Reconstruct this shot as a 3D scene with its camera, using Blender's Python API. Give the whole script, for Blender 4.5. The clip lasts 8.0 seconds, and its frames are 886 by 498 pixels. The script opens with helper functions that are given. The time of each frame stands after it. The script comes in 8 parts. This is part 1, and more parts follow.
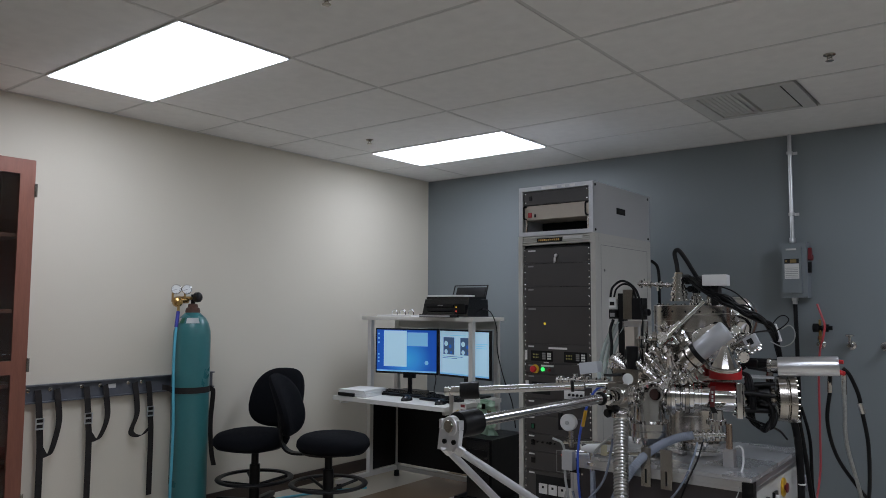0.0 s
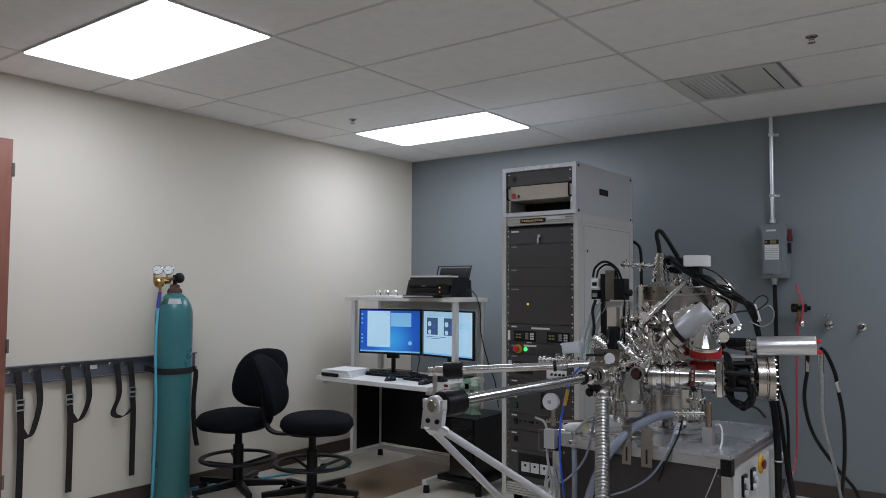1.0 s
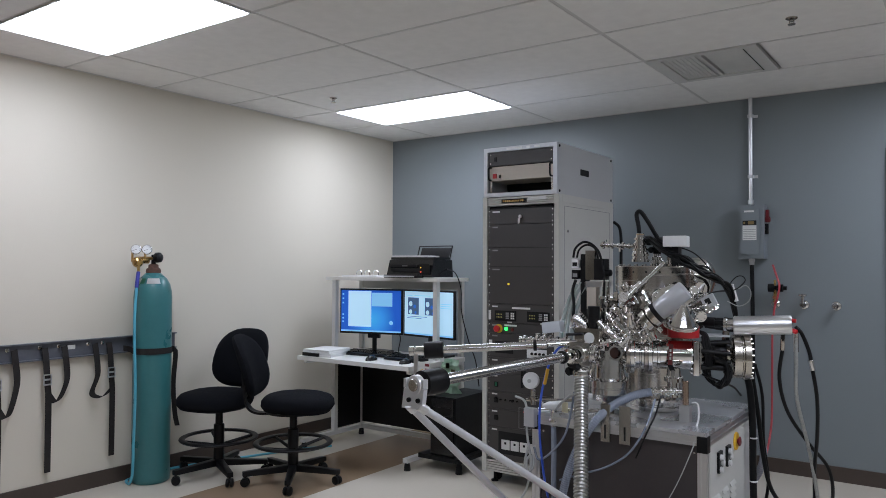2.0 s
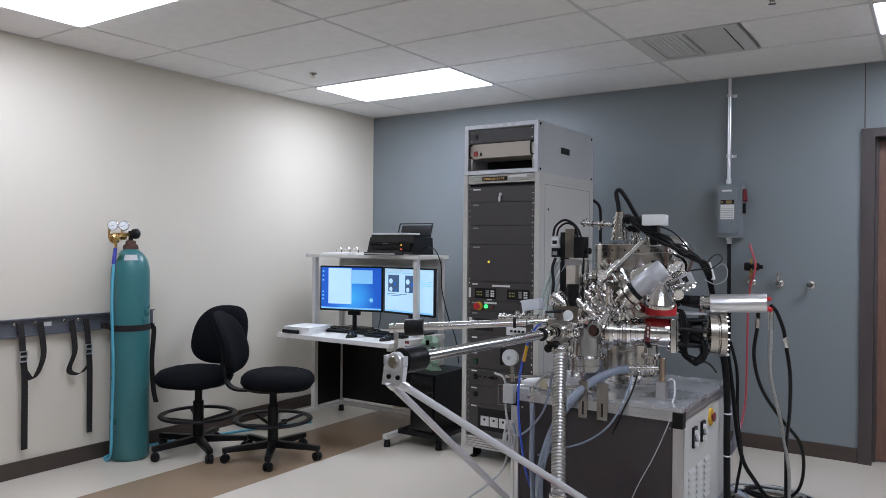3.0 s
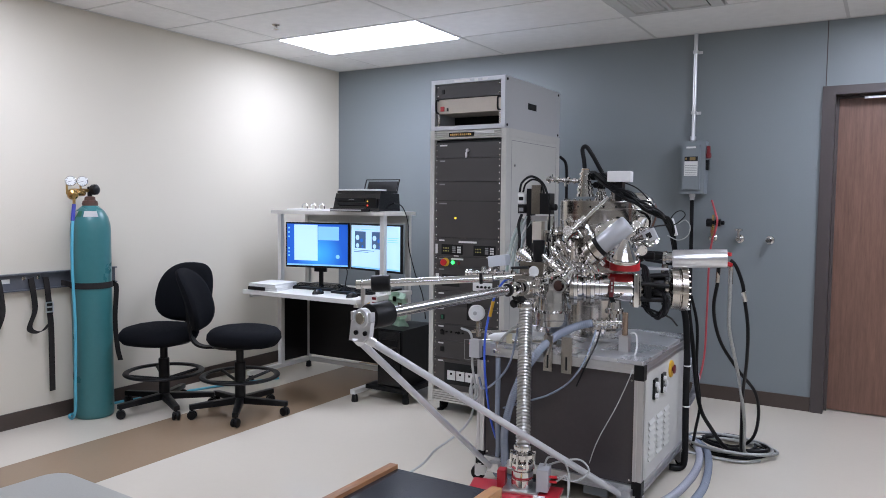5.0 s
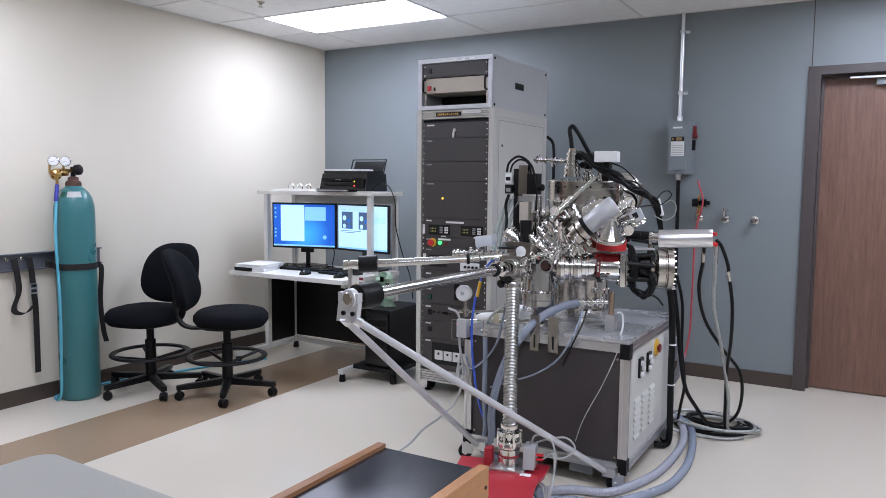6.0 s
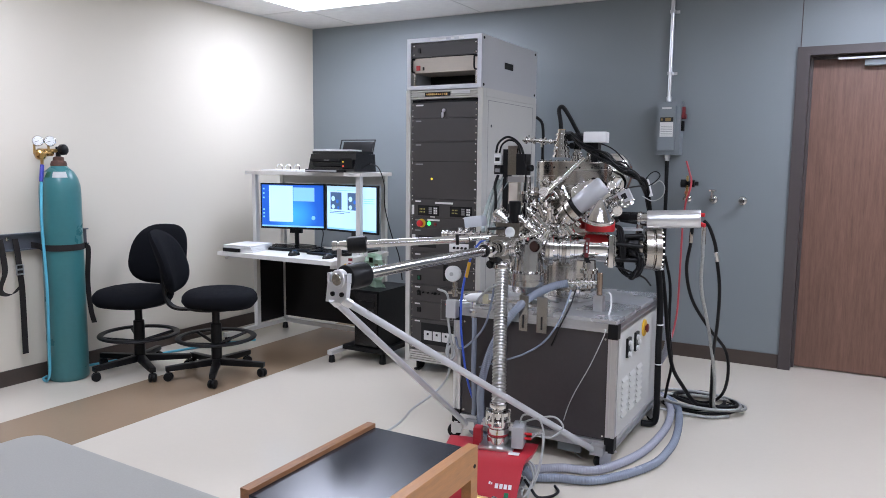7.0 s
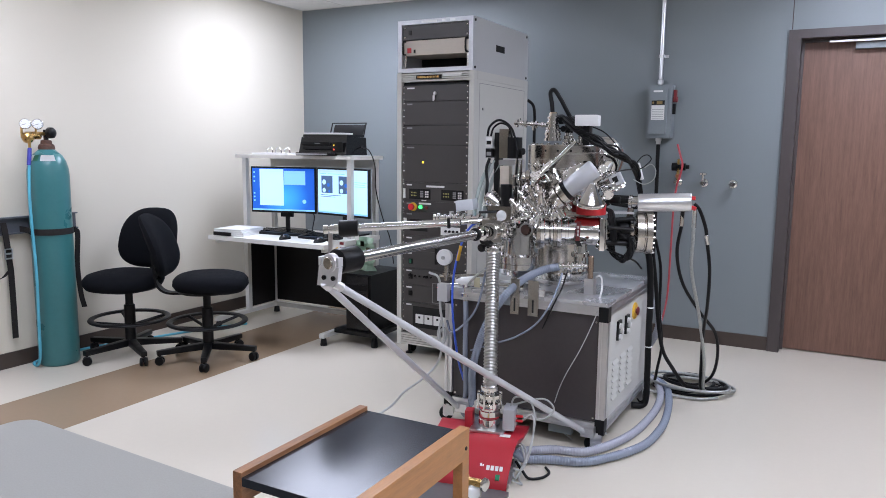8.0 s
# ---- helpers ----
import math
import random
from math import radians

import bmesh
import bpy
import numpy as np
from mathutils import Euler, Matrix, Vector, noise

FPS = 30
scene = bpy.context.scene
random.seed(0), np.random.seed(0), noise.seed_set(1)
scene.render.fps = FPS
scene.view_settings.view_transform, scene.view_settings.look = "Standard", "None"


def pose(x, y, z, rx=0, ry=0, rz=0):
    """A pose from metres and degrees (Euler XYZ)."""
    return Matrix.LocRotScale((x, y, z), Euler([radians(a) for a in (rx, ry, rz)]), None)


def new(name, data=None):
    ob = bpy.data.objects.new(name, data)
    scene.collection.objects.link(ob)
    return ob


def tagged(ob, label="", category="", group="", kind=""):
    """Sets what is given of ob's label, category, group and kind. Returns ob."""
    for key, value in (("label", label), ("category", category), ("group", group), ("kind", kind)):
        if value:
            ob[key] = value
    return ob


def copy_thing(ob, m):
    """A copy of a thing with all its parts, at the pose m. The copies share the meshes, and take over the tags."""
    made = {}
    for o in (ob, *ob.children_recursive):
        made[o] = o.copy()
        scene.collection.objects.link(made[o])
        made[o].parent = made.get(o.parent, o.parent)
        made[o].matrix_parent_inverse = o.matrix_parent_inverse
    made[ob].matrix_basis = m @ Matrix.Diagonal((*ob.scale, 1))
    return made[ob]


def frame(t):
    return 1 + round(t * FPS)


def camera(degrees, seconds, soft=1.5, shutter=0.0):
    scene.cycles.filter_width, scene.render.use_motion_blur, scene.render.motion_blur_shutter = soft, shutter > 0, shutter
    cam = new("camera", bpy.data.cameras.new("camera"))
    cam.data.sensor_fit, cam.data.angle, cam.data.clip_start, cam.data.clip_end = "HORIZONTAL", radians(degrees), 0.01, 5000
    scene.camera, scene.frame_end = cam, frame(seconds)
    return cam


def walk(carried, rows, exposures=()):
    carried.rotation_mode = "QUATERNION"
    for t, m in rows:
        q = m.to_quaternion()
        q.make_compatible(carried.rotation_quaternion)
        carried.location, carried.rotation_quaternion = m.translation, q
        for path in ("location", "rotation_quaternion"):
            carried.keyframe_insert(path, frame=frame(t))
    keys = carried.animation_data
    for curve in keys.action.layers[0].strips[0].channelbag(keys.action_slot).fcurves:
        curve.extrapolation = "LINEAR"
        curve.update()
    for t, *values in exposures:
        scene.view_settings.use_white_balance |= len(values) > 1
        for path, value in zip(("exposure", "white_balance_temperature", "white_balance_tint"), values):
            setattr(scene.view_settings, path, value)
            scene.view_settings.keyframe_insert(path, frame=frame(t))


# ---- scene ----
# Camera: stands at one spot and pans right and down.
cam = camera(62.0, 8.0, soft=0.9)
EYE = (4.418, -5.409, 1.372)
# seconds, yaw, pitch, roll in degrees
TURNS = [
    (0, 38.06, 4.48, -0.26), (0.5, 37.43, 3.63, -0.20), (1, 36.78, 2.98, -0.23), (1.5, 36.09, 2.23, -0.22),
    (3, 33.79, -0.30, -0.53), (3.5, 33.16, -1.23, -0.56), (4, 32.43, -2.03, -0.53), (4.5, 31.77, -2.87, -0.55),
    (6, 30.21, -5.19, -0.53), (6.5, 29.74, -5.97, -0.58), (7, 29.37, -6.68, -0.59), (7.5, 29.02, -7.32, -0.58), (8, 28.70, -7.95, -0.59),
]
walk(cam, [(t, pose(*EYE, 90 + pitch, roll, yaw)) for t, yaw, pitch, roll in TURNS],
     exposures=[(0.0, -0.70, 6420, 8), (0.5, -0.56, 6400, 8), (1.0, -0.40, 6380, 9), (1.5, -0.28, 6350, 9), (3.0, 0.07, 6270, 11), (3.5, 0.21, 6250, 11), (4.5, 0.29, 6240, 12), (6.0, 0.44, 6220, 13), (7.0, 0.50, 6220, 13), (8.0, 0.54, 6220, 13)])

# World: a closed room, so the sky gives nothing but a trace of fill.
world = bpy.data.worlds.new("world")
scene.world = world
world.use_nodes = True
world.node_tree.nodes["Background"].inputs[0].default_value = (0.6, 0.65, 0.7, 1)
world.node_tree.nodes["Background"].inputs[1].default_value = 0.02
LAMP_POWER = 13.3

# ---- materials ----


def mat(name, color, rough=0.5, metal=0.0, var=0.12, scale=8.0, bump=0.0, bump_scale=60.0, rough_var=0.1, coat=0.0, stretch=None, spec=0.5, per_object=0.0):
    m = bpy.data.materials.new(name)
    m.use_nodes = True
    nt = m.node_tree
    b = nt.nodes["Principled BSDF"]
    co = nt.nodes.new("ShaderNodeTexCoord")
    src = co.outputs["Object"]
    if stretch:
        mp = nt.nodes.new("ShaderNodeMapping")
        mp.inputs["Scale"].default_value = stretch
        nt.links.new(src, mp.inputs["Vector"])
        src = mp.outputs["Vector"]
    n1 = nt.nodes.new("ShaderNodeTexNoise")
    n1.inputs["Scale"].default_value, n1.inputs["Detail"].default_value = scale, 6
    n2 = nt.nodes.new("ShaderNodeTexNoise")
    n2.inputs["Scale"].default_value, n2.inputs["Detail"].default_value = bump_scale, 4
    nt.links.new(src, n1.inputs["Vector"])
    nt.links.new(src, n2.inputs["Vector"])
    mixf = nt.nodes.new("ShaderNodeMath")
    mixf.operation = "MULTIPLY_ADD"
    mixf.inputs[1].default_value, mixf.inputs[2].default_value = 0.4, 0.0
    nt.links.new(n2.outputs["Fac"], mixf.inputs[0])
    add = nt.nodes.new("ShaderNodeMath")
    add.operation = "MULTIPLY_ADD"
    add.inputs[1].default_value = 0.6
    nt.links.new(n1.outputs["Fac"], add.inputs[0])
    nt.links.new(mixf.outputs[0], add.inputs[2])
    ramp = nt.nodes.new("ShaderNodeMapRange")
    ramp.inputs["From Min"].default_value, ramp.inputs["From Max"].default_value = 0.3, 0.7
    ramp.inputs["To Min"].default_value, ramp.inputs["To Max"].default_value = 1 - var, 1 + var
    nt.links.new(add.outputs[0], ramp.inputs["Value"])
    fac = ramp.outputs["Result"]
    if per_object:
        info = nt.nodes.new("ShaderNodeObjectInfo")
        pr = nt.nodes.new("ShaderNodeMapRange")
        pr.inputs["To Min"].default_value, pr.inputs["To Max"].default_value = 1 - per_object, 1 + per_object
        nt.links.new(info.outputs["Random"], pr.inputs["Value"])
        mu = nt.nodes.new("ShaderNodeMath")
        mu.operation = "MULTIPLY"
        nt.links.new(fac, mu.inputs[0])
        nt.links.new(pr.outputs["Result"], mu.inputs[1])
        fac = mu.outputs[0]
    sc = nt.nodes.new("ShaderNodeVectorMath")
    sc.operation = "SCALE"
    sc.inputs[0].default_value = color
    nt.links.new(fac, sc.inputs["Scale"])
    nt.links.new(sc.outputs["Vector"], b.inputs["Base Color"])
    rr = nt.nodes.new("ShaderNodeMapRange")
    rr.inputs["From Min"].default_value, rr.inputs["From Max"].default_value = 0.3, 0.7
    rr.inputs["To Min"].default_value, rr.inputs["To Max"].default_value = max(0.02, rough - rough_var * rough), min(1, rough + rough_var * rough)
    nt.links.new(n1.outputs["Fac"], rr.inputs["Value"])
    nt.links.new(rr.outputs["Result"], b.inputs["Roughness"])
    b.inputs["Metallic"].default_value = metal
    b.inputs["Specular IOR Level"].default_value = spec
    b.inputs["Coat Weight"].default_value = coat
    if bump:
        bp = nt.nodes.new("ShaderNodeBump")
        bp.inputs["Strength"].default_value, bp.inputs["Distance"].default_value = 0.5, bump
        nt.links.new(n2.outputs["Fac"], bp.inputs["Height"])
        nt.links.new(bp.outputs["Normal"], b.inputs["Normal"])
    return m


def glow(name, color, strength):
    m = bpy.data.materials.new(name)
    m.use_nodes = True
    b = m.node_tree.nodes["Principled BSDF"]
    b.inputs["Base Color"].default_value = (*color, 1)
    b.inputs["Emission Color"].default_value = (*color, 1)
    b.inputs["Emission Strength"].default_value = strength
    return m


def clear(name, color, rough=0.05, trans=1.0):
    m = bpy.data.materials.new(name)
    m.use_nodes = True
    b = m.node_tree.nodes["Principled BSDF"]
    b.inputs["Base Color"].default_value = (*color, 1)
    b.inputs["Roughness"].default_value = rough
    b.inputs["Transmission Weight"].default_value = trans
    return m


M_BEIGE = mat("painted_plaster_beige", (0.665, 0.618, 0.522), 0.85, var=0.015, scale=1.2, bump=0.0012, bump_scale=220, spec=0.1)
M_GREY_WALL = mat("painted_plaster_grey", (0.198, 0.222, 0.234), 0.40, var=0.03, scale=1.0, bump=0.001, bump_scale=220)
# for the unseen walls, kept darker than the beige to bounce less light
M_PLAIN_WALL = mat("painted_plaster_plain", (0.42, 0.41, 0.38), 0.6, var=0.02, scale=1.0)
M_CEIL = mat("mineral_fibre_tile", (0.88, 0.87, 0.85), 0.9, var=0.05, scale=14, bump=0.002, bump_scale=320)
M_GRID = mat("ceiling_grid_metal", (0.66, 0.65, 0.63), 0.5, var=0.03)
M_BASE = mat("vinyl_baseboard_brown", (0.060, 0.043, 0.034), 0.45, var=0.1)
M_FLOOR = mat("vinyl_floor_beige", (0.64, 0.588, 0.495), 0.20, var=0.015, scale=1.5, bump=0.0002, bump_scale=40, rough_var=0.08)
M_FLOOR_BROWN = mat("vinyl_floor_brown", (0.30, 0.215, 0.14), 0.24, var=0.03, scale=1.5, bump=0.0002, bump_scale=40, rough_var=0.08)
M_LAMP = glow("lamp_diffuser", (0.92, 0.97, 1.13), LAMP_POWER)
M_WHITE_METAL = mat("white_enamel", (0.72, 0.72, 0.71), 0.4, var=0.03)
M_VENT = mat("vent_enamel", (0.62, 0.62, 0.60), 0.5, var=0.05)
M_BLACK = mat("black_plastic", (0.005, 0.005, 0.0055), 0.42, var=0.25, scale=20, bump=0.0004, bump_scale=300, spec=0.28)
M_BLACK_GLOSS = mat("black_gloss_plastic", (0.01, 0.01, 0.011), 0.16, var=0.2, scale=10)
M_RUBBER = mat("black_rubber", (0.005, 0.005, 0.0055), 0.5, var=0.2, scale=30, spec=0.25)
M_FABRIC = mat("black_woven_fabric", (0.005, 0.0055, 0.0075), 0.95, var=0.3, scale=40, bump=0.0015, bump_scale=420, spec=0.12)
M_STEEL = mat("polished_steel", (0.715, 0.705, 0.69), 0.09, 1.0, var=0.03, scale=14, rough_var=0.25)
M_STEEL_BRUSH = mat("brushed_steel", (0.66, 0.652, 0.64), 0.19, 1.0, var=0.03, scale=6, rough_var=0.2)
# dark brown surroundings mirrored in the drum are put into this steel's colour
M_STEEL_DRUM = mat("brushed_drum_steel", (0.50, 0.465, 0.42), 0.24, 1.0, var=0.05, scale=5, rough_var=0.2, stretch=(1, 1, 14))
M_STEEL_DULL = mat("dull_steel", (0.46, 0.43, 0.39), 0.22, 1.0, var=0.06, scale=10, rough_var=0.25)
M_ALU = mat("anodised_aluminium", (0.70, 0.70, 0.71), 0.30, 0.92, var=0.02, scale=14, rough_var=0.05)
M_BELLOWS = mat("bright_bellows_steel", (0.60, 0.595, 0.58), 0.30, 1.0, var=0.03, scale=14)
M_ALU_BRIGHT = mat("bright_machined_aluminium", (0.76, 0.76, 0.77), 0.36, 0.45, var=0.03, scale=14)
M_STRUT = mat("satin_aluminium_tube", (0.58, 0.58, 0.595), 0.42, 0.3, var=0.04, scale=10)
M_ALU_PAINT = mat("silver_paint", (0.52, 0.53, 0.55), 0.38, 0.35, var=0.04, scale=12)
M_RACK = mat("rack_enamel_warm_grey", (0.57, 0.56, 0.52), 0.42, var=0.03, scale=3)
M_RACK_TOP = mat("rack_box_grey", (0.50, 0.505, 0.51), 0.4, var=0.03, scale=3)
M_PANEL = mat("panel_charcoal", (0.054, 0.050, 0.048), 0.45, var=0.08, scale=6, bump=0.0002, bump_scale=400)
M_CREAM = mat("panel_cream", (0.56, 0.50, 0.42), 0.4, var=0.04)
M_CART_PANEL = mat("cart_panel_dark_brown", (0.046, 0.039, 0.039), 0.38, var=0.12, scale=4)
M_CART_WHITE = mat("cart_panel_light", (0.58, 0.58, 0.555), 0.4, var=0.03, scale=4)
M_CART_TOP = mat("cart_top_plate", (0.58, 0.585, 0.595), 0.28, 0.6, var=0.05, scale=4, rough_var=0.12)
M_TEAL = mat("cylinder_teal_paint", (0.042, 0.165, 0.172), 0.30, var=0.05, scale=5, bump=0.0004, bump_scale=40, rough_var=0.12)
M_BRASS = mat("brass", (0.52, 0.34, 0.13), 0.28, 1.0, var=0.15, scale=30)
M_RUST = mat("rusty_neck", (0.10, 0.05, 0.035), 0.7, 0.3, var=0.4, scale=40)
M_WHITE = mat("white_plastic", (0.74, 0.74, 0.73), 0.4, var=0.03)
M_GAUGE = mat("pale_gauge_plastic", (0.60, 0.63, 0.67), 0.4, var=0.04)
M_PAPER = mat("white_paper", (0.80, 0.80, 0.79), 0.7, var=0.03, scale=6)
M_DESK = mat("desk_laminate_white", (0.74, 0.72, 0.68), 0.4, var=0.03, scale=5)
M_DESK_FRAME = mat("desk_frame_enamel", (0.66, 0.65, 0.62), 0.4, var=0.03)
M_DESK_DARK = mat("desk_panel_dark", (0.010, 0.009, 0.0095), 0.5, var=0.15, scale=6, spec=0.3)
M_RED = mat("red_enamel", (0.42, 0.022, 0.035), 0.35, var=0.08, scale=8, bump=0.0002, bump_scale=300)
M_RED_BRIGHT = mat("red_plastic", (0.55, 0.02, 0.025), 0.4, var=0.06)
M_DARKRED = mat("dark_red_plastic", (0.16, 0.015, 0.02), 0.4, var=0.1)
M_YELLOW = mat("yellow_plastic", (0.72, 0.42, 0.03), 0.4, var=0.06)
M_BLUE_DARK = mat("dark_blue_sleeve", (0.035, 0.04, 0.30), 0.4, var=0.06)
M_BLUE = mat("blue_tube", (0.05, 0.12, 0.62), 0.35, var=0.06)
M_CYAN = mat("light_blue_hose", (0.10, 0.42, 0.56), 0.4, var=0.06)
M_REDTUBE = mat("red_tube", (0.45, 0.06, 0.07), 0.35, var=0.06)
M_BRAID = mat("steel_braided_hose", (0.42, 0.43, 0.42), 0.45, 0.6, var=0.25, scale=80, bump=0.001, bump_scale=500)
M_GREYHOSE = mat("grey_ribbed_hose", (0.25, 0.285, 0.355), 0.25, var=0.04, scale=12, coat=0.3)
M_CLEARHOSE = mat("clear_ribbed_hose", (0.40, 0.41, 0.47), 0.2, var=0.05, scale=12, coat=0.3)
M_GREYCABLE = mat("grey_cable", (0.42, 0.43, 0.42), 0.5, var=0.08)
M_BOX_GREY = mat("switch_box_grey", (0.20, 0.225, 0.24), 0.42, var=0.05, scale=6)
M_RAIL = mat("grey_rail", (0.115, 0.122, 0.14), 0.4, 0.2, var=0.1, scale=10)
M_WEB = mat("brown_black_webbing", (0.012, 0.0095, 0.0085), 0.85, var=0.25, scale=60, bump=0.0008, bump_scale=500)
M_WOOD = mat("oiled_beech", (0.40, 0.185, 0.065), 0.42, var=0.22, scale=6, bump=0.0006, bump_scale=30, stretch=(9, 1.0, 9))
M_WOOD_EDGE = mat("worn_beech", (0.28, 0.13, 0.055), 0.5, var=0.4, scale=8, bump=0.0008, bump_scale=30, stretch=(8, 1.2, 8))
M_WOOD_DOOR = mat("walnut_door_veneer", (0.172, 0.090, 0.063), 0.42, var=0.30, scale=5, bump=0.0003, bump_scale=24, stretch=(14, 14, 0.8))
M_WOOD_CAB = mat("reddish_cabinet_wood", (0.23, 0.088, 0.058), 0.4, var=0.16, scale=4, bump=0.0003, bump_scale=24, stretch=(8, 8, 0.9))
M_FRAME = mat("door_frame_brown", (0.062, 0.050, 0.048), 0.42, var=0.06)
M_SLATE = mat("black_laminate", (0.014, 0.017, 0.024), 0.21, var=0.10, scale=3, rough_var=0.12, spec=0.33)
M_BENCH = mat("grey_speckled_laminate", (0.31, 0.305, 0.275), 0.5, var=0.10, scale=160, bump_scale=500)
M_DARK = mat("dark_void", (0.006, 0.006, 0.006), 0.8, var=0.1)
M_LABEL = mat("label_white", (0.72, 0.72, 0.70), 0.5, var=0.03)
M_LABEL_GREY = mat("label_print_grey", (0.25, 0.25, 0.25), 0.5, var=0.05)
M_AMBER_PRINT = mat("amber_print", (0.22, 0.15, 0.05), 0.5, var=0.1)
M_GREEN_DARK = mat("green_sticker", (0.03, 0.16, 0.09), 0.4, var=0.1)
M_GREEN = mat("pale_green_film", (0.48, 0.64, 0.50), 0.4, var=0.1)
M_LED_GREEN = glow("led_green", (0.05, 0.9, 0.15), 2.0)
M_LED_AMBER = glow("led_amber", (1.0, 0.65, 0.05), 1.0)
M_LED_RED = glow("led_red", (0.9, 0.08, 0.05), 1.0)
M_DIGITS = glow("display_digits", (0.35, 0.33, 0.1), 0.25)
M_SCREEN_BLUE = glow("screen_blue", (0.012, 0.10, 0.40), 0.80)
# desktop picture: a soft light patch fading to deep blue
M_DESKTOP = glow("screen_desktop", (0.012, 0.10, 0.40), 0.85)
nt = M_DESKTOP.node_tree
dco, dgr, drp = nt.nodes.new("ShaderNodeTexCoord"), nt.nodes.new("ShaderNodeVectorMath"), nt.nodes.new("ShaderNodeValToRGB")
dgr.operation = "DISTANCE"
dgr.inputs[1].default_value = (0.55, 0.5, 0.30)
drp.color_ramp.elements[0].position, drp.color_ramp.elements[0].color = 0.05, (0.06, 0.42, 0.85, 1)
drp.color_ramp.elements[1].position, drp.color_ramp.elements[1].color = 0.55, (0.008, 0.07, 0.42, 1)
nt.links.new(dco.outputs["Generated"], dgr.inputs[0])
nt.links.new(dgr.outputs["Value"], drp.inputs["Fac"])
nt.links.new(drp.outputs["Color"], nt.nodes["Principled BSDF"].inputs["Emission Color"])
M_SCREEN_LIGHT = glow("screen_light", (0.20, 0.46, 0.74), 0.72)
M_SCREEN_PALE = glow("screen_pale", (0.46, 0.70, 0.88), 0.64)
M_SCREEN_DARK = glow("screen_dark", (0.04, 0.08, 0.16), 0.8)
M_GLASS = clear("cabinet_glass", (0.9, 0.93, 0.92), 0.02)
M_GLASSY = clear("clear_tube", (0.74, 0.82, 0.79), 0.15, 0.6)
M_DIAL = mat("dial_white", (0.75, 0.76, 0.75), 0.3, var=0.03)
M_COPPER_DULL = mat("coppery_steel", (0.50, 0.38, 0.30), 0.25, 1.0, var=0.1)
M_COPPER = mat("copper", (0.55, 0.24, 0.13), 0.3, 1.0, var=0.15)

# ---- mesh helpers ----
BASE = {}


def thing(name, at=(0, 0, 0), label="", category="", group="", kind=""):
    ob = new(name)
    ob.empty_display_size = 0.1
    ob.location = at
    BASE[ob.name] = Vector(at)
    return tagged(ob, label, category, group, kind)


def part(name, bm, material, parent=None, label="", smooth=35, bevel=0.0):
    """Links a bmesh in world coordinates as one mesh under its thing."""
    if bevel:
        es = [e for e in bm.edges if len(e.link_faces) == 2 and e.calc_face_angle(0) > 0.7]
        bmesh.ops.bevel(bm, geom=es, offset=bevel, segments=2, affect="EDGES", profile=0.6)
    base = BASE.get(parent.name, Vector()) if parent else Vector()
    bm.transform(Matrix.Translation(-base))
    bmesh.ops.recalc_face_normals(bm, faces=bm.faces)
    me = bpy.data.meshes.new(name)
    bm.to_mesh(me)
    bm.free()
    me.materials.append(material)
    if smooth:
        me.shade_smooth()
        me.set_sharp_from_angle(angle=radians(smooth))
    ob = new(name, me)
    if parent:
        ob.parent = parent
        BASE[ob.name] = base
    else:
        BASE[ob.name] = Vector()
    return tagged(ob, label)


def box(bm, x0, x1, y0, y1, z0, z1, m=None):
    vs = [bm.verts.new((x, y, z)) for x in (x0, x1) for y in (y0, y1) for z in (z0, z1)]
    for f in ((0, 1, 3, 2), (4, 6, 7, 5), (0, 4, 5, 1), (2, 3, 7, 6), (0, 2, 6, 4), (1, 5, 7, 3)):
        bm.faces.new([vs[i] for i in f])
    if m:
        bmesh.ops.transform(bm, matrix=m, verts=vs)
    return vs


def boxes(*list_of):
    bm = bmesh.new()
    for b in list_of:
        box(bm, *b)
    return bm


def frame_of(axis):
    a = Vector(axis).normalized()
    side = a.cross(Vector((0, 0, 1)))
    if side.length < 1e-3:
        side = Vector((1, 0, 0))
    side.normalize()
    return side, a.cross(side).normalized(), a


def lathe(bm, at, axis, profile, seg=24):
    """Turns (radius, height) pairs round the axis from at."""
    s, u, a = frame_of(axis)
    at = Vector(at)
    rings = []
    for r, h in profile:
        if r < 1e-6:
            rings.append([bm.verts.new(at + a * h)])
        else:
            rings.append([bm.verts.new(at + a * h + (s * math.cos(2 * math.pi * i / seg) + u * math.sin(2 * math.pi * i / seg)) * r) for i in range(seg)])
    for p, q in zip(rings, rings[1:]):
        for i in range(seg):
            j = (i + 1) % seg
            if len(p) == 1 and len(q) == 1:
                continue
            if len(p) == 1:
                bm.faces.new((p[0], q[j], q[i]))
            elif len(q) == 1:
                bm.faces.new((p[i], p[j], q[0]))
            else:
                bm.faces.new((p[i], p[j], q[j], q[i]))
    if len(rings[0]) > 1:
        bm.faces.new(rings[0][::-1])
    if len(rings[-1]) > 1:
        bm.faces.new(rings[-1])


def rod(bm, p, q, r, seg=16, edge=0.0):
    p, q = Vector(p), Vector(q)
    n = (q - p).length
    e = edge or min(r * 0.15, n * 0.2)
    lathe(bm, p, q - p, [(r - e, 0), (r, e), (r, n - e), (r - e, n)], seg)


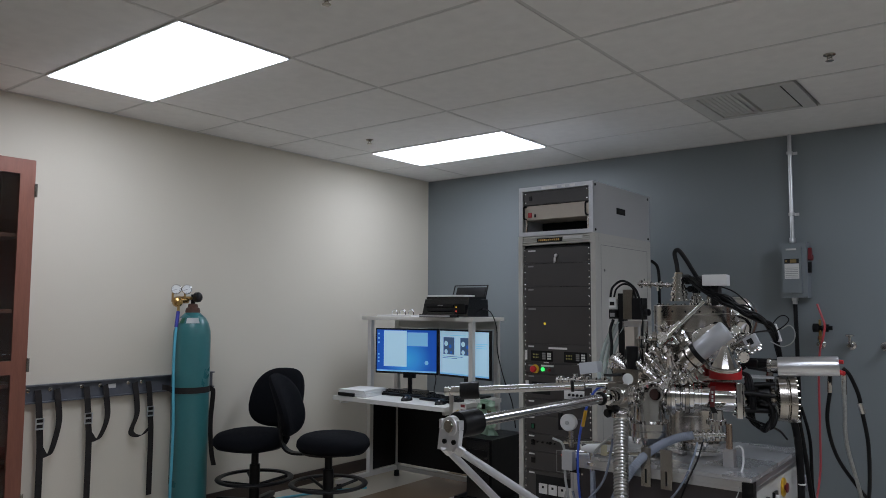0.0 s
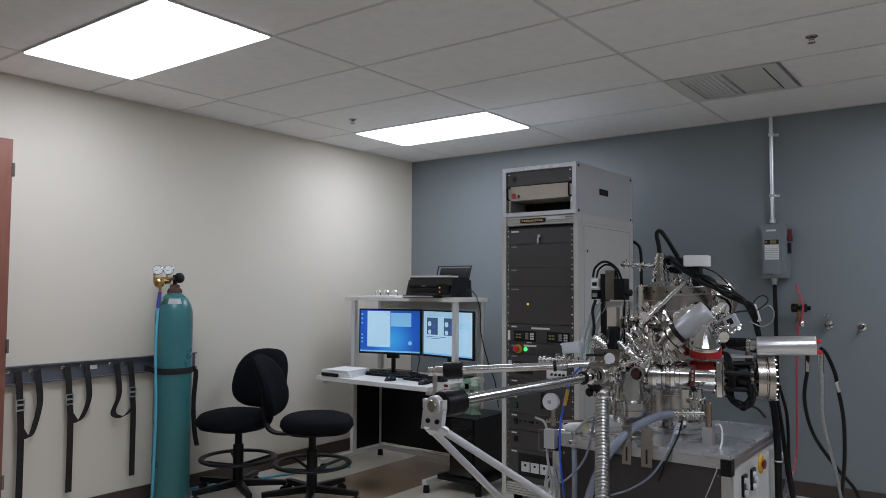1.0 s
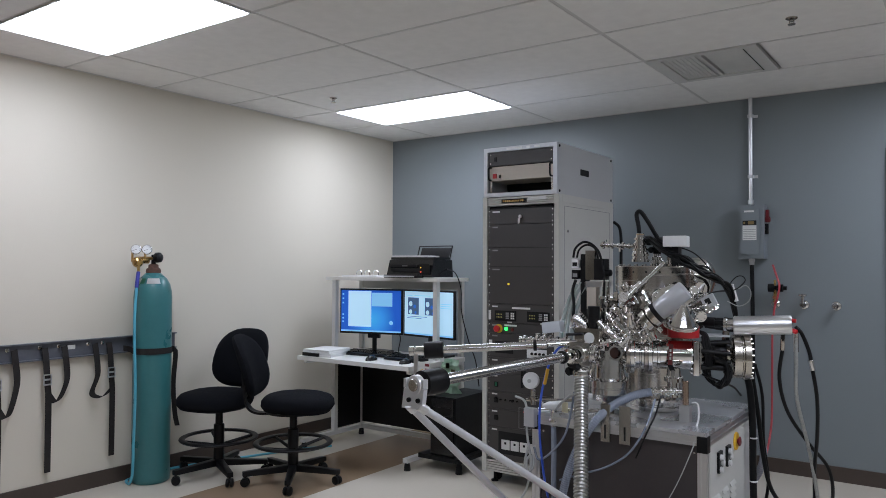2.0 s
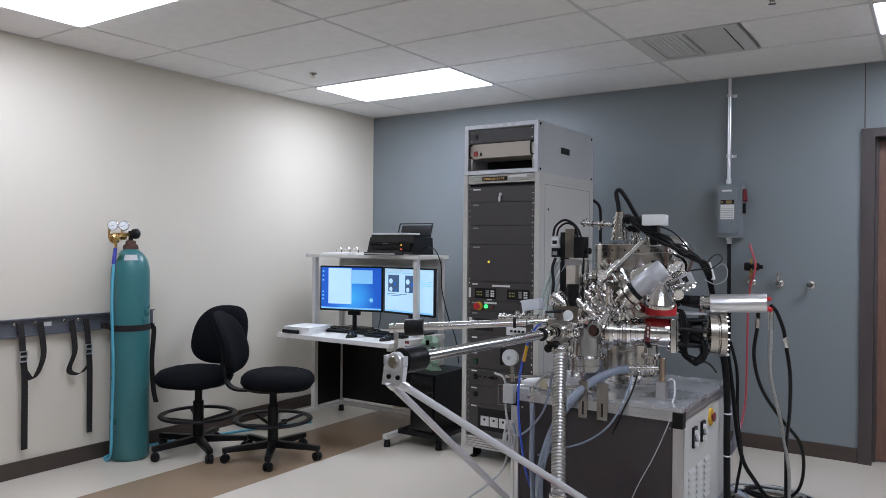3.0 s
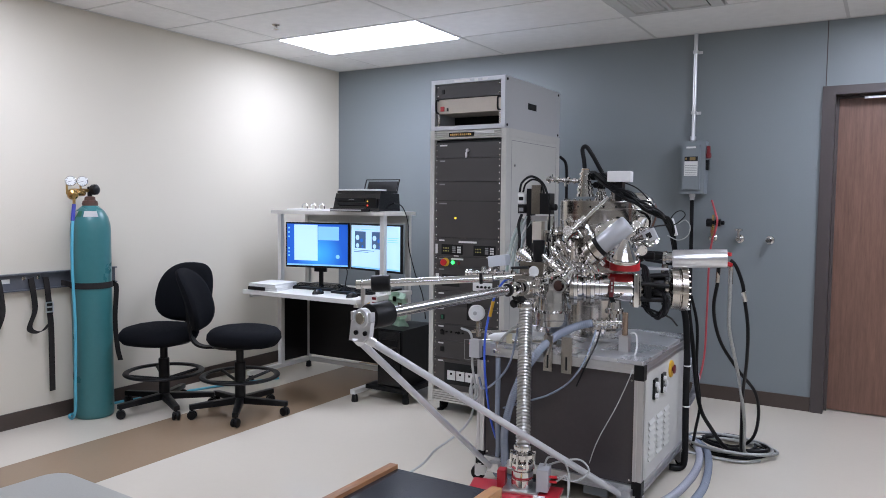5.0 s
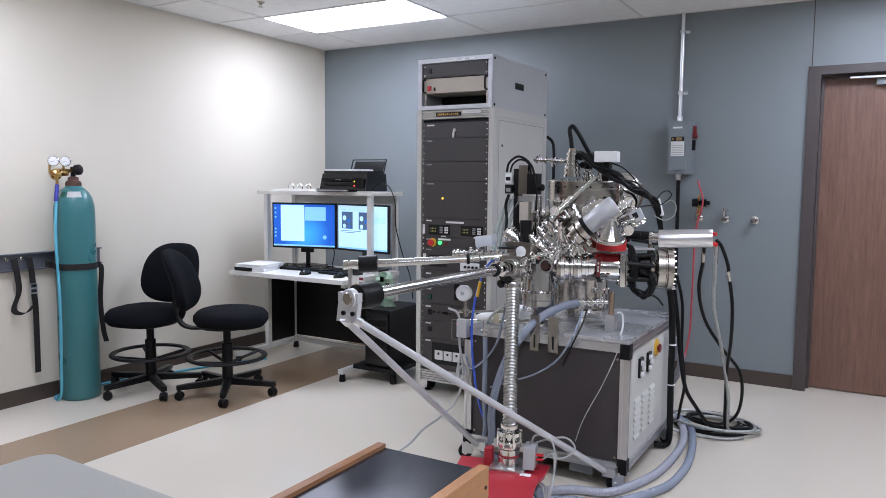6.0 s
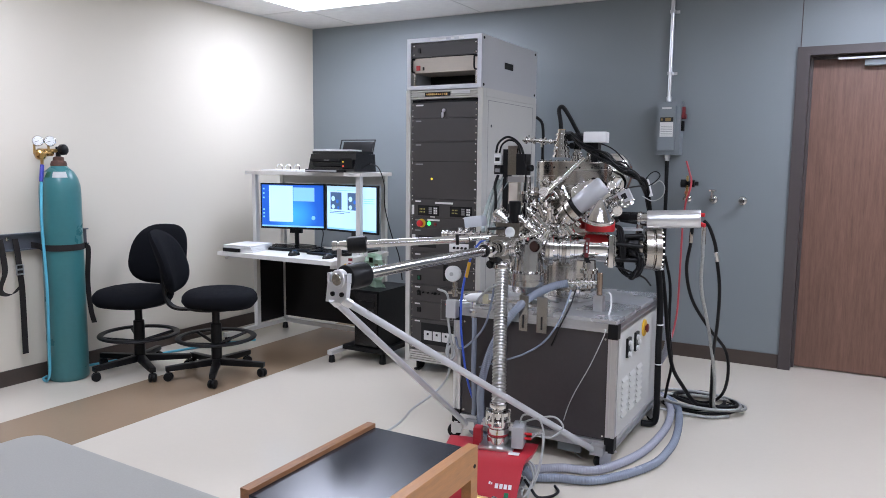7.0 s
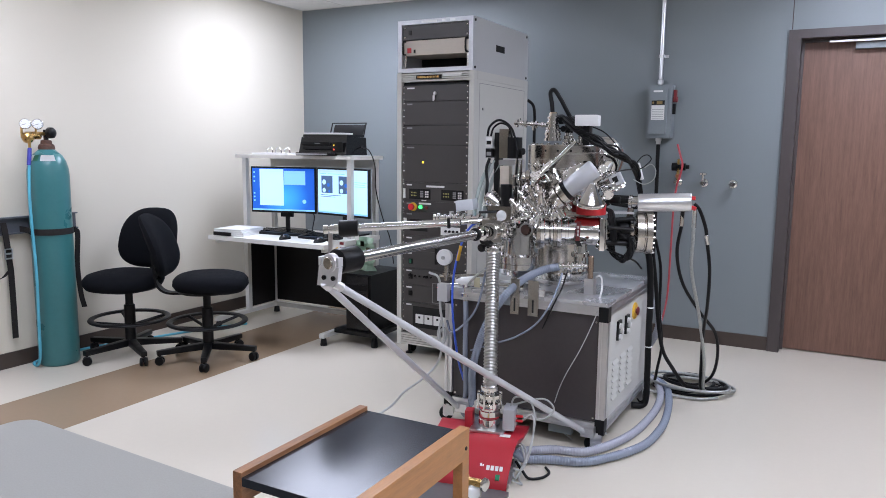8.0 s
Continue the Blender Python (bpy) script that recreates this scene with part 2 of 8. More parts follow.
def spline(points, n=10):
    """A smooth line through the points."""
    ps = [Vector(p) for p in points]
    ps = [ps[0] * 2 - ps[1]] + ps + [ps[-1] * 2 - ps[-2]]
    out = []
    for i in range(1, len(ps) - 2):
        a, b, c, d = ps[i - 1:i + 3]
        for k in range(n):
            t = k / n
            out.append(0.5 * ((2 * b) + (c - a) * t + (2 * a - 5 * b + 4 * c - d) * t * t + (3 * b - a - 3 * c + d) * t ** 3))
    out.append(ps[-2])
    return out


def sweep(bm, points, r, seg=10, n=8, ribs=0.0, rib_h=0.0):
    """A round hose along a smooth line; ribs: spacing of its rings."""
    line = spline(points, n)
    if ribs:
        total = sum((q - p).length for p, q in zip(line, line[1:]))
        steps = max(8, int(total / ribs) * 4)
        dense, want, run = [], 0.0, 0.0
        for p, q in zip(line, line[1:]):
            d = (q - p).length
            while want <= run + d and len(dense) <= steps:
                dense.append(p.lerp(q, (want - run) / max(d, 1e-9)))
                want += total / steps
            run += d
        line = dense
    rings, up = [], None
    for i, p in enumerate(line):
        t = (line[min(i + 1, len(line) - 1)] - line[max(i - 1, 0)]).normalized()
        if up is None:
            up = t.orthogonal().normalized()
        up = (up - t * up.dot(t)).normalized()
        s = t.cross(up)
        rr = r + (rib_h * (1, 0.5, -0.5, 0.2)[i % 4] if ribs else 0)
        rings.append([bm.verts.new(p + (up * math.cos(2 * math.pi * k / seg) + s * math.sin(2 * math.pi * k / seg)) * rr) for k in range(seg)])
    for a, b in zip(rings, rings[1:]):
        for k in range(seg):
            bm.faces.new((a[k], a[(k + 1) % seg], b[(k + 1) % seg], b[k]))
    bm.faces.new(rings[0][::-1])
    bm.faces.new(rings[-1])


def bolts(bm, at, axis, ring, count, r=0.004, h=0.006, seg=6):
    s, u, a = frame_of(axis)
    for i in range(count):
        t = 2 * math.pi * (i + 0.5) / count
        p = Vector(at) + (s * math.cos(t) + u * math.sin(t)) * ring
        lathe(bm, p, a, [(r, 0), (r, h), (r * 0.6, h * 1.15)], seg)


def ribbon(bm, points, width, side, thick=0.003, n=8):
    """A flat strap along a smooth line, as wide along `side`."""
    line, s = spline(points, n), Vector(side).normalized()
    prev = None
    for i, p in enumerate(line):
        t = (line[min(i + 1, len(line) - 1)] - line[max(i - 1, 0)]).normalized()
        k = t.cross(s).normalized()
        cur = [bm.verts.new(p + s * a * width / 2 + k * b * thick / 2) for a, b in ((-1, -1), (1, -1), (1, 1), (-1, 1))]
        if prev:
            for j in range(4):
                bm.faces.new((prev[j], prev[(j + 1) % 4], cur[(j + 1) % 4], cur[j]))
        else:
            bm.faces.new(cur[::-1])
        prev = cur
    bm.faces.new(prev)


def one(fn, *args, **kw):
    bm = bmesh.new()
    fn(bm, *args, **kw)
    return bm


# ---- the room ----
H = 2.562
X1, Y1 = 7.4, -8.6
T = 0.6096
GX, GY = 0.485, -0.695          # first ceiling runners beside the two walls
DOOR0, DOOR1, DOORH = 4.090, 5.00, 2.083

floor = thing("floor", (0, 0, 0), "light beige glossy sheet vinyl floor with a brown inlaid strip", "floor", kind="structure")
part("field", boxes((-0.12, 0.60, Y1, 0.3, -0.05, 0)), M_FLOOR, floor)
part("stripe", boxes((0.60, 1.19, Y1, 0.3, -0.05, 0)), M_FLOOR_BROWN, floor, "brown vinyl strip")
part("field", boxes((1.19, X1, Y1, 0.3, -0.05, 0)), M_FLOOR, floor)

tagged(part("wall_beige", boxes((-0.12, 0, Y1, 0.12, 0, H + 0.2)), M_BEIGE), "beige painted plaster wall, smooth", "wall", kind="structure")
tagged(part("wall_grey", boxes((0, DOOR0 - 0.075, 0, 0.2, 0, H + 0.2), (DOOR0 - 0.075, DOOR1 + 0.075, 0, 0.2, DOORH + 0.055, H + 0.2), (DOOR1 + 0.075, X1, 0, 0.2, 0, H + 0.2)), M_GREY_WALL),
       "blue-grey painted plaster wall with a door opening", "wall", kind="structure")
# two unseen walls, added to close the room and its bounced light
tagged(part("wall_plain", boxes((X1, X1 + 0.12, Y1, 0.2, 0, H + 0.2)), M_PLAIN_WALL), "plain wall added out of view to close the room", "wall", kind="structure")
tagged(part("wall_rear", boxes((-0.12, X1 + 0.12, Y1 - 0.12, Y1, 0, H + 0.2)), M_PLAIN_WALL), "plain wall added behind the viewer to close the room", "wall", kind="structure")
tagged(part("wall_seam", boxes((DOOR0 - 0.062, DOOR0 - 0.056, -0.003, 0.001, DOORH + 0.06, H)), M_FRAME), "thin dark control joint in the wall above the door frame", "joint", kind="structure")
tagged(part("baseboard", boxes((0, 0.012, -8.5, -0.012, 0, 0.095)), M_BASE, bevel=0.003), "dark brown vinyl baseboard along the beige wall", "baseboard", kind="structure")
tagged(part("baseboard", boxes((0.0, DOOR0 - 0.077, -0.012, 0, 0, 0.095)), M_BASE, bevel=0.003), "dark brown vinyl baseboard along the grey wall", "baseboard", kind="structure")

# ceiling: tiles in one mesh, sunk a little between the runners
# the last two are out of view, added to carry on the lamp spacing
LIGHTS = [(GX, GY), (GX, GY - 4 * T), (GX + 6 * T, GY), (GX + 6 * T, GY - 4 * T), (GX + 6 * T, GY - 8 * T)]
VENT = (GX + 4 * T, GY)
xs = [0] + [GX + 2 * T * i for i in range(6)] + [X1]
ys = [0] + [GY - T * j for j in range(13)] + [Y1]
bm = bmesh.new()
G = 0.011
for i in range(len(xs) - 1):
    for j in range(len(ys) - 1):
        x0, x1, y1, y0 = xs[i], xs[i + 1], ys[j], ys[j + 1]
        if any(abs(x0 - lx) < 0.01 and abs(y1 - ly) < 0.01 for lx, ly in LIGHTS):
            continue
        if abs(x0 - VENT[0]) < 0.01 and abs(y1 - VENT[1]) < 0.01:
            x0 += T
        if x1 - x0 > 0.03 and y1 - y0 > 0.03:
            box(bm, x0 + G, x1 - G, y0 + G, y1 - G, H + 0.001, H + 0.016)
# unseen slab above the tiles, added to close the room
box(bm, -0.1, X1 + 0.1, Y1 - 0.1, 0.2, H + 0.11, H + 0.15)
tagged(part("ceiling", bm, M_CEIL, smooth=0), "white mineral-fibre suspended ceiling tiles", "ceiling", kind="structure")
bm = bmesh.new()
for x in xs[1:-1]:
    box(bm, x - G - 0.002, x + G + 0.002, Y1, 0, H + 0.004, H + 0.04)
for y in ys[1:-1]:
    box(bm, 0, X1, y - G - 0.002, y + G + 0.002, H + 0.0045, H + 0.04)
box(bm, 0, X1, -0.014, 0, H - 0.002, H + 0.02)
box(bm, 0, 0.014, Y1, -0.014, H - 0.002, H + 0.02)
tagged(part("ceiling_grid", bm, M_GRID, smooth=0), "off-white metal ceiling grid", "ceiling grid", kind="structure")


def troffer():
    """A flush two by four foot ceiling light at the origin's corner, going right and towards the viewer."""
    w, d = 2 * T, T
    ob = thing("ceiling_light", (0, 0, 0), "lit recessed ceiling light with white diffuser in the tile grid", "ceiling light", "ceiling lights")
    e = 0.014
    part("frame", boxes((0.004, w - 0.004, -e, -0.004, -0.006, 0.03), (0.004, w - 0.004, -d + 0.004, -d + e, -0.006, 0.03), (0.004, e, -d + e, -e, -0.006, 0.03), (w - e, w - 0.004, -d + e, -e, -0.006, 0.03)), M_WHITE_METAL, ob, "white metal frame", bevel=0.002)
    part("housing", boxes((0.01, w - 0.01, -d + 0.01, -0.01, 0.035, 0.10)), M_WHITE_METAL, ob)
    part("diffuser", boxes((e, w - e, -d + e, -e, -0.010, 0.012)), M_LAMP, ob, "glowing white prismatic diffuser", bevel=0.002)
    return ob


first = troffer()
first.location = (*LIGHTS[0], H)
for lx, ly in LIGHTS[1:]:
    copy_thing(first, pose(lx, ly, H))
# door in the grey wall
door = thing("door_1", (DOOR0, 0.1, 0), "walnut-veneered flush door, closed, in a dark brown steel frame", "door", kind="structure")
fr = part("door_frame", boxes((DOOR0 - 0.075, DOOR0, -0.022, 0.2, 0, DOORH + 0.055), (DOOR1, DOOR1 + 0.075, -0.022, 0.2, 0, DOORH + 0.055), (DOOR0, DOOR1, -0.022, 0.2, DOORH, DOORH + 0.055)), M_FRAME, door, "dark brown steel frame", bevel=0.004)
part("door_leaf", boxes((DOOR0 + 0.004, DOOR1 - 0.004, 0.11, 0.155, 0.008, DOORH - 0.004)), M_WOOD_DOOR, door, "walnut veneer leaf", bevel=0.002)
part("door_stop", boxes((DOOR0, DOOR0 + 0.016, 0.08, 0.11, 0, DOORH), (DOOR1 - 0.016, DOOR1, 0.08, 0.11, 0, DOORH), (DOOR0 + 0.016, DOOR1 - 0.016, 0.08, 0.11, DOORH - 0.016, DOORH)), M_FRAME, door)
closer = part("door_closer", boxes((4.40, 4.74, 0.060, 0.11, 2.012, 2.050)), M_BOX_GREY, door, "grey door closer body", bevel=0.004)
part("closer_arm", boxes((4.25, 4.56, 0.03, 0.050, 2.054, 2.066)), M_ALU, closer, bevel=0.002)
bm = bmesh.new()
rod(bm, (4.95, 0.05, 1.0), (4.95, 0.11, 1.0), 0.012)
rod(bm, (4.95, 0.055, 1.0), (4.83, 0.055, 1.0), 0.009)
part("door_handle", bm, M_STEEL, door, "steel lever handle")

# ceiling fittings
vent = thing("ceiling_vent", (VENT[0], VENT[1], H), "grey square supply vent set in the ceiling grid", "vent")
vx, vy = VENT
part("backing", boxes((vx + 0.03, vx + T - 0.03, vy - T + 0.03, vy - 0.03, H + 0.018, H + 0.024)), M_VENT, vent, "grey duct behind the slats")
part("frame", boxes((vx + 0.008, vx + 0.075, vy - T + 0.008, vy - 0.008, H - 0.004, H + 0.02), (vx + T - 0.078, vx + T - 0.008, vy - T + 0.008, vy - 0.008, H - 0.004, H + 0.02),
                    (vx + 0.075, vx + T - 0.075, vy - 0.05, vy - 0.008, H - 0.004, H + 0.02), (vx + 0.075, vx + T - 0.075, vy - T + 0.008, vy - T + 0.05, H - 0.004, H + 0.02),
                    (vx + 0.28, vx + 0.30, vy - T + 0.05, vy - 0.05, H - 0.003, H + 0.02)), M_VENT, vent, bevel=0.003)
for k in range(17):
    xx = vx + 0.085 + k * 0.0265
    if abs(xx - vx - 0.29) < 0.02 or xx > vx + T - 0.100:
        continue
    part("slat", one(box, -0.0128, 0.0128, vy - T + 0.05, vy - 0.05, -0.0015, 0.0015, Matrix.Translation((xx, 0, H + 0.008)) @ Matrix.Rotation(radians(6 if xx < vx + 0.29 else -6), 4, "Y")), M_VENT, vent, smooth=0)


part("damper_slot", boxes((vx + T - 0.085, vx + T - 0.079, vy - T + 0.05, vy - 0.05, H - 0.0045, H + 0.01)), M_DARK, vent, "dark damper slot")


def sprinkler(x, y):
    ob = thing("sprinkler", (x, y, H), "small metal fire sprinkler head hanging from the ceiling", "sprinkler", "ceiling sprinklers")
    part("rosette", one(lathe, (x, y, H), (0, 0, -1), [(0.027, -0.002), (0.027, 0.003), (0.021, 0.007), (0.012, 0.010)], 20), M_STEEL_DULL, ob)
    bm = bmesh.new()
    rod(bm, (x, y, H), (x, y, H - 0.018), 0.008, 10)
    rod(bm, (x - 0.010, y, H - 0.012), (x - 0.010, y, H - 0.028), 0.0025, 6)
    rod(bm, (x + 0.010, y, H - 0.012), (x + 0.010, y, H - 0.028), 0.0025, 6)
    lathe(bm, (x, y, H - 0.027), (0, 0, -1), [(0.006, 0), (0.018, 0.002), (0.018, 0.004), (0.004, 0.005)], 16)
    part("head", bm, M_STEEL_DULL, ob)


sprinkler(0.793, -1.64)
sprinkler(3.758, -1.629)
sprinkler(2.357, -3.514)

# reddish cabinet with glass doors beside the strap rail
CX, CY0, CY1, CZ = 0.40, -4.68, -3.725, 2.125
cab = thing("glass_cabinet", (0.0, CY0, 0), "tall reddish-brown wooden cabinet with glass doors, closed", "cabinet")
part("body", boxes((0.013, CX - 0.022, CY0, CY0 + 0.02, 0, CZ), (0.013, CX - 0.022, CY1 - 0.02, CY1, 0, CZ), (0.013, CX - 0.022, CY0 + 0.02, CY1 - 0.02, CZ - 0.02, CZ), (0.013, CX - 0.022, CY0 + 0.02, CY1 - 0.02, 0.0, 0.09), (0.013, 0.025, CY0 + 0.02, CY1 - 0.02, 0.09, CZ - 0.02)), M_WOOD_CAB, cab, bevel=0.002)
for z in (0.55, 0.95, 1.33, 1.72):
    part("shelf", boxes((0.026, CX - 0.05, CY0 + 0.021, CY1 - 0.021, z, z + 0.02)), M_WOOD_CAB, cab)
mid = (CY0 + CY1) / 2
for ya, yb in ((CY0 + 0.002, mid - 0.002), (mid + 0.002, CY1 - 0.001)):
    d = part("door", boxes((CX - 0.021, CX, ya, ya + 0.075, 0.1, CZ - 0.002), (CX - 0.021, CX, yb - 0.075, yb, 0.1, CZ - 0.002), (CX - 0.021, CX, ya + 0.075, yb - 0.075, CZ - 0.08, CZ - 0.002),
                           (CX - 0.021, CX, ya + 0.075, yb - 0.075, 1.02, 1.09), (CX - 0.021, CX, ya + 0.075, yb - 0.075, 0.1, 0.18)), M_WOOD_CAB, cab, "framed door", bevel=0.003)
    part("pane", boxes((CX - 0.013, CX - 0.009, ya + 0.07, yb - 0.07, 0.17, 1.03)), M_GLASS, d, "clear glass pane")
    part("pane", boxes((CX - 0.013, CX - 0.009, ya + 0.07, yb - 0.07, 1.08, CZ - 0.07)), M_GLASS, d, "clear glass pane")
for z in (0.35, 1.03, 1.93):
    bm = boxes((CX - 0.03, CX + 0.004, CY1 - 0.004, CY1 + 0.004, z, z + 0.07))
    rod(bm, (CX + 0.004, CY1 + 0.004, z), (CX + 0.004, CY1 + 0.004, z + 0.07), 0.006, 10)
    part("hinge", bm, M_STEEL_DULL, cab, "steel hinge")

# strap rail on the beige wall
RZ0, RZ1 = 0.818, 0.922
rail = thing("cylinder_rail", (0, -3.1, RZ0), "dark grey steel wall rail for gas cylinder straps", "wall rail")
part("channel", boxes((0.0, 0.012, -3.58, -2.35, RZ0, RZ1), (0.012, 0.035, -3.58, -2.35, RZ1 - 0.008, RZ1), (0.012, 0.035, -3.58, -2.35, RZ0, RZ0 + 0.008)), M_RAIL, rail, bevel=0.002)
for y in (-3.55, -3.43, -3.25, -3.14, -2.96, -2.87, -2.63, -2.47):
    part("bolt", one(lathe, (0.012, y, RZ1 - 0.03), (1, 0, 0), [(0.012, 0), (0.012, 0.004), (0.007, 0.006), (0.007, 0.014)], 10), M_STEEL_DULL, rail)
part("sticker", boxes((0.0125, 0.0135, -3.09, -3.04, RZ0 + 0.05, RZ0 + 0.075)), M_LABEL, rail, "pale sticker")


def strap(ya, yb, drop, end):
    ob = thing("cylinder_strap", (0.02, ya, RZ0 + 0.03), "dark brown webbing strap with metal buckle hanging from the wall rail", "strap", "cylinder straps")
    w = 0.036
    part("loop", one(ribbon, [(0.03, yb, RZ1 - 0.03), (0.042, yb + 0.005, RZ0), (0.045, yb + 0.012, RZ0 - 0.12), (0.04, yb - 0.02, drop + 0.03), (0.042, (ya + yb) / 2, drop), (0.04, ya + 0.02, drop + 0.05)], w, (0, 0.8, 0.25)), M_WEB, ob)
    part("tail", one(ribbon, [(0.03, ya, RZ1 - 0.03), (0.042, ya + 0.004, RZ0), (0.046, ya + 0.012, RZ0 - 0.14), (0.044, ya + 0.02, drop), (0.04, ya + 0.022, end)], w, (0, 1, 0)), M_WEB, ob)
    z = RZ0 - 0.08
    part("buckle", boxes((0.045, 0.053, ya - 0.014, ya - 0.008, z - 0.06, z), (0.045, 0.053, ya + 0.028, ya + 0.034, z - 0.06, z), (0.045, 0.055, ya - 0.014, ya + 0.034, z - 0.006, z), (0.045, 0.055, ya - 0.014, ya + 0.034, z - 0.064, z - 0.056), (0.047, 0.051, ya - 0.008, ya + 0.028, z - 0.036, z - 0.026)), M_ALU, ob, "metal buckle", bevel=0.0015)


strap(-3.505, -3.40, 0.52, 0.12)
strap(-3.23, -3.115, 0.57, 0.165)
strap(-2.835, -2.925, 0.56, 0.185)

# teal gas cylinder
gx, gy = 0.150, -2.610
GR = 0.117
gas = thing("gas_cylinder", (gx, gy, 0), "tall teal-painted steel gas cylinder standing by the beige wall", "gas cylinder")
part("shell", one(lathe, (gx, gy, 0), (0, 0, 1), [(GR - 0.012, 0), (GR - 0.002, 0.008), (GR, 0.03), (GR, 1.17), (GR - 0.003, 1.21), (GR - 0.014, 1.255), (GR - 0.034, 1.292), (GR - 0.064, 1.32), (0.036, 1.335), (0.034, 1.34)], 48), M_TEAL, gas, smooth=60)
part("neck_ring", one(lathe, (gx, gy, 1.325), (0, 0, 1), [(0.045, 0), (0.047, 0.012), (0.042, 0.03), (0.032, 0.036), (0.030, 0.055), (0.018, 0.06)], 24), M_RUST, gas, "rusty brown neck ring")
for t0, t1, m_, lab in ((-56, -8, M_LABEL, "white shoulder label"), (-100, -84, M_LABEL, "small white sticker"), (-82, -64, M_GREEN_DARK, "green hazard sticker")):
    bm = bmesh.new()
    for k in range(6):
        t = radians(t0 + (t1 - t0) * k / 5)
        for r_, z_ in ((GR - 0.0155, 1.259), (GR - 0.0345, 1.2935)):
            bm.verts.new((gx + (r_ + 0.002) * math.cos(t), gy + (r_ + 0.002) * math.sin(t), z_))
    bm.verts.ensure_lookup_table()
    for k in range(5):
        bm.faces.new([bm.verts[2 * k + q] for q in (0, 2, 3, 1)])
    bmesh.ops.solidify(bm, geom=bm.faces[:], thickness=0.0008)
    part("label", bm, m_, gas, lab)
bm = bmesh.new()
rod(bm, (gx, gy, 1.375), (gx, gy, 1.445), 0.014, 14)
lathe(bm, (gx + 0.012, gy + 0.004, 1.424), (0.9, 0.35, 0.1), [(0.014, 0), (0.030, 0.004), (0.034, 0.012), (0.033, 0.034), (0.026, 0.042), (0.012, 0.046)], 10)
part("valve", bm, M_BLACK, gas, "dark cylinder valve with handwheel")
reg = thing("gas_regulator", (gx, gy, 1.420), "brass two-gauge gas regulator on the teal cylinder valve", "regulator")
rx_, ry_ = gx - 0.02, gy - 0.05
bm = bmesh.new()
rod(bm, (gx, gy, 1.420), (gx - 0.01, gy - 0.10, 1.420), 0.012, 12)
lathe(bm, (gx - 0.01, gy - 0.105, 1.395), (0.6, -0.3, -0.1), [(0.02, -0.04), (0.033, -0.03), (0.035, 0), (0.028, 0.02), (0.014, 0.03), (0.014, 0.05)], 20)
rod(bm, (gx - 0.01, gy - 0.085, 1.405), (gx - 0.01, gy - 0.03, 1.405), 0.019, 12)
rod(bm, (gx + 0.0, gy - 0.06, 1.405), (gx + 0.0, gy - 0.06, 1.475), 0.007, 8)
rod(bm, (gx - 0.03, gy - 0.13, 1.395), (gx - 0.03, gy - 0.13, 1.475), 0.007, 8)
rod(bm, (gx + 0.015, gy - 0.115, 1.395), (gx + 0.015, gy - 0.115, 1.335), 0.009, 8)
part("body", bm, M_BRASS, reg, "brass body")
for dy, dx in ((-0.118, 0.0), (-0.055, 0.02)):
    g = part("gauge", one(lathe, (gx + dx - 0.012, gy + dy, 1.474), (0.85, -0.5, 0.1), [(0.026, 0), (0.031, 0.004), (0.032, 0.022), (0.0285, 0.026), (0.0275, 0.0235)], 28), M_STEEL, reg, "chrome gauge")
    a = Vector((0.85, -0.5, 0.1)).normalized()
    c = Vector((gx + dx - 0.012, gy + dy, 1.474)) + a * 0.0242
    part("dial", one(lathe, c, a, [(0.0272, 0), (0.0272, 0.0006)], 24), M_DIAL, g, "white dial")
    s, u, _ = frame_of(a)
    bm = bmesh.new()
    for k in range(9):
        t = radians(-130 + 260 * k / 8)
        d = s * math.sin(t) + u * math.cos(t)
        rod(bm, c + d * 0.020 + a * 0.001, c + d * 0.0245 + a * 0.001, 0.0008, 4)
    rod(bm, c + a * 0.0015 - s * 0.006, c + a * 0.0015 + s * 0.016 + u * 0.007, 0.001, 4)
    part("needle_and_marks", bm, M_BLACK, g)
part("hose_sleeve", one(rod, (gx + 0.015, gy - 0.115, 1.335), (gx + 0.031, gy - 0.137, 1.235), 0.0115, 12), M_BLUE_DARK, reg, "dark blue hose sleeve")
bm = one(sweep, [(gx + 0.015, gy - 0.115, 1.335), (gx + 0.03, gy - 0.135, 1.23), (gx + 0.045, gy - 0.155, 1.0), (gx + 0.055, gy - 0.15, 0.6), (gx + 0.045, gy - 0.15, 0.25), (gx + 0.03, gy - 0.145, 0.08), (gx - 0.01, gy - 0.14, 0.012), (gx - 0.10, gy - 0.10, 0.009), (0.03, gy + 0.05, 0.009), (0.05, gy + 0.3, 0.009), (0.16, -2.0, 0.009), (0.30, -1.6, 0.009), (0.46, -1.28, 0.009)], 0.0085, 8, 10)
tagged(part("gas_hose", bm, M_CYAN), "light blue hose hanging down the teal cylinder and along the floor", "hose")
bm = bmesh.new()
lathe(bm, (gx, gy, 0.815), (0, 0, 1), [(GR + 0.001, 0), (GR + 0.004, 0), (GR + 0.004, 0.038), (GR + 0.001, 0.038)], 40)
ribbon(bm, [(gx + 0.06, gy + GR + 0.005, 0.835), (gx + 0.03, gy + GR + 0.012, 0.83), (0.02, gy + GR + 0.02, 0.835)], 0.036, (0, 0, 1))
ribbon(bm, [(gx - 0.06, gy - GR + 0.015, 0.835), (gx - 0.11, gy - GR + 0.02, 0.84), (0.014, gy - GR + 0.0, 0.845)], 0.036, (0, 0, 1))
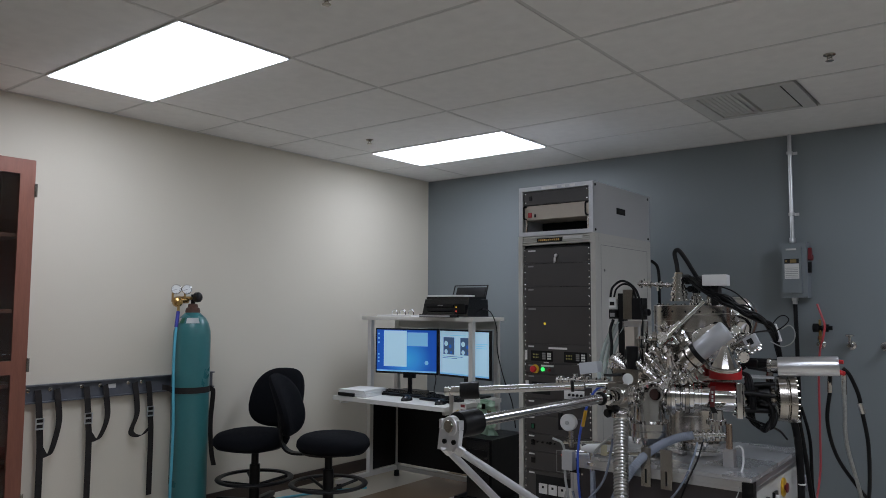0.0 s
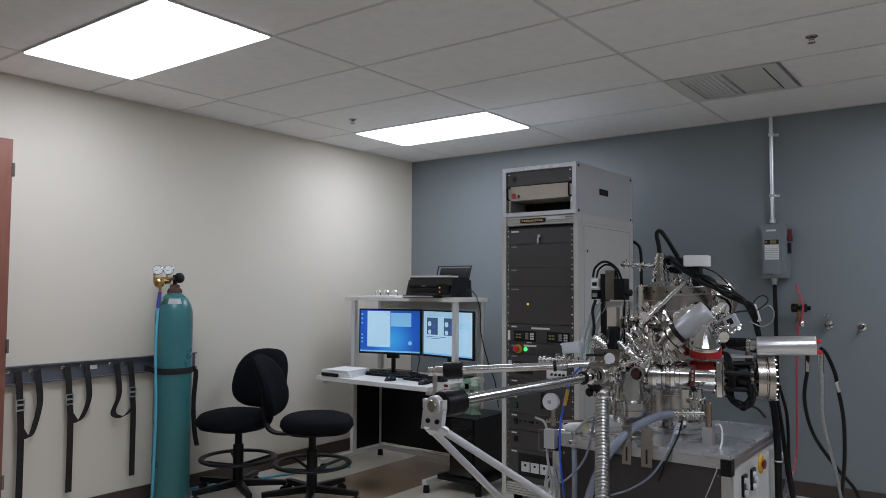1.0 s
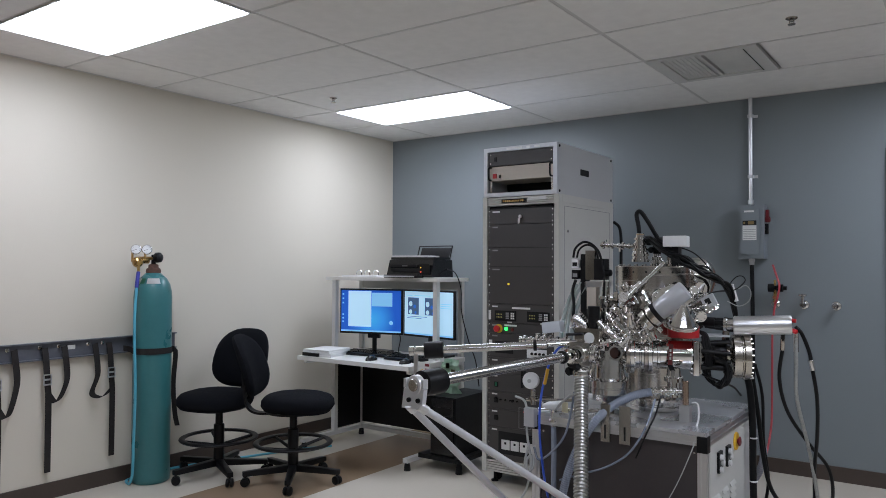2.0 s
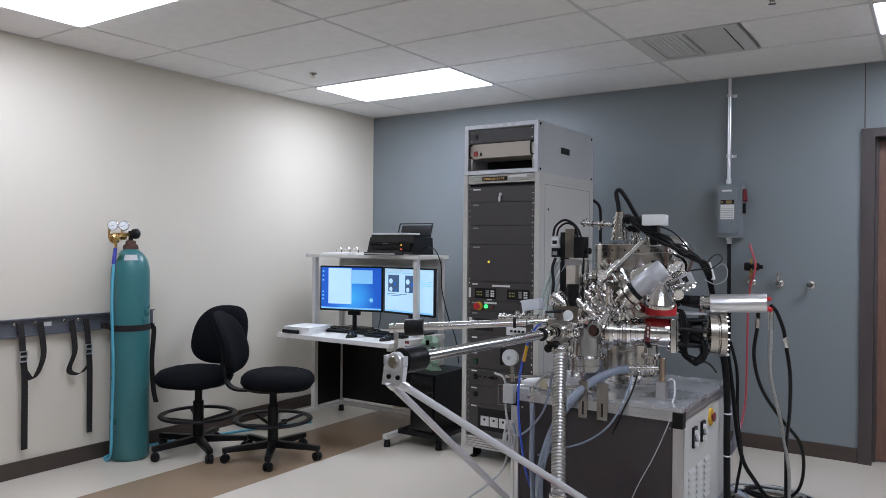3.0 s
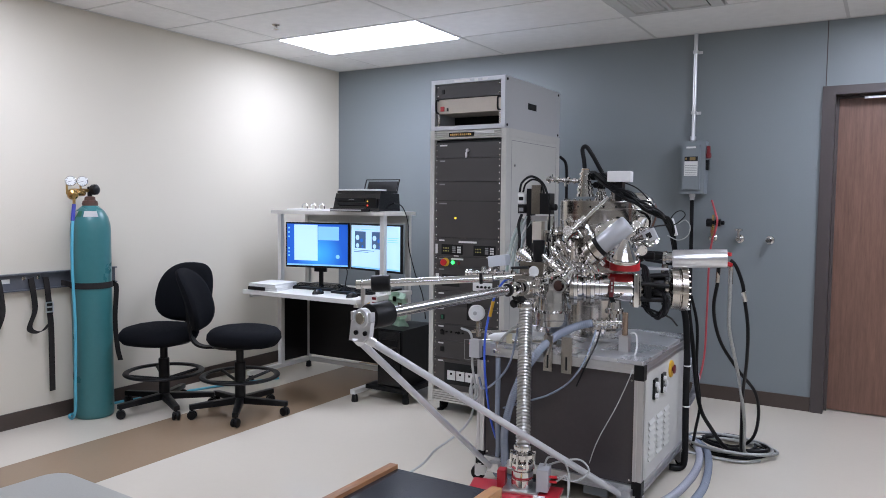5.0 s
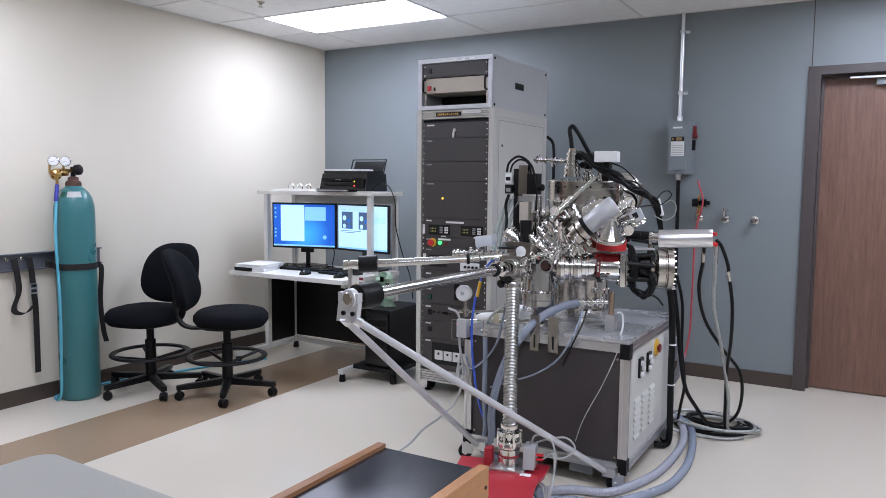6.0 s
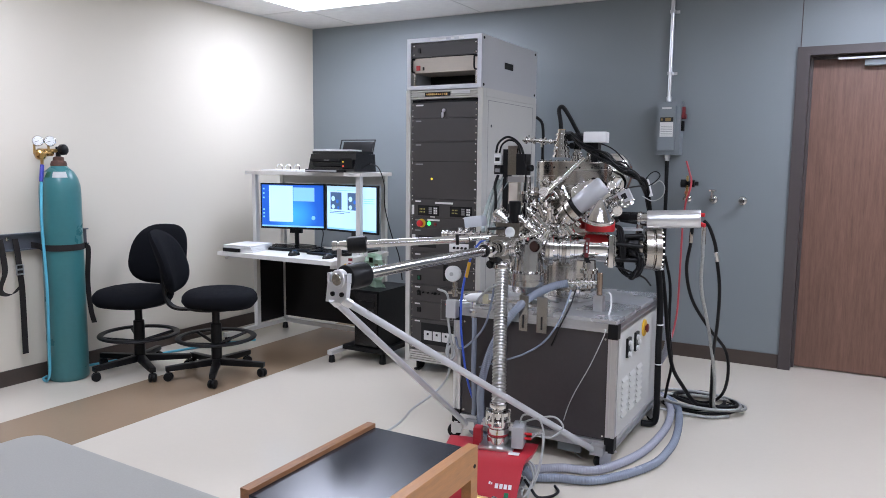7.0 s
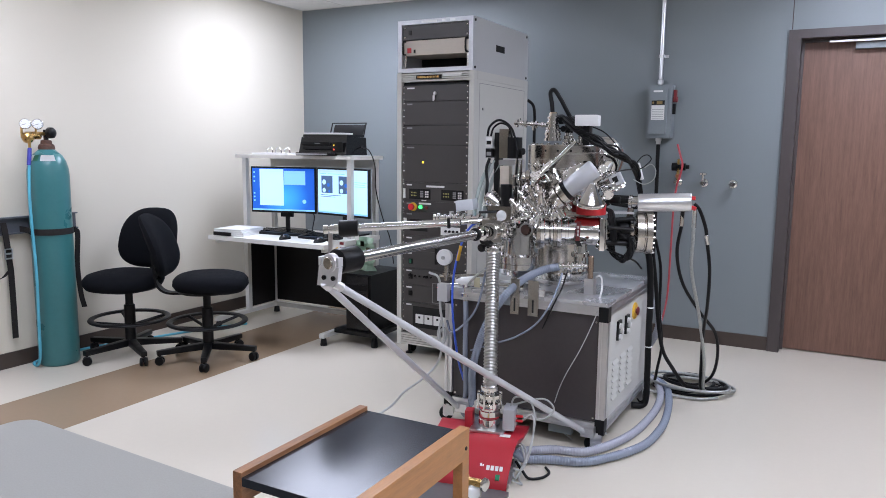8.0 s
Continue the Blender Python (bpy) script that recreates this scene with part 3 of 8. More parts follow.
ribbon(bm, [(gx + 0.045, gy + GR + 0.006, 0.84), (gx + 0.05, gy + GR + 0.02, 0.80), (gx + 0.03, gy + GR + 0.02, 0.6), (gx + 0.035, gy + GR + 0.03, 0.42), (gx + 0.05, gy + GR + 0.04, 0.33)], 0.03, (0.5, 1, 0))
tagged(part("cylinder_strap", bm, M_WEB), "dark webbing strap tied round the teal gas cylinder", "strap", "cylinder straps")


def chair(base_turn):
    """A black drafting stool with a foot ring, at the origin, facing +x."""
    ob = thing("drafting_chair", (0, 0, 0), "black fabric drafting chair with foot ring and five castors", "chair", "drafting chairs")
    SZ = 0.465
    bm = bmesh.new()
    n, rings = 40, []
    for h, k in ((0.0, 0.78), (0.012, 0.92), (0.040, 1.0), (0.072, 0.985), (0.092, 0.91), (0.104, 0.72), (0.108, 0.40)):
        ring = []
        for i in range(n):
            t = 2 * math.pi * i / n
            c, s = math.cos(t), math.sin(t)
            x = 0.03 + 0.225 * math.copysign(abs(c) ** 0.72, c) * k
            y = (0.235 - 0.02 * (c < -0.2)) * math.copysign(abs(s) ** 0.72, s) * k
            ring.append(bm.verts.new((x, y, SZ - 0.01 + h - 0.012 * max(0, x / 0.22) ** 2)))
        rings.append(ring)
    for a, b in zip(rings, rings[1:]):
        for i in range(n):
            bm.faces.new((a[i], a[(i + 1) % n], b[(i + 1) % n], b[i]))
    bm.faces.new(rings[0][::-1])
    bm.faces.new(rings[-1])
    part("seat", bm, M_FABRIC, ob, "padded black fabric seat", smooth=60)
    part("seat_pan", one(lathe, (0, 0, SZ - 0.035), (0, 0, 1), [(0.10, 0), (0.17, 0.012), (0.185, 0.028)], 24), M_BLACK, ob)
    bm = bmesh.new()
    n, rings = 36, []
    for d, k in ((0.0, 0.80), (0.012, 0.94), (0.032, 1.0), (0.052, 0.95), (0.064, 0.8), (0.070, 0.45)):
        ring = []
        for i in range(n):
            t = 2 * math.pi * i / n
            c, s = math.cos(t), math.sin(t)
            y = 0.212 * math.copysign(abs(c) ** 0.7, c) * k
            z = 0.198 * math.copysign(abs(s) ** 0.75, s) * k
            y *= 1.0 - 0.06 * (z / 0.195)
            ring.append(bm.verts.new((-0.318 + d + 0.9 * y * y - 0.30 * z - 0.7 * z * z, y, 0.738 + z)))
        rings.append(ring)
    for a, b in zip(rings, rings[1:]):
        for i in range(n):
            bm.faces.new((a[i], a[(i + 1) % n], b[(i + 1) % n], b[i]))
    bm.faces.new(rings[0][::-1])
    bm.faces.new(rings[-1])
    part("backrest", bm, M_FABRIC, ob, "padded curved black fabric backrest", smooth=60)
    part("back_support", one(ribbon, [(-0.08, 0, SZ - 0.03), (-0.235, 0, SZ - 0.03), (-0.300, 0, SZ + 0.02), (-0.316, 0, SZ + 0.12), (-0.328, 0, SZ + 0.24)], 0.06, (0, 1, 0), 0.014), M_BLACK, ob)
    bm = bmesh.new()
    rod(bm, (0, 0, 0.28), (0, 0, SZ - 0.02), 0.024, 16)
    rod(bm, (0, 0, 0.09), (0, 0, 0.34), 0.034, 18)
    part("column", bm, M_BLACK, ob)
    bm = bmesh.new()
    m, k = 40, 10
    vs = [[bm.verts.new(((0.232 + 0.020 * math.cos(2 * math.pi * j / k)) * math.cos(2 * math.pi * i / m), (0.232 + 0.020 * math.cos(2 * math.pi * j / k)) * math.sin(2 * math.pi * i / m), 0.248 + 0.011 * math.sin(2 * math.pi * j / k))) for j in range(k)] for i in range(m)]
    for i in range(m):
        for j in range(k):
            bm.faces.new((vs[i][j], vs[(i + 1) % m][j], vs[(i + 1) % m][(j + 1) % k], vs[i][(j + 1) % k]))
    ring = part("foot_ring", bm, M_BLACK, ob, "black foot ring")
    for i in range(4):
        t = math.pi / 4 + i * math.pi / 2
        part("spoke", one(rod, (0.03 * math.cos(t), 0.03 * math.sin(t), 0.205), (0.228 * math.cos(t), 0.228 * math.sin(t), 0.245), 0.010, 8), M_BLACK, ring)
    for i in range(5):
        t = 2 * math.pi * i / 5 + base_turn
        c, s = math.cos(t), math.sin(t)
        bm = bmesh.new()
        rot = Matrix.Rotation(t, 4, "Z")
        vs = box(bm, 0.025, 0.315, -0.025, 0.025, 0.068, 0.112)
        for v in vs:
            if v.co.x > 0.2:
                v.co.y *= 0.75
                v.co.z -= 0.018 if v.co.z > 0.1 else 0.005
        bmesh.ops.transform(bm, matrix=rot, verts=bm.verts)
        leg = part("leg", bm, M_BLACK, ob, bevel=0.006)
        bm = bmesh.new()
        px, py = 0.298 * c, 0.298 * s
        a = Vector((math.cos(t + 1.1), math.sin(t + 1.1), 0))
        for sgn in (-1, 1):
            q = Vector((px, py, 0.028)) + a * sgn * 0.013
            lathe(bm, q - a * 0.009, a, [(0.018, 0), (0.026, 0.002), (0.028, 0.009), (0.026, 0.016), (0.018, 0.018)], 18)
        rod(bm, (px, py, 0.028), (px, py, 0.085), 0.007, 8)
        rod(bm, (px, py, 0.03), (px, py, 0.055), 0.018, 10)
        part("castor", bm, M_RUBBER, leg, "twin-wheel black castor")
    return ob


c1 = chair(radians(-26))
c1.matrix_basis = pose(0.405, -2.28, 0, 0, 0, 289)
c2 = chair(radians(-10))
c2.matrix_basis = pose(0.895, -2.085, 0, 0, 0, 33)
# computer desk in the corner
DZ = 0.71
desk = thing("computer_desk", (0.85, -1.1, 0), "white computer desk with steel frame, dark back panel and raised shelf", "desk")
LX, RX, LY = 0.345, 1.33, -1.13
part("desktop", boxes((0.345, 1.40, -1.535, -0.86, DZ - 0.03, DZ)), M_DESK, desk, "white laminate top", bevel=0.004)
part("upper_shelf", boxes((0.29, 1.375, -1.18, -0.78, 1.268, 1.295)), M_DESK, desk, "white raised shelf", bevel=0.004)
for x in (LX, RX):
    part("post", boxes((x - 0.018, x + 0.018, LY - 0.018, LY + 0.018, 0.07, 1.268)), M_DESK_FRAME, desk, "off-white steel post", bevel=0.003)
    part("post", boxes((x - 0.018, x + 0.018, -0.83, -0.795, 0.07, 1.268)), M_DESK_FRAME, desk, "off-white steel post", bevel=0.003)
    f = part("foot", boxes((x - 0.02, x + 0.02, -1.48, -0.78, 0.055, 0.085)), M_DESK_FRAME, desk, "off-white steel foot bar", bevel=0.004)
    for y in (-1.455, -0.81):
        part("glide", one(lathe, (x, y, 0), (0, 0, 1), [(0.022, 0), (0.024, 0.006), (0.020, 0.04), (0.012, 0.056)], 16), M_RUBBER, f, "black glide")
    part("shelf_arm", boxes((x - 0.015, x + 0.015, -1.45, -0.83, DZ - 0.065, DZ - 0.031)), M_DESK_FRAME, desk, bevel=0.003)
part("modesty_panel", boxes((LX + 0.02, RX - 0.02, -0.822, -0.806, 0.11, DZ - 0.03)), M_DESK_DARK, desk, "dark back panel")
part("side_panel", boxes((LX - 0.004, LX + 0.008, LY + 0.02, -0.835, 0.10, DZ - 0.066)), M_DESK_DARK, desk, "dark side panel")
part("rail", boxes((LX + 0.018, RX - 0.018, -0.83, -0.80, 0.055, 0.09)), M_DESK_FRAME, desk, bevel=0.003)
part("rail", boxes((LX + 0.018, RX - 0.018, -0.825, -0.80, 1.20, 1.265)), M_DESK_FRAME, desk, bevel=0.003)
caddy = part("computer_caddy", boxes((RX + 0.02, RX + 0.36, -1.36, -0.92, 0.075, 0.105)), M_BLACK, desk, "dark grey shelf for the computer", bevel=0.004)
for x, y in ((1.66, -1.32), (1.66, -0.96)):
    part("glide", one(lathe, (x, y, 0), (0, 0, 1), [(0.022, 0), (0.025, 0.006), (0.02, 0.05), (0.012, 0.076)], 16), M_RUBBER, caddy, "black glide")

bm = boxes((1.44, 1.645, -1.34, -0.94, 0.105, 0.50))
pc = thing("computer_tower", (1.54, -1.14, 0.105), "black computer tower on the low shelf beside the desk", "computer")
part("case", bm, M_BLACK, pc, bevel=0.012)
part("front_panel", boxes((1.452, 1.633, -1.352, -1.34, 0.12, 0.488)), M_BLACK_GLOSS, pc, bevel=0.004)
part("drive_bay", boxes((1.47, 1.615, -1.356, -1.352, 0.39, 0.43)), M_BLACK, pc, bevel=0.001)
part("drive_bay", boxes((1.47, 1.615, -1.356, -1.352, 0.335, 0.375)), M_BLACK, pc, bevel=0.001)


def rect(m, u0, u1, v0, v1, d0=0.0, d1=0.001):
    """A thin plate in the plane of m: u along its x, v along its z, d out of its face (-y)."""
    bm = bmesh.new()
    box(bm, u0, u1, -d1, -d0, v0, v1, m)
    return bm


MW, MH = 0.54, 0.350


def monitor(m, label, base_at):
    ob = thing("monitor", base_at, label, "monitor", "desk monitors")
    bm = bmesh.new()
    box(bm, 0, MW, 0, 0.022, 0, MH, m)
    part("bezel", bm, M_BLACK, ob, "thin black bezel", bevel=0.003)
    bm = bmesh.new()
    box(bm, MW / 2 - 0.13, MW / 2 + 0.13, 0.023, 0.055, 0.05, MH - 0.06, m)
    part("rear_housing", bm, M_BLACK, ob, bevel=0.01)
    c = m @ Vector((MW / 2, 0.07, 0.1))
    bm = bmesh.new()
    rod(bm, (c.x, c.y, DZ + 0.01), (c.x, c.y, DZ + 0.24), 0.018, 14)
    box(bm, MW / 2 - 0.05, MW / 2 + 0.05, 0.05, 0.075, -0.035, 0.08, m)
    part("stand", bm, M_BLACK, ob)
    part("foot", one(box, c.x - 0.12, c.x + 0.12, c.y - 0.09, c.y + 0.09, DZ, DZ + 0.012), M_BLACK, ob, bevel=0.004)
    return ob


mz = 0.853
ml = Matrix.Translation((0.385, -1.118, mz)) @ Matrix.Rotation(radians(14), 4, "Z")
mr = Matrix.Translation((0.922, -0.988, mz)) @ Matrix.Rotation(radians(-10), 4, "Z")
m1 = monitor(ml, "black flat monitor showing a blue desktop with pale windows", (0.68, -1.03, DZ))
s = part("screen", rect(ml, 0.012, MW - 0.012, 0.016, MH - 0.012), M_DESKTOP, m1, "lit blue desktop")
part("window", rect(ml, 0.075, 0.275, 0.055, MH - 0.018, 0.0012, 0.0018), M_SCREEN_PALE, s, "pale program window")
part("window", rect(ml, 0.280, 0.455, 0.215, MH - 0.030, 0.0012, 0.0018), M_SCREEN_LIGHT, s, "light blue program window")
for k in range(6):
    part("icon", rect(ml, 0.022 + 0.0 * k, 0.036, 0.085 + 0.028 * k if k < 3 else 0.13 + 0.034 * k, 0.097 + 0.028 * k if k < 3 else 0.142 + 0.034 * k, 0.0012, 0.0016), M_SCREEN_LIGHT, s)
part("taskbar", rect(ml, 0.012, MW - 0.012, 0.016, 0.028, 0.0012, 0.0016), M_SCREEN_LIGHT, s)
part("swoosh", one(lathe, ml @ Vector((0.445, -0.0012, 0.09)), ml.to_3x3() @ Vector((0, -1, 0)), [(0.016, 0), (0.016, 0.0006)], 20), M_SCREEN_LIGHT, s, "round pale logo shape")
m2 = monitor(mr, "black flat monitor showing a pale document with two pictures", (1.22, -1.03, DZ))
s = part("screen", rect(mr, 0.012, MW - 0.012, 0.016, MH - 0.012), M_SCREEN_PALE, m2, "lit pale document page")
for u in (0.05, 0.235):
    pic = part("picture", rect(mr, u, u + 0.12, 0.165, 0.292, 0.0012, 0.0018), M_SCREEN_DARK, s, "small dark picture")
    for a, b, w in ((0.03, 0.02, 0.035), (0.075, 0.06, 0.03), (0.03, 0.08, 0.04), (0.085, 0.015, 0.022)):
        part("blot", one(lathe, mr @ Vector((u + a, -0.0018, 0.165 + b)), mr.to_3x3() @ Vector((0, -1, 0)), [(w / 2, 0), (w / 2, 0.0004)], 9), M_SCREEN_PALE if w > 0.03 else M_SCREEN_BLUE, pic)
for u0, u1, v in ((0.04, 0.26, 0.148), (0.04, 0.20, 0.136), (0.40, 0.52, 0.25), (0.40, 0.50, 0.235), (0.40, 0.51, 0.22), (0.04, 0.10, 0.305), (0.12, 0.30, 0.305)):
    part("text_line", rect(mr, u0, u1, v, v + 0.004, 0.0012, 0.0016), M_SCREEN_LIGHT if v > 0.2 else M_SCREEN_DARK, s)
part("taskbar", rect(mr, 0.012, MW - 0.012, 0.016, 0.028, 0.0012, 0.0016), M_SCREEN_LIGHT, s)


def keyboard(x, y, rz, w):
    ob = thing("keyboard", (x, y, DZ), "black computer keyboard on the white desktop", "keyboard", "keyboards")
    m = Matrix.Translation((x, y, DZ)) @ Matrix.Rotation(radians(rz), 4, "Z")
    bm = bmesh.new()
    vs = box(bm, -w / 2, w / 2, -0.075, 0.075, 0, 0.018)
    for v in vs:
        if v.co.y > 0 and v.co.z > 0.01:
            v.co.z += 0.012
    bmesh.ops.transform(bm, matrix=m, verts=bm.verts)
    part("case", bm, M_BLACK, ob, bevel=0.003)
    bm = bmesh.new()
    n = int(w / 0.0205)
    for r in range(6):
        for k in range(n):
            if r == 0 and 3 < k < 9:
                continue
            cx, cy = -w / 2 + 0.012 + k * 0.0202, -0.058 + r * 0.021
            z = 0.018 + 0.012 * (cy + 0.075) / 0.15
            box(bm, cx, cx + 0.0165, cy, cy + 0.0165, z, z + 0.007, m)
    tagged(part("keys", bm, M_BLACK_GLOSS, ob, smooth=0), kind="stuff")


keyboard(0.77, -1.19, 4, 0.44)
keyboard(1.16, -1.26, -6, 0.30)


def mouse(x, y):
    ob = thing("mouse", (x, y, DZ), "black computer mouse on the desktop", "mouse", "mice")
    bm = bmesh.new()
    bmesh.ops.create_uvsphere(bm, u_segments=20, v_segments=12, radius=1)
    bmesh.ops.transform(bm, matrix=Matrix.Translation((x, y, DZ)) @ Matrix.Diagonal((0.031, 0.055, 0.036, 1)), verts=bm.verts)
    bmesh.ops.bisect_plane(bm, geom=bm.verts[:] + bm.edges[:] + bm.faces[:], plane_co=(x, y, DZ), plane_no=(0, 0, -1), clear_outer=True)
    part("shell", bm, M_BLACK_GLOSS, ob, smooth=70)
    part("wheel", one(rod, (x - 0.004, y - 0.03, DZ + 0.031), (x + 0.004, y - 0.03, DZ + 0.031), 0.007, 12), M_RUBBER, ob)


mouse(0.965, -1.41)
mouse(1.27, -1.41)


def papers(x0, x1, y0, y1, z, n, th, rz, label):
    ob = thing("binder", ((x0 + x1) / 2, (y0 + y1) / 2, z), label, "binder", "binders and papers")
    for k in range(n):
        m = Matrix.Translation(((x0 + x1) / 2, (y0 + y1) / 2, 0)) @ Matrix.Rotation(radians(rz + random.uniform(-5, 5)), 4, "Z")
        a, b = (x1 - x0) / 2, (y1 - y0) / 2
        bm = bmesh.new()
        box(bm, -a, a, -b, b, z + k * th, z + (k + 1) * th - 0.001, m)
        part("cover" if k in (0, n - 1) else "pages", bm, M_WHITE if k % 2 else M_PAPER, ob, bevel=0.001)
    return ob


bk = papers(0.38, 0.62, -1.51, -1.25, DZ, 4, 0.013, 8, "stack of white binders and papers on the desk corner")
part("spine_strip", boxes((0.40, 0.56, -1.535, -1.52, DZ + 0.005, DZ + 0.03)), M_BLACK, bk, "dark spine strip")

tray = papers(0.42, 0.76, -1.14, -0.90, 1.295, 2, 0.007, 3, "open white ring binder lying on the desk shelf")
for k in range(3):
    bm = bmesh.new()
    x = 0.52 + 0.085 * k
    sweep(bm, [(x - 0.028, -1.05, 1.308), (x - 0.022, -1.05, 1.335), (x, -1.05, 1.348), (x + 0.022, -1.05, 1.335), (x + 0.028, -1.05, 1.308)], 0.004, 8, 5)
    part("ring", bm, M_STEEL, tray, "steel binder ring")

pr = thing("printer", (1.08, -0.98, 1.295), "black inkjet printer with raised rear paper tray on the desk shelf", "printer")
PX0, PX1, PY0, PY1, PZ = 0.895, 1.315, -1.165, -0.90, 1.295
bm = bmesh.new()
for v_ in box(bm, PX0, PX1, PY0, PY1, PZ + 0.006, PZ + 0.132):
    if v_.co.y < -1.1 and v_.co.z > PZ + 0.1:
        v_.co.y += 0.030
    if v_.co.z > PZ + 0.1:
        v_.co.x += 0.008 if v_.co.x < 1.1 else -0.008
part("body", bm, M_BLACK_GLOSS, pr, bevel=0.014)
part("front_bezel", boxes((PX0 + 0.02, PX1 - 0.14, PY0 + 0.001, PY0 + 0.012, PZ + 0.078, PZ + 0.096)), M_BLACK, pr, bevel=0.002)
part("logo_bars", boxes(*[(PX0 + 0.15 + 0.010 * k, PX0 + 0.157 + 0.010 * k, PY0 - 0.0005, PY0 + 0.002, PZ + 0.084, PZ + 0.090) for k in range(5)]), M_LABEL_GREY, pr, "small grey logo bars")
part("tray_trim", boxes((PX0 + 0.05, PX1 - 0.09, PY0 - 0.093, PY0 - 0.090, PZ + 0.006, PZ + 0.016)), M_ALU_PAINT, pr, "silver trim on the tray")
part("lid", boxes((PX0 + 0.012, PX1 - 0.012, PY0 + 0.04, PY1 - 0.015, PZ + 0.133, PZ + 0.150)), M_BLACK_GLOSS, pr, "glossy black lid", bevel=0.008)
part("output_tray", boxes((PX0 + 0.05, PX1 - 0.09, PY0 - 0.09, PY0 + 0.02, PZ + 0.0, PZ + 0.022)), M_BLACK, pr, bevel=0.004)
part("slot", boxes((PX0 + 0.05, PX1 - 0.12, PY0 - 0.004, PY0 + 0.004, PZ + 0.045, PZ + 0.065)), M_DARK, pr)
part("control_panel", boxes((PX1 - 0.115, PX1 - 0.02, PY0 - 0.005, PY0 + 0.002, PZ + 0.03, PZ + 0.10)), M_BLACK, pr, bevel=0.002)
part("button_light", one(lathe, (PX1 - 0.095, PY0 - 0.006, PZ + 0.045), (0, -1, 0), [(0.006, 0), (0.006, 0.002)], 10), M_LED_RED, pr, "small red light")
part("button_light", one(lathe, (PX1 - 0.095, PY0 - 0.006, PZ + 0.075), (0, -1, 0), [(0.005, 0), (0.005, 0.002)], 10), M_LED_AMBER, pr, "small amber light")
bm = bmesh.new()
mt = Matrix.Translation((1.12, -0.905, PZ + 0.145)) @ Matrix.Rotation(radians(-22), 4, "X")
box(bm, -0.11, 0.16, -0.004, 0.004, 0, 0.085, mt)
part("rear_tray", bm, M_BLACK, pr, "raised black paper tray", bevel=0.002)
bm = bmesh.new()
for a in (-0.135, 0.17):
    rod(bm, mt @ Vector((a, 0, 0)), mt @ Vector((a, -0.004, 0.10)), 0.005, 8)
rod(bm, mt @ Vector((-0.135, 0, 0.10)), mt @ Vector((0.17, 0, 0.10)), 0.004, 8)
part("tray_guide", bm, M_BLACK, pr)
bm = bmesh.new()
box(bm, -0.15, 0.16, -0.10, 0.07, PZ + 0.151, PZ + 0.163, Matrix.Translation((1.07, -1.03, 0)) @ Matrix.Rotation(radians(6), 4, "Z"))
tagged(part("paper_sheet", bm, M_PAPER, bevel=0.001), "loose white paper lying on the printer lid", "paper")
tagged(part("power_cable", one(sweep, [(1.313, -0.97, 1.36), (1.385, -0.97, 1.33), (1.44, -0.98, 1.22), (1.455, -0.99, 1.05), (1.50, -0.97, 0.85), (1.55, -0.95, 0.70), (1.56, -0.92, 0.52)], 0.004, 8), M_RUBBER), "thin black cable hanging from the printer", "cable")
tagged(part("power_cable", one(sweep, [(0.80, -0.95, 0.90), (0.90, -1.00, 0.84), (0.98, -1.12, 0.75), (1.04, -1.15, DZ + 0.004), (1.06, -1.1, DZ + 0.004)], 0.004, 8), M_RUBBER), "thin black monitor cable drooping onto the desktop", "cable")
bm = bmesh.new()
for i in range(11):
    for j in range(14):
        bm.verts.new((1.425 + 0.016 * i, -1.20, 0.502 + 0.0185 * j))
bm.verts.ensure_lookup_table()
for i in range(10):
    for j in range(13):
        bm.faces.new([bm.verts[i * 14 + j], bm.verts[i * 14 + j + 1], bm.verts[(i + 1) * 14 + j + 1], bm.verts[(i + 1) * 14 + j]])
for q in bm.verts:
    up_ = min(1, (q.co.z - 0.5) * 20)
    q.co += Vector((noise.noise(q.co * 15 + Vector((3, 1, 2))) * 0.02, noise.noise(q.co * 22) * 0.05, noise.noise(q.co * 13) * 0.02 * up_))
bmesh.ops.solidify(bm, geom=bm.faces[:], thickness=0.012)
bag = thing("plastic_bag", (1.50, -1.20, 0.50), "crumpled pale green plastic bag standing on the computer tower", "bag")
part("bag", bm, M_GREEN, bag, smooth=25)
for k in range(5):
    x, z = 1.45 + 0.045 * (k % 3), 0.60 + 0.06 * (k % 2) + 0.02 * k
    part("print_patch", one(box, x, x + 0.03, -1.245, -1.243, z, z + 0.035, Matrix.Identity(4)), M_LABEL if k % 2 else mat("brown_print", (0.10, 0.09, 0.05), 0.5), bag)

# tall instrument rack
KX0, KX1, KY0, KY1, KZ = 1.866, 2.410, -1.36, -0.52, 1.825
rack = thing("instrument_rack", ((KX0 + KX1) / 2, -0.95, 0), "tall warm-grey instrument rack with charcoal front panels", "equipment rack")
part("side", boxes((KX1 - 0.022, KX1, KY0 + 0.045, KY1 - 0.04, 0.085, KZ - 0.05)), M_RACK, rack, "light side panel", bevel=0.004)
part("side", boxes((KX0, KX0 + 0.022, KY0 + 0.045, KY1 - 0.04, 0.085, KZ - 0.05)), M_RACK, rack, "light side panel", bevel=0.004)
for x in (KX0, KX1 - 0.032):
    part("post", boxes((x, x + 0.032, KY0, KY0 + 0.044, 0.07, KZ - 0.001)), M_RACK, rack, bevel=0.006)
    part("post", boxes((x, x + 0.032, KY1 - 0.039, KY1, 0.07, KZ - 0.001)), M_RACK, rack, bevel=0.006)
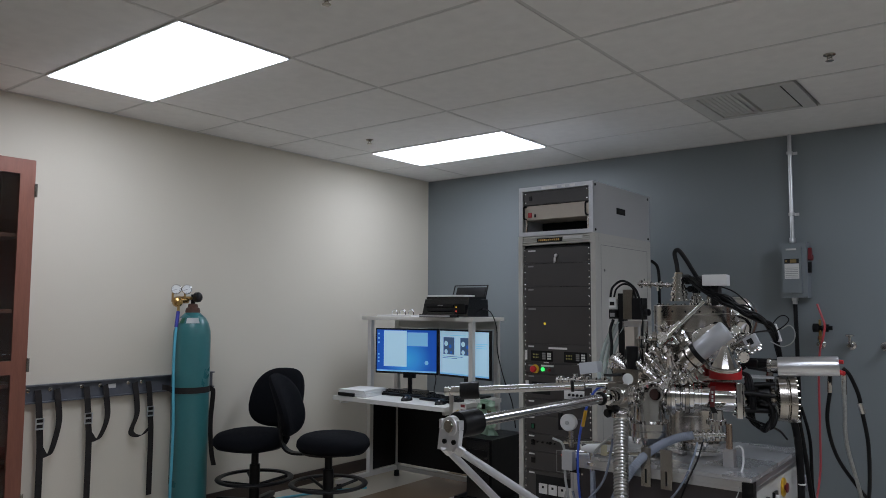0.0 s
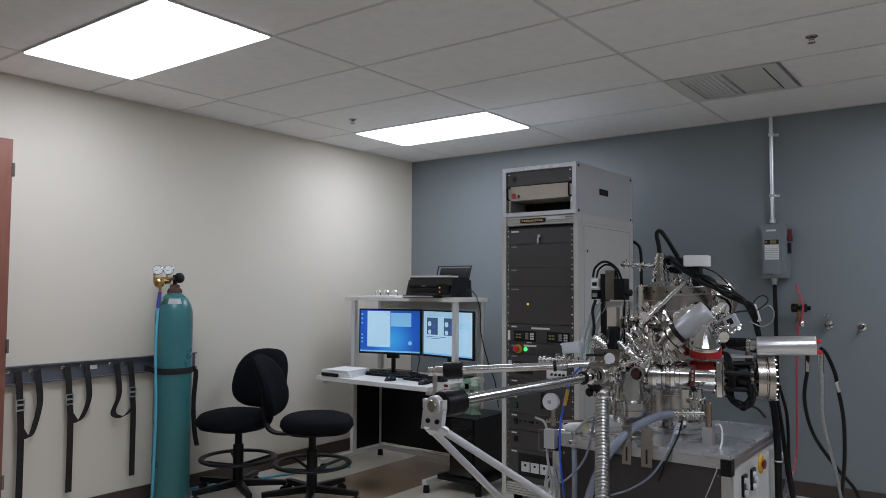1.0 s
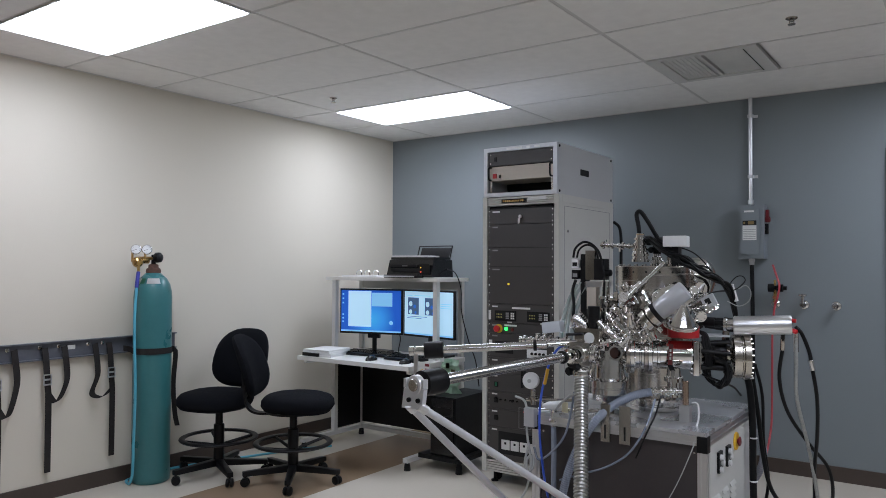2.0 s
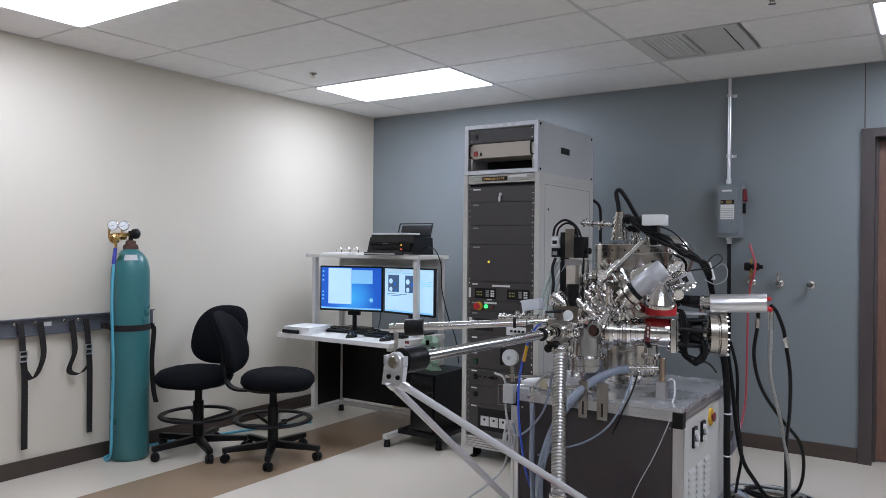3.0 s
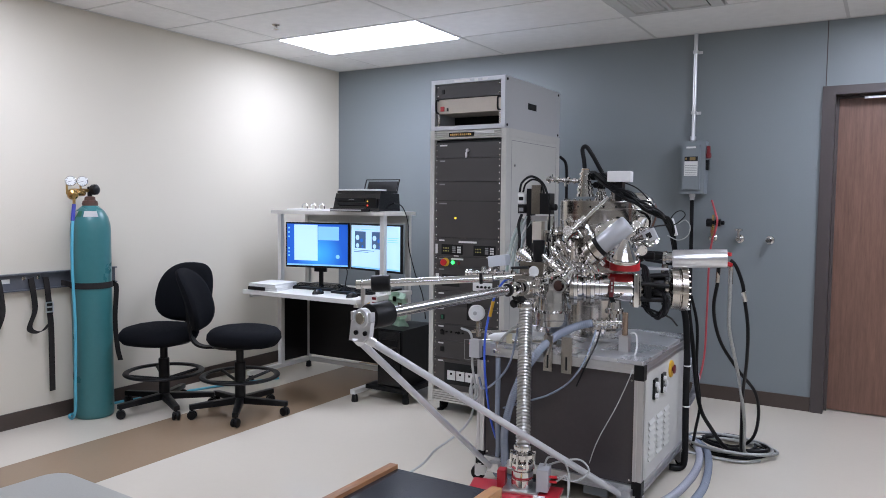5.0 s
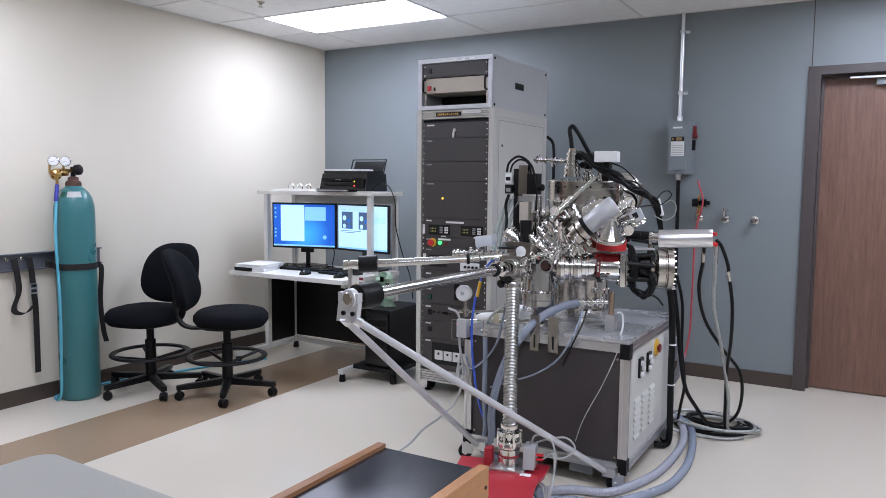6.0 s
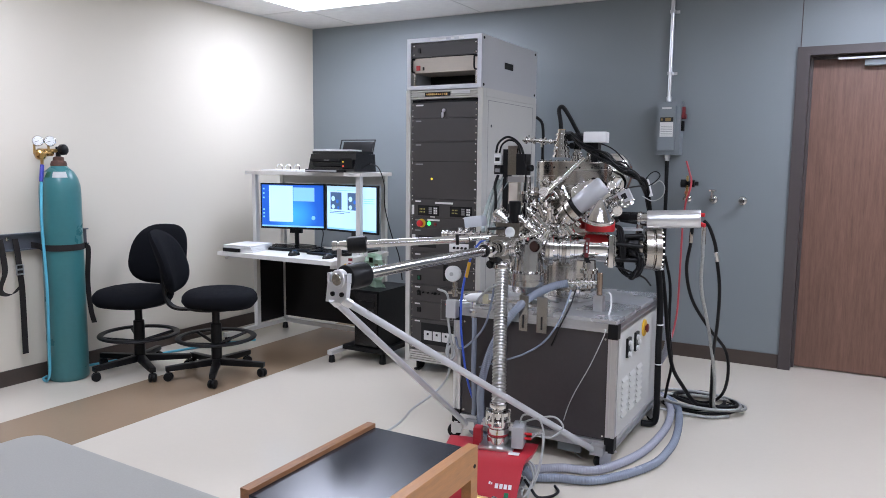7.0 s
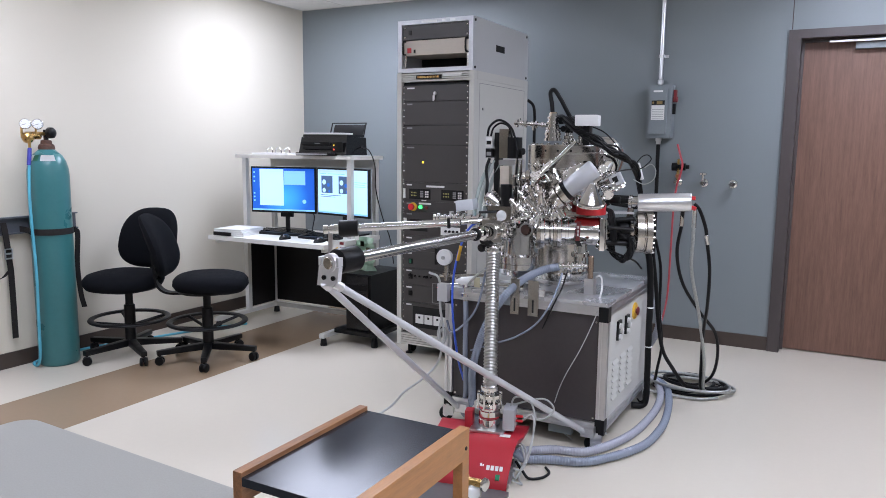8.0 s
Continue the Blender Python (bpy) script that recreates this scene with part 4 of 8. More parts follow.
part("top", boxes((KX0 + 0.033, KX1 - 0.033, KY0 + 0.02, KY1, KZ - 0.05, KZ - 0.002)), M_RACK, rack)
part("side_top_rail", boxes((KX1 - 0.026, KX1 + 0.001, KY0 + 0.0445, KY1 - 0.0395, KZ - 0.049, KZ)), M_RACK, rack, bevel=0.003)
part("back", boxes((KX0 + 0.033, KX1 - 0.033, KY1 - 0.02, KY1 - 0.005, 0.09, KZ - 0.05)), M_RACK, rack)
for k in range(4):
    z = KZ - 0.056 + k * 0.0135
    part("top_fin", boxes((KX0 + 0.033, KX1 - 0.033, KY0 + 0.002, KY0 + 0.02, z, z + 0.009)), M_RACK, rack, bevel=0.002)
for k in range(5):
    z = 0.075 + k * 0.0155
    part("bottom_fin", boxes((KX0 + 0.033, KX1 - 0.033, KY0 + 0.002, KY0 + 0.02, z, z + 0.010)), M_RACK, rack, bevel=0.002)
part("name_strip", boxes((KX0 + 0.14, KX0 + 0.32, KY0 - 0.002, KY0 + 0.002, KZ - 0.042, KZ - 0.018)), M_DARK, rack, "dark name strip")
part("name_strip", boxes((KX0 + 0.33, KX0 + 0.46, KY0 - 0.003, KY0 + 0.002, KZ - 0.030, KZ - 0.012)), M_LABEL, rack, "white label strip")
part("name_bars", boxes(*[(KX0 + 0.15 + 0.014 * k, KX0 + 0.16 + 0.014 * k, KY0 - 0.003, KY0 - 0.002, KZ - 0.036, KZ - 0.024) for k in range(11)]), M_BRASS, rack)
FX0, FX1, FY = KX0 + 0.038, KX1 - 0.038, KY0 + 0.008
# black sheet stands in for the shade behind the panels
part("inner_shadow", boxes((KX0 + 0.033, KX1 - 0.033, FY + 0.02, FY + 0.03, 0.15, KZ - 0.06)), M_DARK, rack, "black sheet for the shade inside the rack")
# panel heights from the top of the bay downwards
EDGES = [1.747, 1.648, 1.50, 1.378, 1.142, 1.022, 0.955, 0.80, 0.70, 0.585, 0.475, 0.36, 0.155]
for k, (zt, zb) in enumerate(zip(EDGES, EDGES[1:])):
    p = part("panel", boxes((FX0, FX1, FY, FY + 0.018, zb + 0.0015, zt - 0.0015)), M_PANEL, rack, "charcoal instrument panel", bevel=0.002)
    for x in (FX0 + 0.008, FX1 - 0.008):
        for z in [zb + 0.014 + (zt - zb - 0.028) * q / max(1, round((zt - zb) / 0.055)) for q in range(max(1, round((zt - zb) / 0.055)) + 1)]:
            part("screw", one(lathe, (x, FY, z), (0, -1, 0), [(0.005, 0), (0.005, 0.002), (0.003, 0.003)], 8), M_STEEL, p)
    part("label", boxes((FX0 + 0.03, FX0 + (0.085 if k in (0, 3) else 0.07), FY - 0.001, FY, zt - 0.022, zt - 0.013)), M_LABEL if k in (0, 4, 7, 8, 9, 10, 11) else M_LABEL_GREY, p, "small label strip")


def disc(at, r, h, material, name, parent, label="", seg=18):
    return part(name, one(lathe, at, (0, -1, 0), [(r * 0.9, 0), (r, h * 0.2), (r, h * 0.8), (r * 0.85, h)], seg), material, parent, label)


disc((2.14, FY, 1.695), 0.011, 0.012, M_ALU, "lock", rack, "steel lock with hanging keys")
bm = boxes((2.134, 2.143, FY - 0.016, FY - 0.013, 1.655, 1.69), (2.127, 2.136, FY - 0.013, FY - 0.010, 1.648, 1.682))
part("key", bm, M_ALU, rack, bevel=0.002)
disc((2.055, FY, 1.269), 0.007, 0.004, M_LED_AMBER, "indicator", rack, "lit amber indicator")
for x0 in (1.955, 2.19):
    d = part("meter", boxes((x0, x0 + 0.155, FY - 0.004, FY, 1.035, 1.10)), M_BLACK, rack, "digital meter", bevel=0.002)
    part("meter_window", boxes((x0 + 0.006, x0 + 0.075, FY - 0.006, FY - 0.004, 1.045, 1.092)), M_DARK, d)
    for r in range(2):
        part("digits", boxes(*[(x0 + 0.016 + 0.011 * k, x0 + 0.021 + 0.011 * k, FY - 0.0068, FY - 0.006, 1.054 + 0.018 * r, 1.062 + 0.018 * r) for k in range(4)]), M_DIGITS, d, "amber digits")
    part("keypad", boxes(*[(x0 + 0.082 + 0.0, x0 + 0.105, FY - 0.006, FY - 0.004, 1.047 + 0.011 * r, 1.055 + 0.011 * r) for r in range(4)]), M_LABEL_GREY, d)
    part("keypad", boxes(*[(x0 + 0.118 + 0.014 * c, x0 + 0.129 + 0.014 * c, FY - 0.006, FY - 0.004, 1.047 + 0.015 * r, 1.058 + 0.015 * r) for r in range(3) for c in range(2)]), M_LABEL, d)
    part("label", boxes((x0 + 0.09, x0 + 0.125, FY - 0.001, FY, 1.024, 1.031)), M_LABEL, rack)
part("label", boxes((2.08, 2.21, FY - 0.001, FY, 1.112, 1.124)), M_LABEL, rack, "white label strip")
part("label", boxes((2.025, 2.115, FY - 0.001, FY, 1.002, 1.013)), M_LABEL, rack, "white label strip")
part("label", boxes((1.908, 1.925, FY - 0.003, FY, 1.04, 1.10)), M_LABEL, rack, "white tag")
part("label", boxes((1.912, 1.935, FY - 0.003, FY, 0.86, 0.91)), M_LABEL, rack, "white tag")
st = disc((1.985, FY, 0.985), 0.028, 0.006, M_YELLOW, "stop_collar", rack, "yellow emergency-stop collar")
part("stop_button", one(lathe, (1.985, FY - 0.006, 0.985), (0, -1, 0), [(0.012, 0), (0.012, 0.016), (0.021, 0.018), (0.021, 0.028), (0.016, 0.032)], 20), M_RED_BRIGHT, st, "red emergency-stop button")
disc((2.04, FY, 0.985), 0.012, 0.010, M_LED_GREEN, "indicator", rack, "lit green indicator")
disc((2.085, FY, 0.982), 0.011, 0.010, M_DARKRED, "indicator", rack, "dark red indicator")
part("display", boxes((1.96, 2.09, FY - 0.004, FY, 0.83, 0.905)), M_DARK, rack, "dark green display", bevel=0.002)
part("digits", boxes((1.99, 2.06, FY - 0.005, FY - 0.004, 0.875, 0.885)), M_LED_GREEN, rack)
disc((1.965, FY, 0.745), 0.006, 0.004, M_LED_AMBER, "indicator", rack)
for z, m_ in ((0.63, M_LED_GREEN), (0.42, M_BLACK), (0.53, M_BLACK)):
    sw = part("rocker_switch", boxes((1.955, 1.98, FY - 0.008, FY, z - 0.016, z + 0.016)), M_BLACK, rack, bevel=0.003)
part("switch_lens", boxes((1.960, 1.975, FY - 0.0095, FY - 0.008, 0.618, 0.642)), mat("green_lens", (0.01, 0.12, 0.06), 0.3), rack)
for x in (2.0, 2.035, 2.07, 2.12, 2.18):
    disc((x, FY, 0.535), 0.006, 0.012, M_BLACK, "knob", rack)
disc((1.965, FY, 0.54), 0.011, 0.014, M_BLACK, "knob", rack)
disc((2.09, FY, 0.535), 0.010, 0.014, M_BLACK, "knob", rack)
part("diagram", boxes((2.13, 2.134, FY - 0.001, FY, 0.37, 0.50), (2.215, 2.219, FY - 0.001, FY, 0.37, 0.50), (2.134, 2.215, FY - 0.001, FY, 0.37, 0.373), (2.134, 2.215, FY - 0.001, FY, 0.497, 0.50), (2.172, 2.175, FY - 0.001, FY, 0.373, 0.497)), M_LABEL_GREY, rack, "printed flow diagram")
for z in (0.475, 0.445, 0.415, 0.39):
    disc((2.173, FY, z), 0.007, 0.005, M_LED_RED if z > 0.47 else M_BLACK, "indicator", rack)
tray_ = part("outlet_recess", boxes((1.985, 2.33, FY - 0.003, FY, 0.195, 0.335)), M_DARK, rack, "black outlet bay")
for k in range(4):
    x = 2.01 + k * 0.067
    o = part("outlet", boxes((x, x + 0.058, FY - 0.009, FY - 0.003, 0.225, 0.285)), M_WHITE, tray_, "white power outlet", bevel=0.002)
    part("pin_hole", boxes((x + 0.022, x + 0.036, FY - 0.0105, FY - 0.009, 0.258, 0.272)), M_BLACK, o)
for x in (KX0 + 0.06, KX1 - 0.07):
    for y in (KY0 + 0.06, KY1 - 0.08):
        bm = one(rod, (x - 0.015, y + 0.045, 0.032), (x + 0.015, y + 0.045, 0.032), 0.032, 18)
        box(bm, x - 0.022, x + 0.022, y + 0.02, y + 0.07, 0.055, 0.072)
        part("castor", bm, M_RUBBER, rack, "black castor")
        part("levelling_foot", one(lathe, (x, y, 0), (0, 0, 1), [(0.024, 0), (0.024, 0.008), (0.008, 0.014), (0.008, 0.075)], 16), M_BLACK, rack)
for y, z in ((KY0 + 0.12, 1.60), (KY1 - 0.12, 1.56)):
    part("side_lock", one(lathe, (KX1, y, z), (1, 0, 0), [(0.009, -0.001), (0.009, 0.003), (0.006, 0.004)], 12), M_STEEL, rack)
part("side_seam", boxes((KX1 - 0.001, KX1 + 0.0008, KY0 + 0.075, KY0 + 0.078, 0.10, KZ - 0.07), (KX1 - 0.001, KX1 + 0.0008, KY0 + 0.078, KY1 - 0.06, KZ - 0.073, KZ - 0.07), (KX1 - 0.001, KX1 + 0.0008, KY1 - 0.063, KY1 - 0.06, 0.10, KZ - 0.073)), M_LABEL_GREY, rack)

# smaller rack box on top
UZ0, UZ1 = KZ, 2.142
UX0, UX1, UY1 = KX0 + 0.005, KX1 - 0.012, KY1 + 0.02
ub = thing("rack_box", ((UX0 + UX1) / 2, -0.95, UZ0), "grey metal rack box with two instruments, standing on the tall rack", "equipment box")
part("shell", boxes((UX0, UX0 + 0.018, KY0 + 0.02, UY1, UZ0, UZ1), (UX1 - 0.018, UX1, KY0 + 0.02, UY1, UZ0, UZ1), (UX0 + 0.018, UX1 - 0.018, KY0 + 0.02, UY1, UZ1 - 0.012, UZ1), (UX0 + 0.018, UX1 - 0.018, KY0 + 0.02, UY1, UZ0, UZ0 + 0.012), (UX0 + 0.018, UX1 - 0.018, UY1 - 0.012, UY1, UZ0 + 0.012, UZ1 - 0.012)), M_RACK_TOP, ub)
part("front_frame", boxes((UX0, UX0 + 0.028, KY0, KY0 + 0.019, UZ0, UZ1), (UX1 - 0.028, UX1, KY0, KY0 + 0.019, UZ0, UZ1), (UX0 + 0.028, UX1 - 0.028, KY0, KY0 + 0.019, UZ1 - 0.026, UZ1), (UX0 + 0.028, UX1 - 0.028, KY0, KY0 + 0.019, UZ0, UZ0 + 0.026)), M_ALU_PAINT, ub, "silver front frame", bevel=0.003)
for k, (a, b) in enumerate(((0.0, 0.55), (0.62, 0.74), (0.8, 0.98))):
    part("label", boxes((UX0 + 0.17 + 0.02 * k + a * 0.2, UX0 + 0.17 + b * 0.2 + 0.02 * k, KY0 - 0.001, KY0, UZ1 - 0.02, UZ1 - 0.007)), M_LABEL, ub)
p = part("upper_panel", boxes((UX0 + 0.03, UX1 - 0.03, KY0 + 0.012, KY0 + 0.03, UZ1 - 0.115, UZ1 - 0.03)), M_PANEL, ub, "charcoal panel", bevel=0.002)
part("rocker_switch", boxes((UX0 + 0.075, UX0 + 0.092, KY0 + 0.004, KY0 + 0.012, UZ1 - 0.088, UZ1 - 0.06)), M_BLACK, p, bevel=0.002)
for x in (UX0 + 0.045, UX1 - 0.045):
    for z in (UZ1 - 0.045, UZ1 - 0.10):
        part("screw", one(lathe, (x, KY0 + 0.012, z), (0, -1, 0), [(0.006, 0), (0.006, 0.002), (0.004, 0.003)], 8), M_STEEL, p)
p = part("instrument", boxes((UX0 + 0.032, UX1 - 0.032, KY0 + 0.022, KY0 + 0.35, UZ1 - 0.21, UZ1 - 0.12)), M_CREAM, ub, "cream power supply with handles", bevel=0.003)
part("power_switch", boxes((UX0 + 0.06, UX0 + 0.085, KY0 + 0.014, KY0 + 0.022, UZ1 - 0.195, UZ1 - 0.165)), M_RED_BRIGHT, p, "red rocker switch", bevel=0.003)
part("rocker_switch", boxes((UX0 + 0.105, UX0 + 0.115, KY0 + 0.016, KY0 + 0.022, UZ1 - 0.195, UZ1 - 0.175)), M_BLACK, p)
for x in (UX0 + 0.042, UX1 - 0.045):
    part("handle", one(sweep, [(x, KY0 + 0.022, UZ1 - 0.205), (x, KY0 - 0.006, UZ1 - 0.20), (x, KY0 - 0.010, UZ1 - 0.165), (x, KY0 - 0.006, UZ1 - 0.13), (x, KY0 + 0.022, UZ1 - 0.125)], 0.006, 8, 5), M_BLACK, p, "black handle")
# black sheet paints the shade deep in the open box
part("inner_dark", boxes((UX0 + 0.03, UX1 - 0.03, KY0 + 0.25, KY0 + 0.26, UZ0 + 0.026, UZ1 - 0.03)), M_DARK, ub)
for x in (UX0 + 0.035, UX1 - 0.05):
    part("hole_strip", boxes((x, x + 0.014, KY0 + 0.02, KY0 + 0.026, UZ0 + 0.028, UZ1 - 0.212)), M_STEEL_DULL, ub)
part("hand_slot", boxes((UX1 - 0.001, UX1 + 0.0015, KY0 + 0.33, KY0 + 0.46, UZ0 + 0.145, UZ0 + 0.185)), M_DARK, ub, "dark hand slot")
for y in (KY0 + 0.03, UY1 - 0.03):
    for z in (UZ0 + 0.02, UZ1 - 0.02):
        part("corner_screw", one(lathe, (UX1, y, z), (1, 0, 0), [(0.009, 0), (0.008, 0.004), (0.004, 0.006)], 10), M_BLACK, ub)

# wall fittings on the grey wall
sw = thing("disconnect_switch", (3.22, 0, 1.44), "grey metal electrical disconnect box with red lever on the wall", "switch box")
BX0, BX1, BZ0, BZ1 = 3.143, 3.312, 1.443, 1.808
part("box", boxes((BX0, BX1, -0.10, 0, BZ0, BZ1)), M_BOX_GREY, sw, bevel=0.005)
part("cover", boxes((BX0 + 0.02, BX1 - 0.03, -0.118, -0.10, BZ0 + 0.03, BZ1 - 0.03)), M_BOX_GREY, sw, bevel=0.008)
part("label", boxes((BX0 + 0.035, BX1 - 0.045, -0.1195, -0.118, BZ0 + 0.125, BZ0 + 0.225)), M_LABEL, sw, "white instruction label")
part("label_lines", boxes(*[(BX0 + 0.04, BX1 - 0.05, -0.120, -0.1195, BZ0 + 0.135 + 0.012 * k, BZ0 + 0.138 + 0.012 * k) for k in range(6)]), M_LABEL_GREY, sw)
part("warning_label", boxes((BX0 + 0.035, BX1 - 0.045, -0.1195, -0.118, BZ0 + 0.228, BZ0 + 0.258)), M_DARK, sw, "black warning strip with amber print")
part("warning_bars", boxes((BX0 + 0.040, BX0 + 0.052, -0.120, -0.1195, BZ0 + 0.236, BZ0 + 0.251), (BX0 + 0.070, BX1 - 0.06, -0.120, -0.1195, BZ0 + 0.232, BZ0 + 0.254)), M_AMBER_PRINT, sw)
part("name_plate", boxes((BX0 + 0.045, BX1 - 0.06, -0.1195, -0.118, BZ1 - 0.05, BZ1 - 0.038)), M_LABEL, sw)
bm = one(rod, (BX1, -0.06, BZ1 - 0.10), (BX1 + 0.03, -0.06, BZ1 - 0.10), 0.02, 14)
box(bm, BX1 + 0.006, BX1 + 0.026, -0.085, -0.06, BZ1 - 0.11, BZ1 - 0.035)
part("lever", bm, M_DARKRED, sw, "dark red switch lever", bevel=0.002)
part("lever_stop", boxes((BX1, BX1 + 0.02, -0.075, -0.05, BZ1 - 0.20, BZ1 - 0.13)), M_BLACK, sw, bevel=0.003)
con = thing("conduit", (3.215, -0.03, 1.8), "galvanised conduit running up the wall to the ceiling", "conduit")
part("pipe", one(rod, (3.213, -0.032, 1.80), (3.213, -0.032, H - 0.003), 0.0135, 14), M_ALU, con)
for z in (2.0, 2.42):
    part("clamp", boxes((3.195, 3.255, -0.006, -0.001, z, z + 0.02), (3.196, 3.231, -0.048, -0.006, z, z + 0.02)), M_ALU, con, "conduit clamp", bevel=0.001)
part("connector", one(rod, (3.213, -0.032, 1.815), (3.213, -0.032, 1.85), 0.02, 8), M_ALU, con)
bm = one(sweep, [(3.222, -0.05, 1.445), (3.222, -0.05, 1.35), (3.225, -0.05, 1.1), (3.228, -0.06, 0.7), (3.225, -0.12, 0.3), (3.22, -0.3, 0.06), (3.25, -0.6, 0.014), (3.30, -1.0, 0.014), (3.32, -1.25, 0.014)], 0.0135, 10)
drop = thing("power_cable", (3.222, -0.05, 0.014), "thick black power cable dropping from the disconnect box", "cable")
part("cable", bm, M_RUBBER, drop)
part("gland", one(lathe, (3.222, -0.05, 1.445), (0, 0, -1), [(0.021, 0), (0.021, 0.02), (0.017, 0.024), (0.016, 0.045)], 12), M_ALU, drop)


def wall_valve(x, z, label, tall):
    ob = thing("wall_valve", (x, 0, z), label, "valve", "wall gas valves")
    part("rosette", one(lathe, (x, 0, z), (0, -1, 0), [(0.030, 0), (0.028, 0.006), (0.014, 0.012), (0.012, 0.04)], 22), M_STEEL, ob, "chrome rosette")
    bm = one(lathe, (x, -0.04, z), (0, -1, 0), [(0.012, 0), (0.02, 0.006), (0.02, 0.03), (0.012, 0.04), (0.012, 0.05)], 16)
    if tall:
        rod(bm, (x, -0.058, z), (x, -0.058, z + 0.055), 0.009, 12)
        lathe(bm, (x, -0.058, z + 0.055), (0, 0, 1), [(0.010, 0), (0.026, 0.004), (0.026, 0.014), (0.01, 0.018)], 12)
    part("tap", bm, M_STEEL, ob, "chrome tap")


wall_valve(3.364, 1.138, "chrome wall gas outlet with red tube", False)
wall_valve(3.540, 1.136, "chrome wall gas outlet with small handwheel", True)
wall_valve(3.730, 1.133, "plain chrome wall gas outlet", False)
rg = thing("line_regulator", (3.40, -0.06, 1.22), "small black line regulator with brass stem at the wall outlet", "regulator")
bm = one(lathe, (3.328, -0.07, 1.245), (1, 0, 0), [(0.020, 0), (0.029, 0.003), (0.029, 0.034), (0.022, 0.040), (0.016, 0.044), (0.016, 0.058), (0.026, 0.062), (0.026, 0.094), (0.014, 0.098), (0.014, 0.118)], 18)
part("body", bm, M_BLACK, rg)
part("stem", one(rod, (3.372, -0.07, 1.13), (3.372, -0.07, 1.24), 0.010, 12), M_BRASS, rg, "brass stem")
part("nut", one(lathe, (3.372, -0.07, 1.17), (0, 0, 1), [(0.014, 0), (0.016, 0.004), (0.016, 0.02), (0.012, 0.024)], 6), M_COPPER, rg)
part("gauge_port", one(rod, (3.372, -0.07, 1.26), (3.372, -0.07, 1.30), 0.008, 10), M_BRASS, rg)
bm = one(sweep, [(3.36, -0.075, 1.40), (3.39, -0.10, 1.32), (3.408, -0.115, 1.26), (3.395, -0.115, 1.18), (3.375, -0.10, 1.12), (3.36, -0.10, 0.95), (3.358, -0.11, 0.6), (3.352, -0.13, 0.3), (3.33, -0.3, 0.1), (3.30, -0.8, 0.012), (3.33, -1.2, 0.012)], 0.007, 8)
tagged(part("red_tube", bm, M_REDTUBE), "thin red plastic tube hanging from the wall regulator", "tube")
# ---- the vacuum apparatus ----
CX0, CX1, CY0, CY1, CT = 2.722, 3.538, -2.27, -1.45, 0.69
# The apparatus is drawn a little large; SETTLE sets it to size on the cart, TALL also stretches the chamber upwards.
SETTLE = Matrix.Translation((0.1635, -0.2001, 0.0508)) @ Matrix.Scale(0.963, 4)
TALL = SETTLE @ Matrix.Translation((0, 0, 0.95)) @ Matrix.Diagonal((1, 1, 1.05, 1)) @ Matrix.Translation((0, 0, -0.95))
DRAW = SETTLE.inverted()
CTM = 0.678                     # the cart's top in the chamber's drawing
cart = thing("equipment_cart", (3.07, -1.72, 0), "aluminium-profile equipment cart with dark front panel on castors", "cart")
PW = 0.04


def profile(x0, x1, y0, y1, z0, z1):
    """A slotted aluminium bar: a bevelled core with two proud lips on each long side."""
    d = (x1 - x0, y1 - y0, z1 - z0)
    ax = d.index(max(d))
    bm = boxes((x0 + 0.004, x1 - 0.004, y0 + 0.004, y1 - 0.004, z0 + (0 if ax == 2 else 0.004), z1 - (0 if ax == 2 else 0.004)) if ax == 2 else
               (x0 + (0 if ax == 0 else 0.004), x1 - (0 if ax == 0 else 0.004), y0 + (0 if ax == 1 else 0.004), y1 - (0 if ax == 1 else 0.004), z0 + 0.004, z1 - 0.004))
    lo, hi = [x0, y0, z0], [x1, y1, z1]
    cross = [k for k in range(3) if k != ax]
    for a in (0, 1):
        for b in (0, 1):
            p, q = lo[:], hi[:]
            for k, s in zip(cross, (a, b)):
                w = (hi[k] - lo[k]) * 0.36
                p[k], q[k] = (lo[k], lo[k] + w) if s == 0 else (hi[k] - w, hi[k])
            box(bm, p[0], q[0], p[1], q[1], p[2], q[2])
    return bm


for x in (CX0, CX1 - PW):
    for y in (CY0, CY1 - PW):
        part("post", profile(x, x + PW, y, y + PW, 0.115, CT - 0.06), M_ALU, cart, "slotted aluminium post")
        part("corner_cap", boxes((x - 0.002, x + PW + 0.002, y - 0.002, y + PW + 0.002, 0.085, 0.155)), M_BLACK, cart, "black corner cap", bevel=0.003)
        part("corner_cap", boxes((x - 0.002, x + PW + 0.002, y - 0.002, y + PW + 0.002, CT - 0.085, CT - 0.018)), M_BLACK, cart, "black corner cap", bevel=0.003)
for z in (0.095, CT - 0.058):
    for y in (CY0, CY1 - PW):
        part("rail", profile(CX0 + PW, CX1 - PW, y, y + PW, z, z + PW), M_ALU, cart, "slotted aluminium rail")
    for x in (CX0, CX1 - PW):
        part("rail", profile(x, x + PW, CY0 + PW, CY1 - PW, z, z + PW), M_ALU, cart, "slotted aluminium rail")
part("top_plate", boxes((CX0 + 0.002, CX1 - 0.002, CY0 + 0.002, CY1 - 0.002, CT - 0.017, CT)), M_CART_TOP, cart, "brushed grey metal top plate", bevel=0.002)
fp = part("front_panel", boxes((CX0 + PW, CX1 - PW, CY0 + 0.012, CY0 + 0.018, 0.137, CT - 0.06)), M_CART_PANEL, cart, "dark brown glossy front panel")
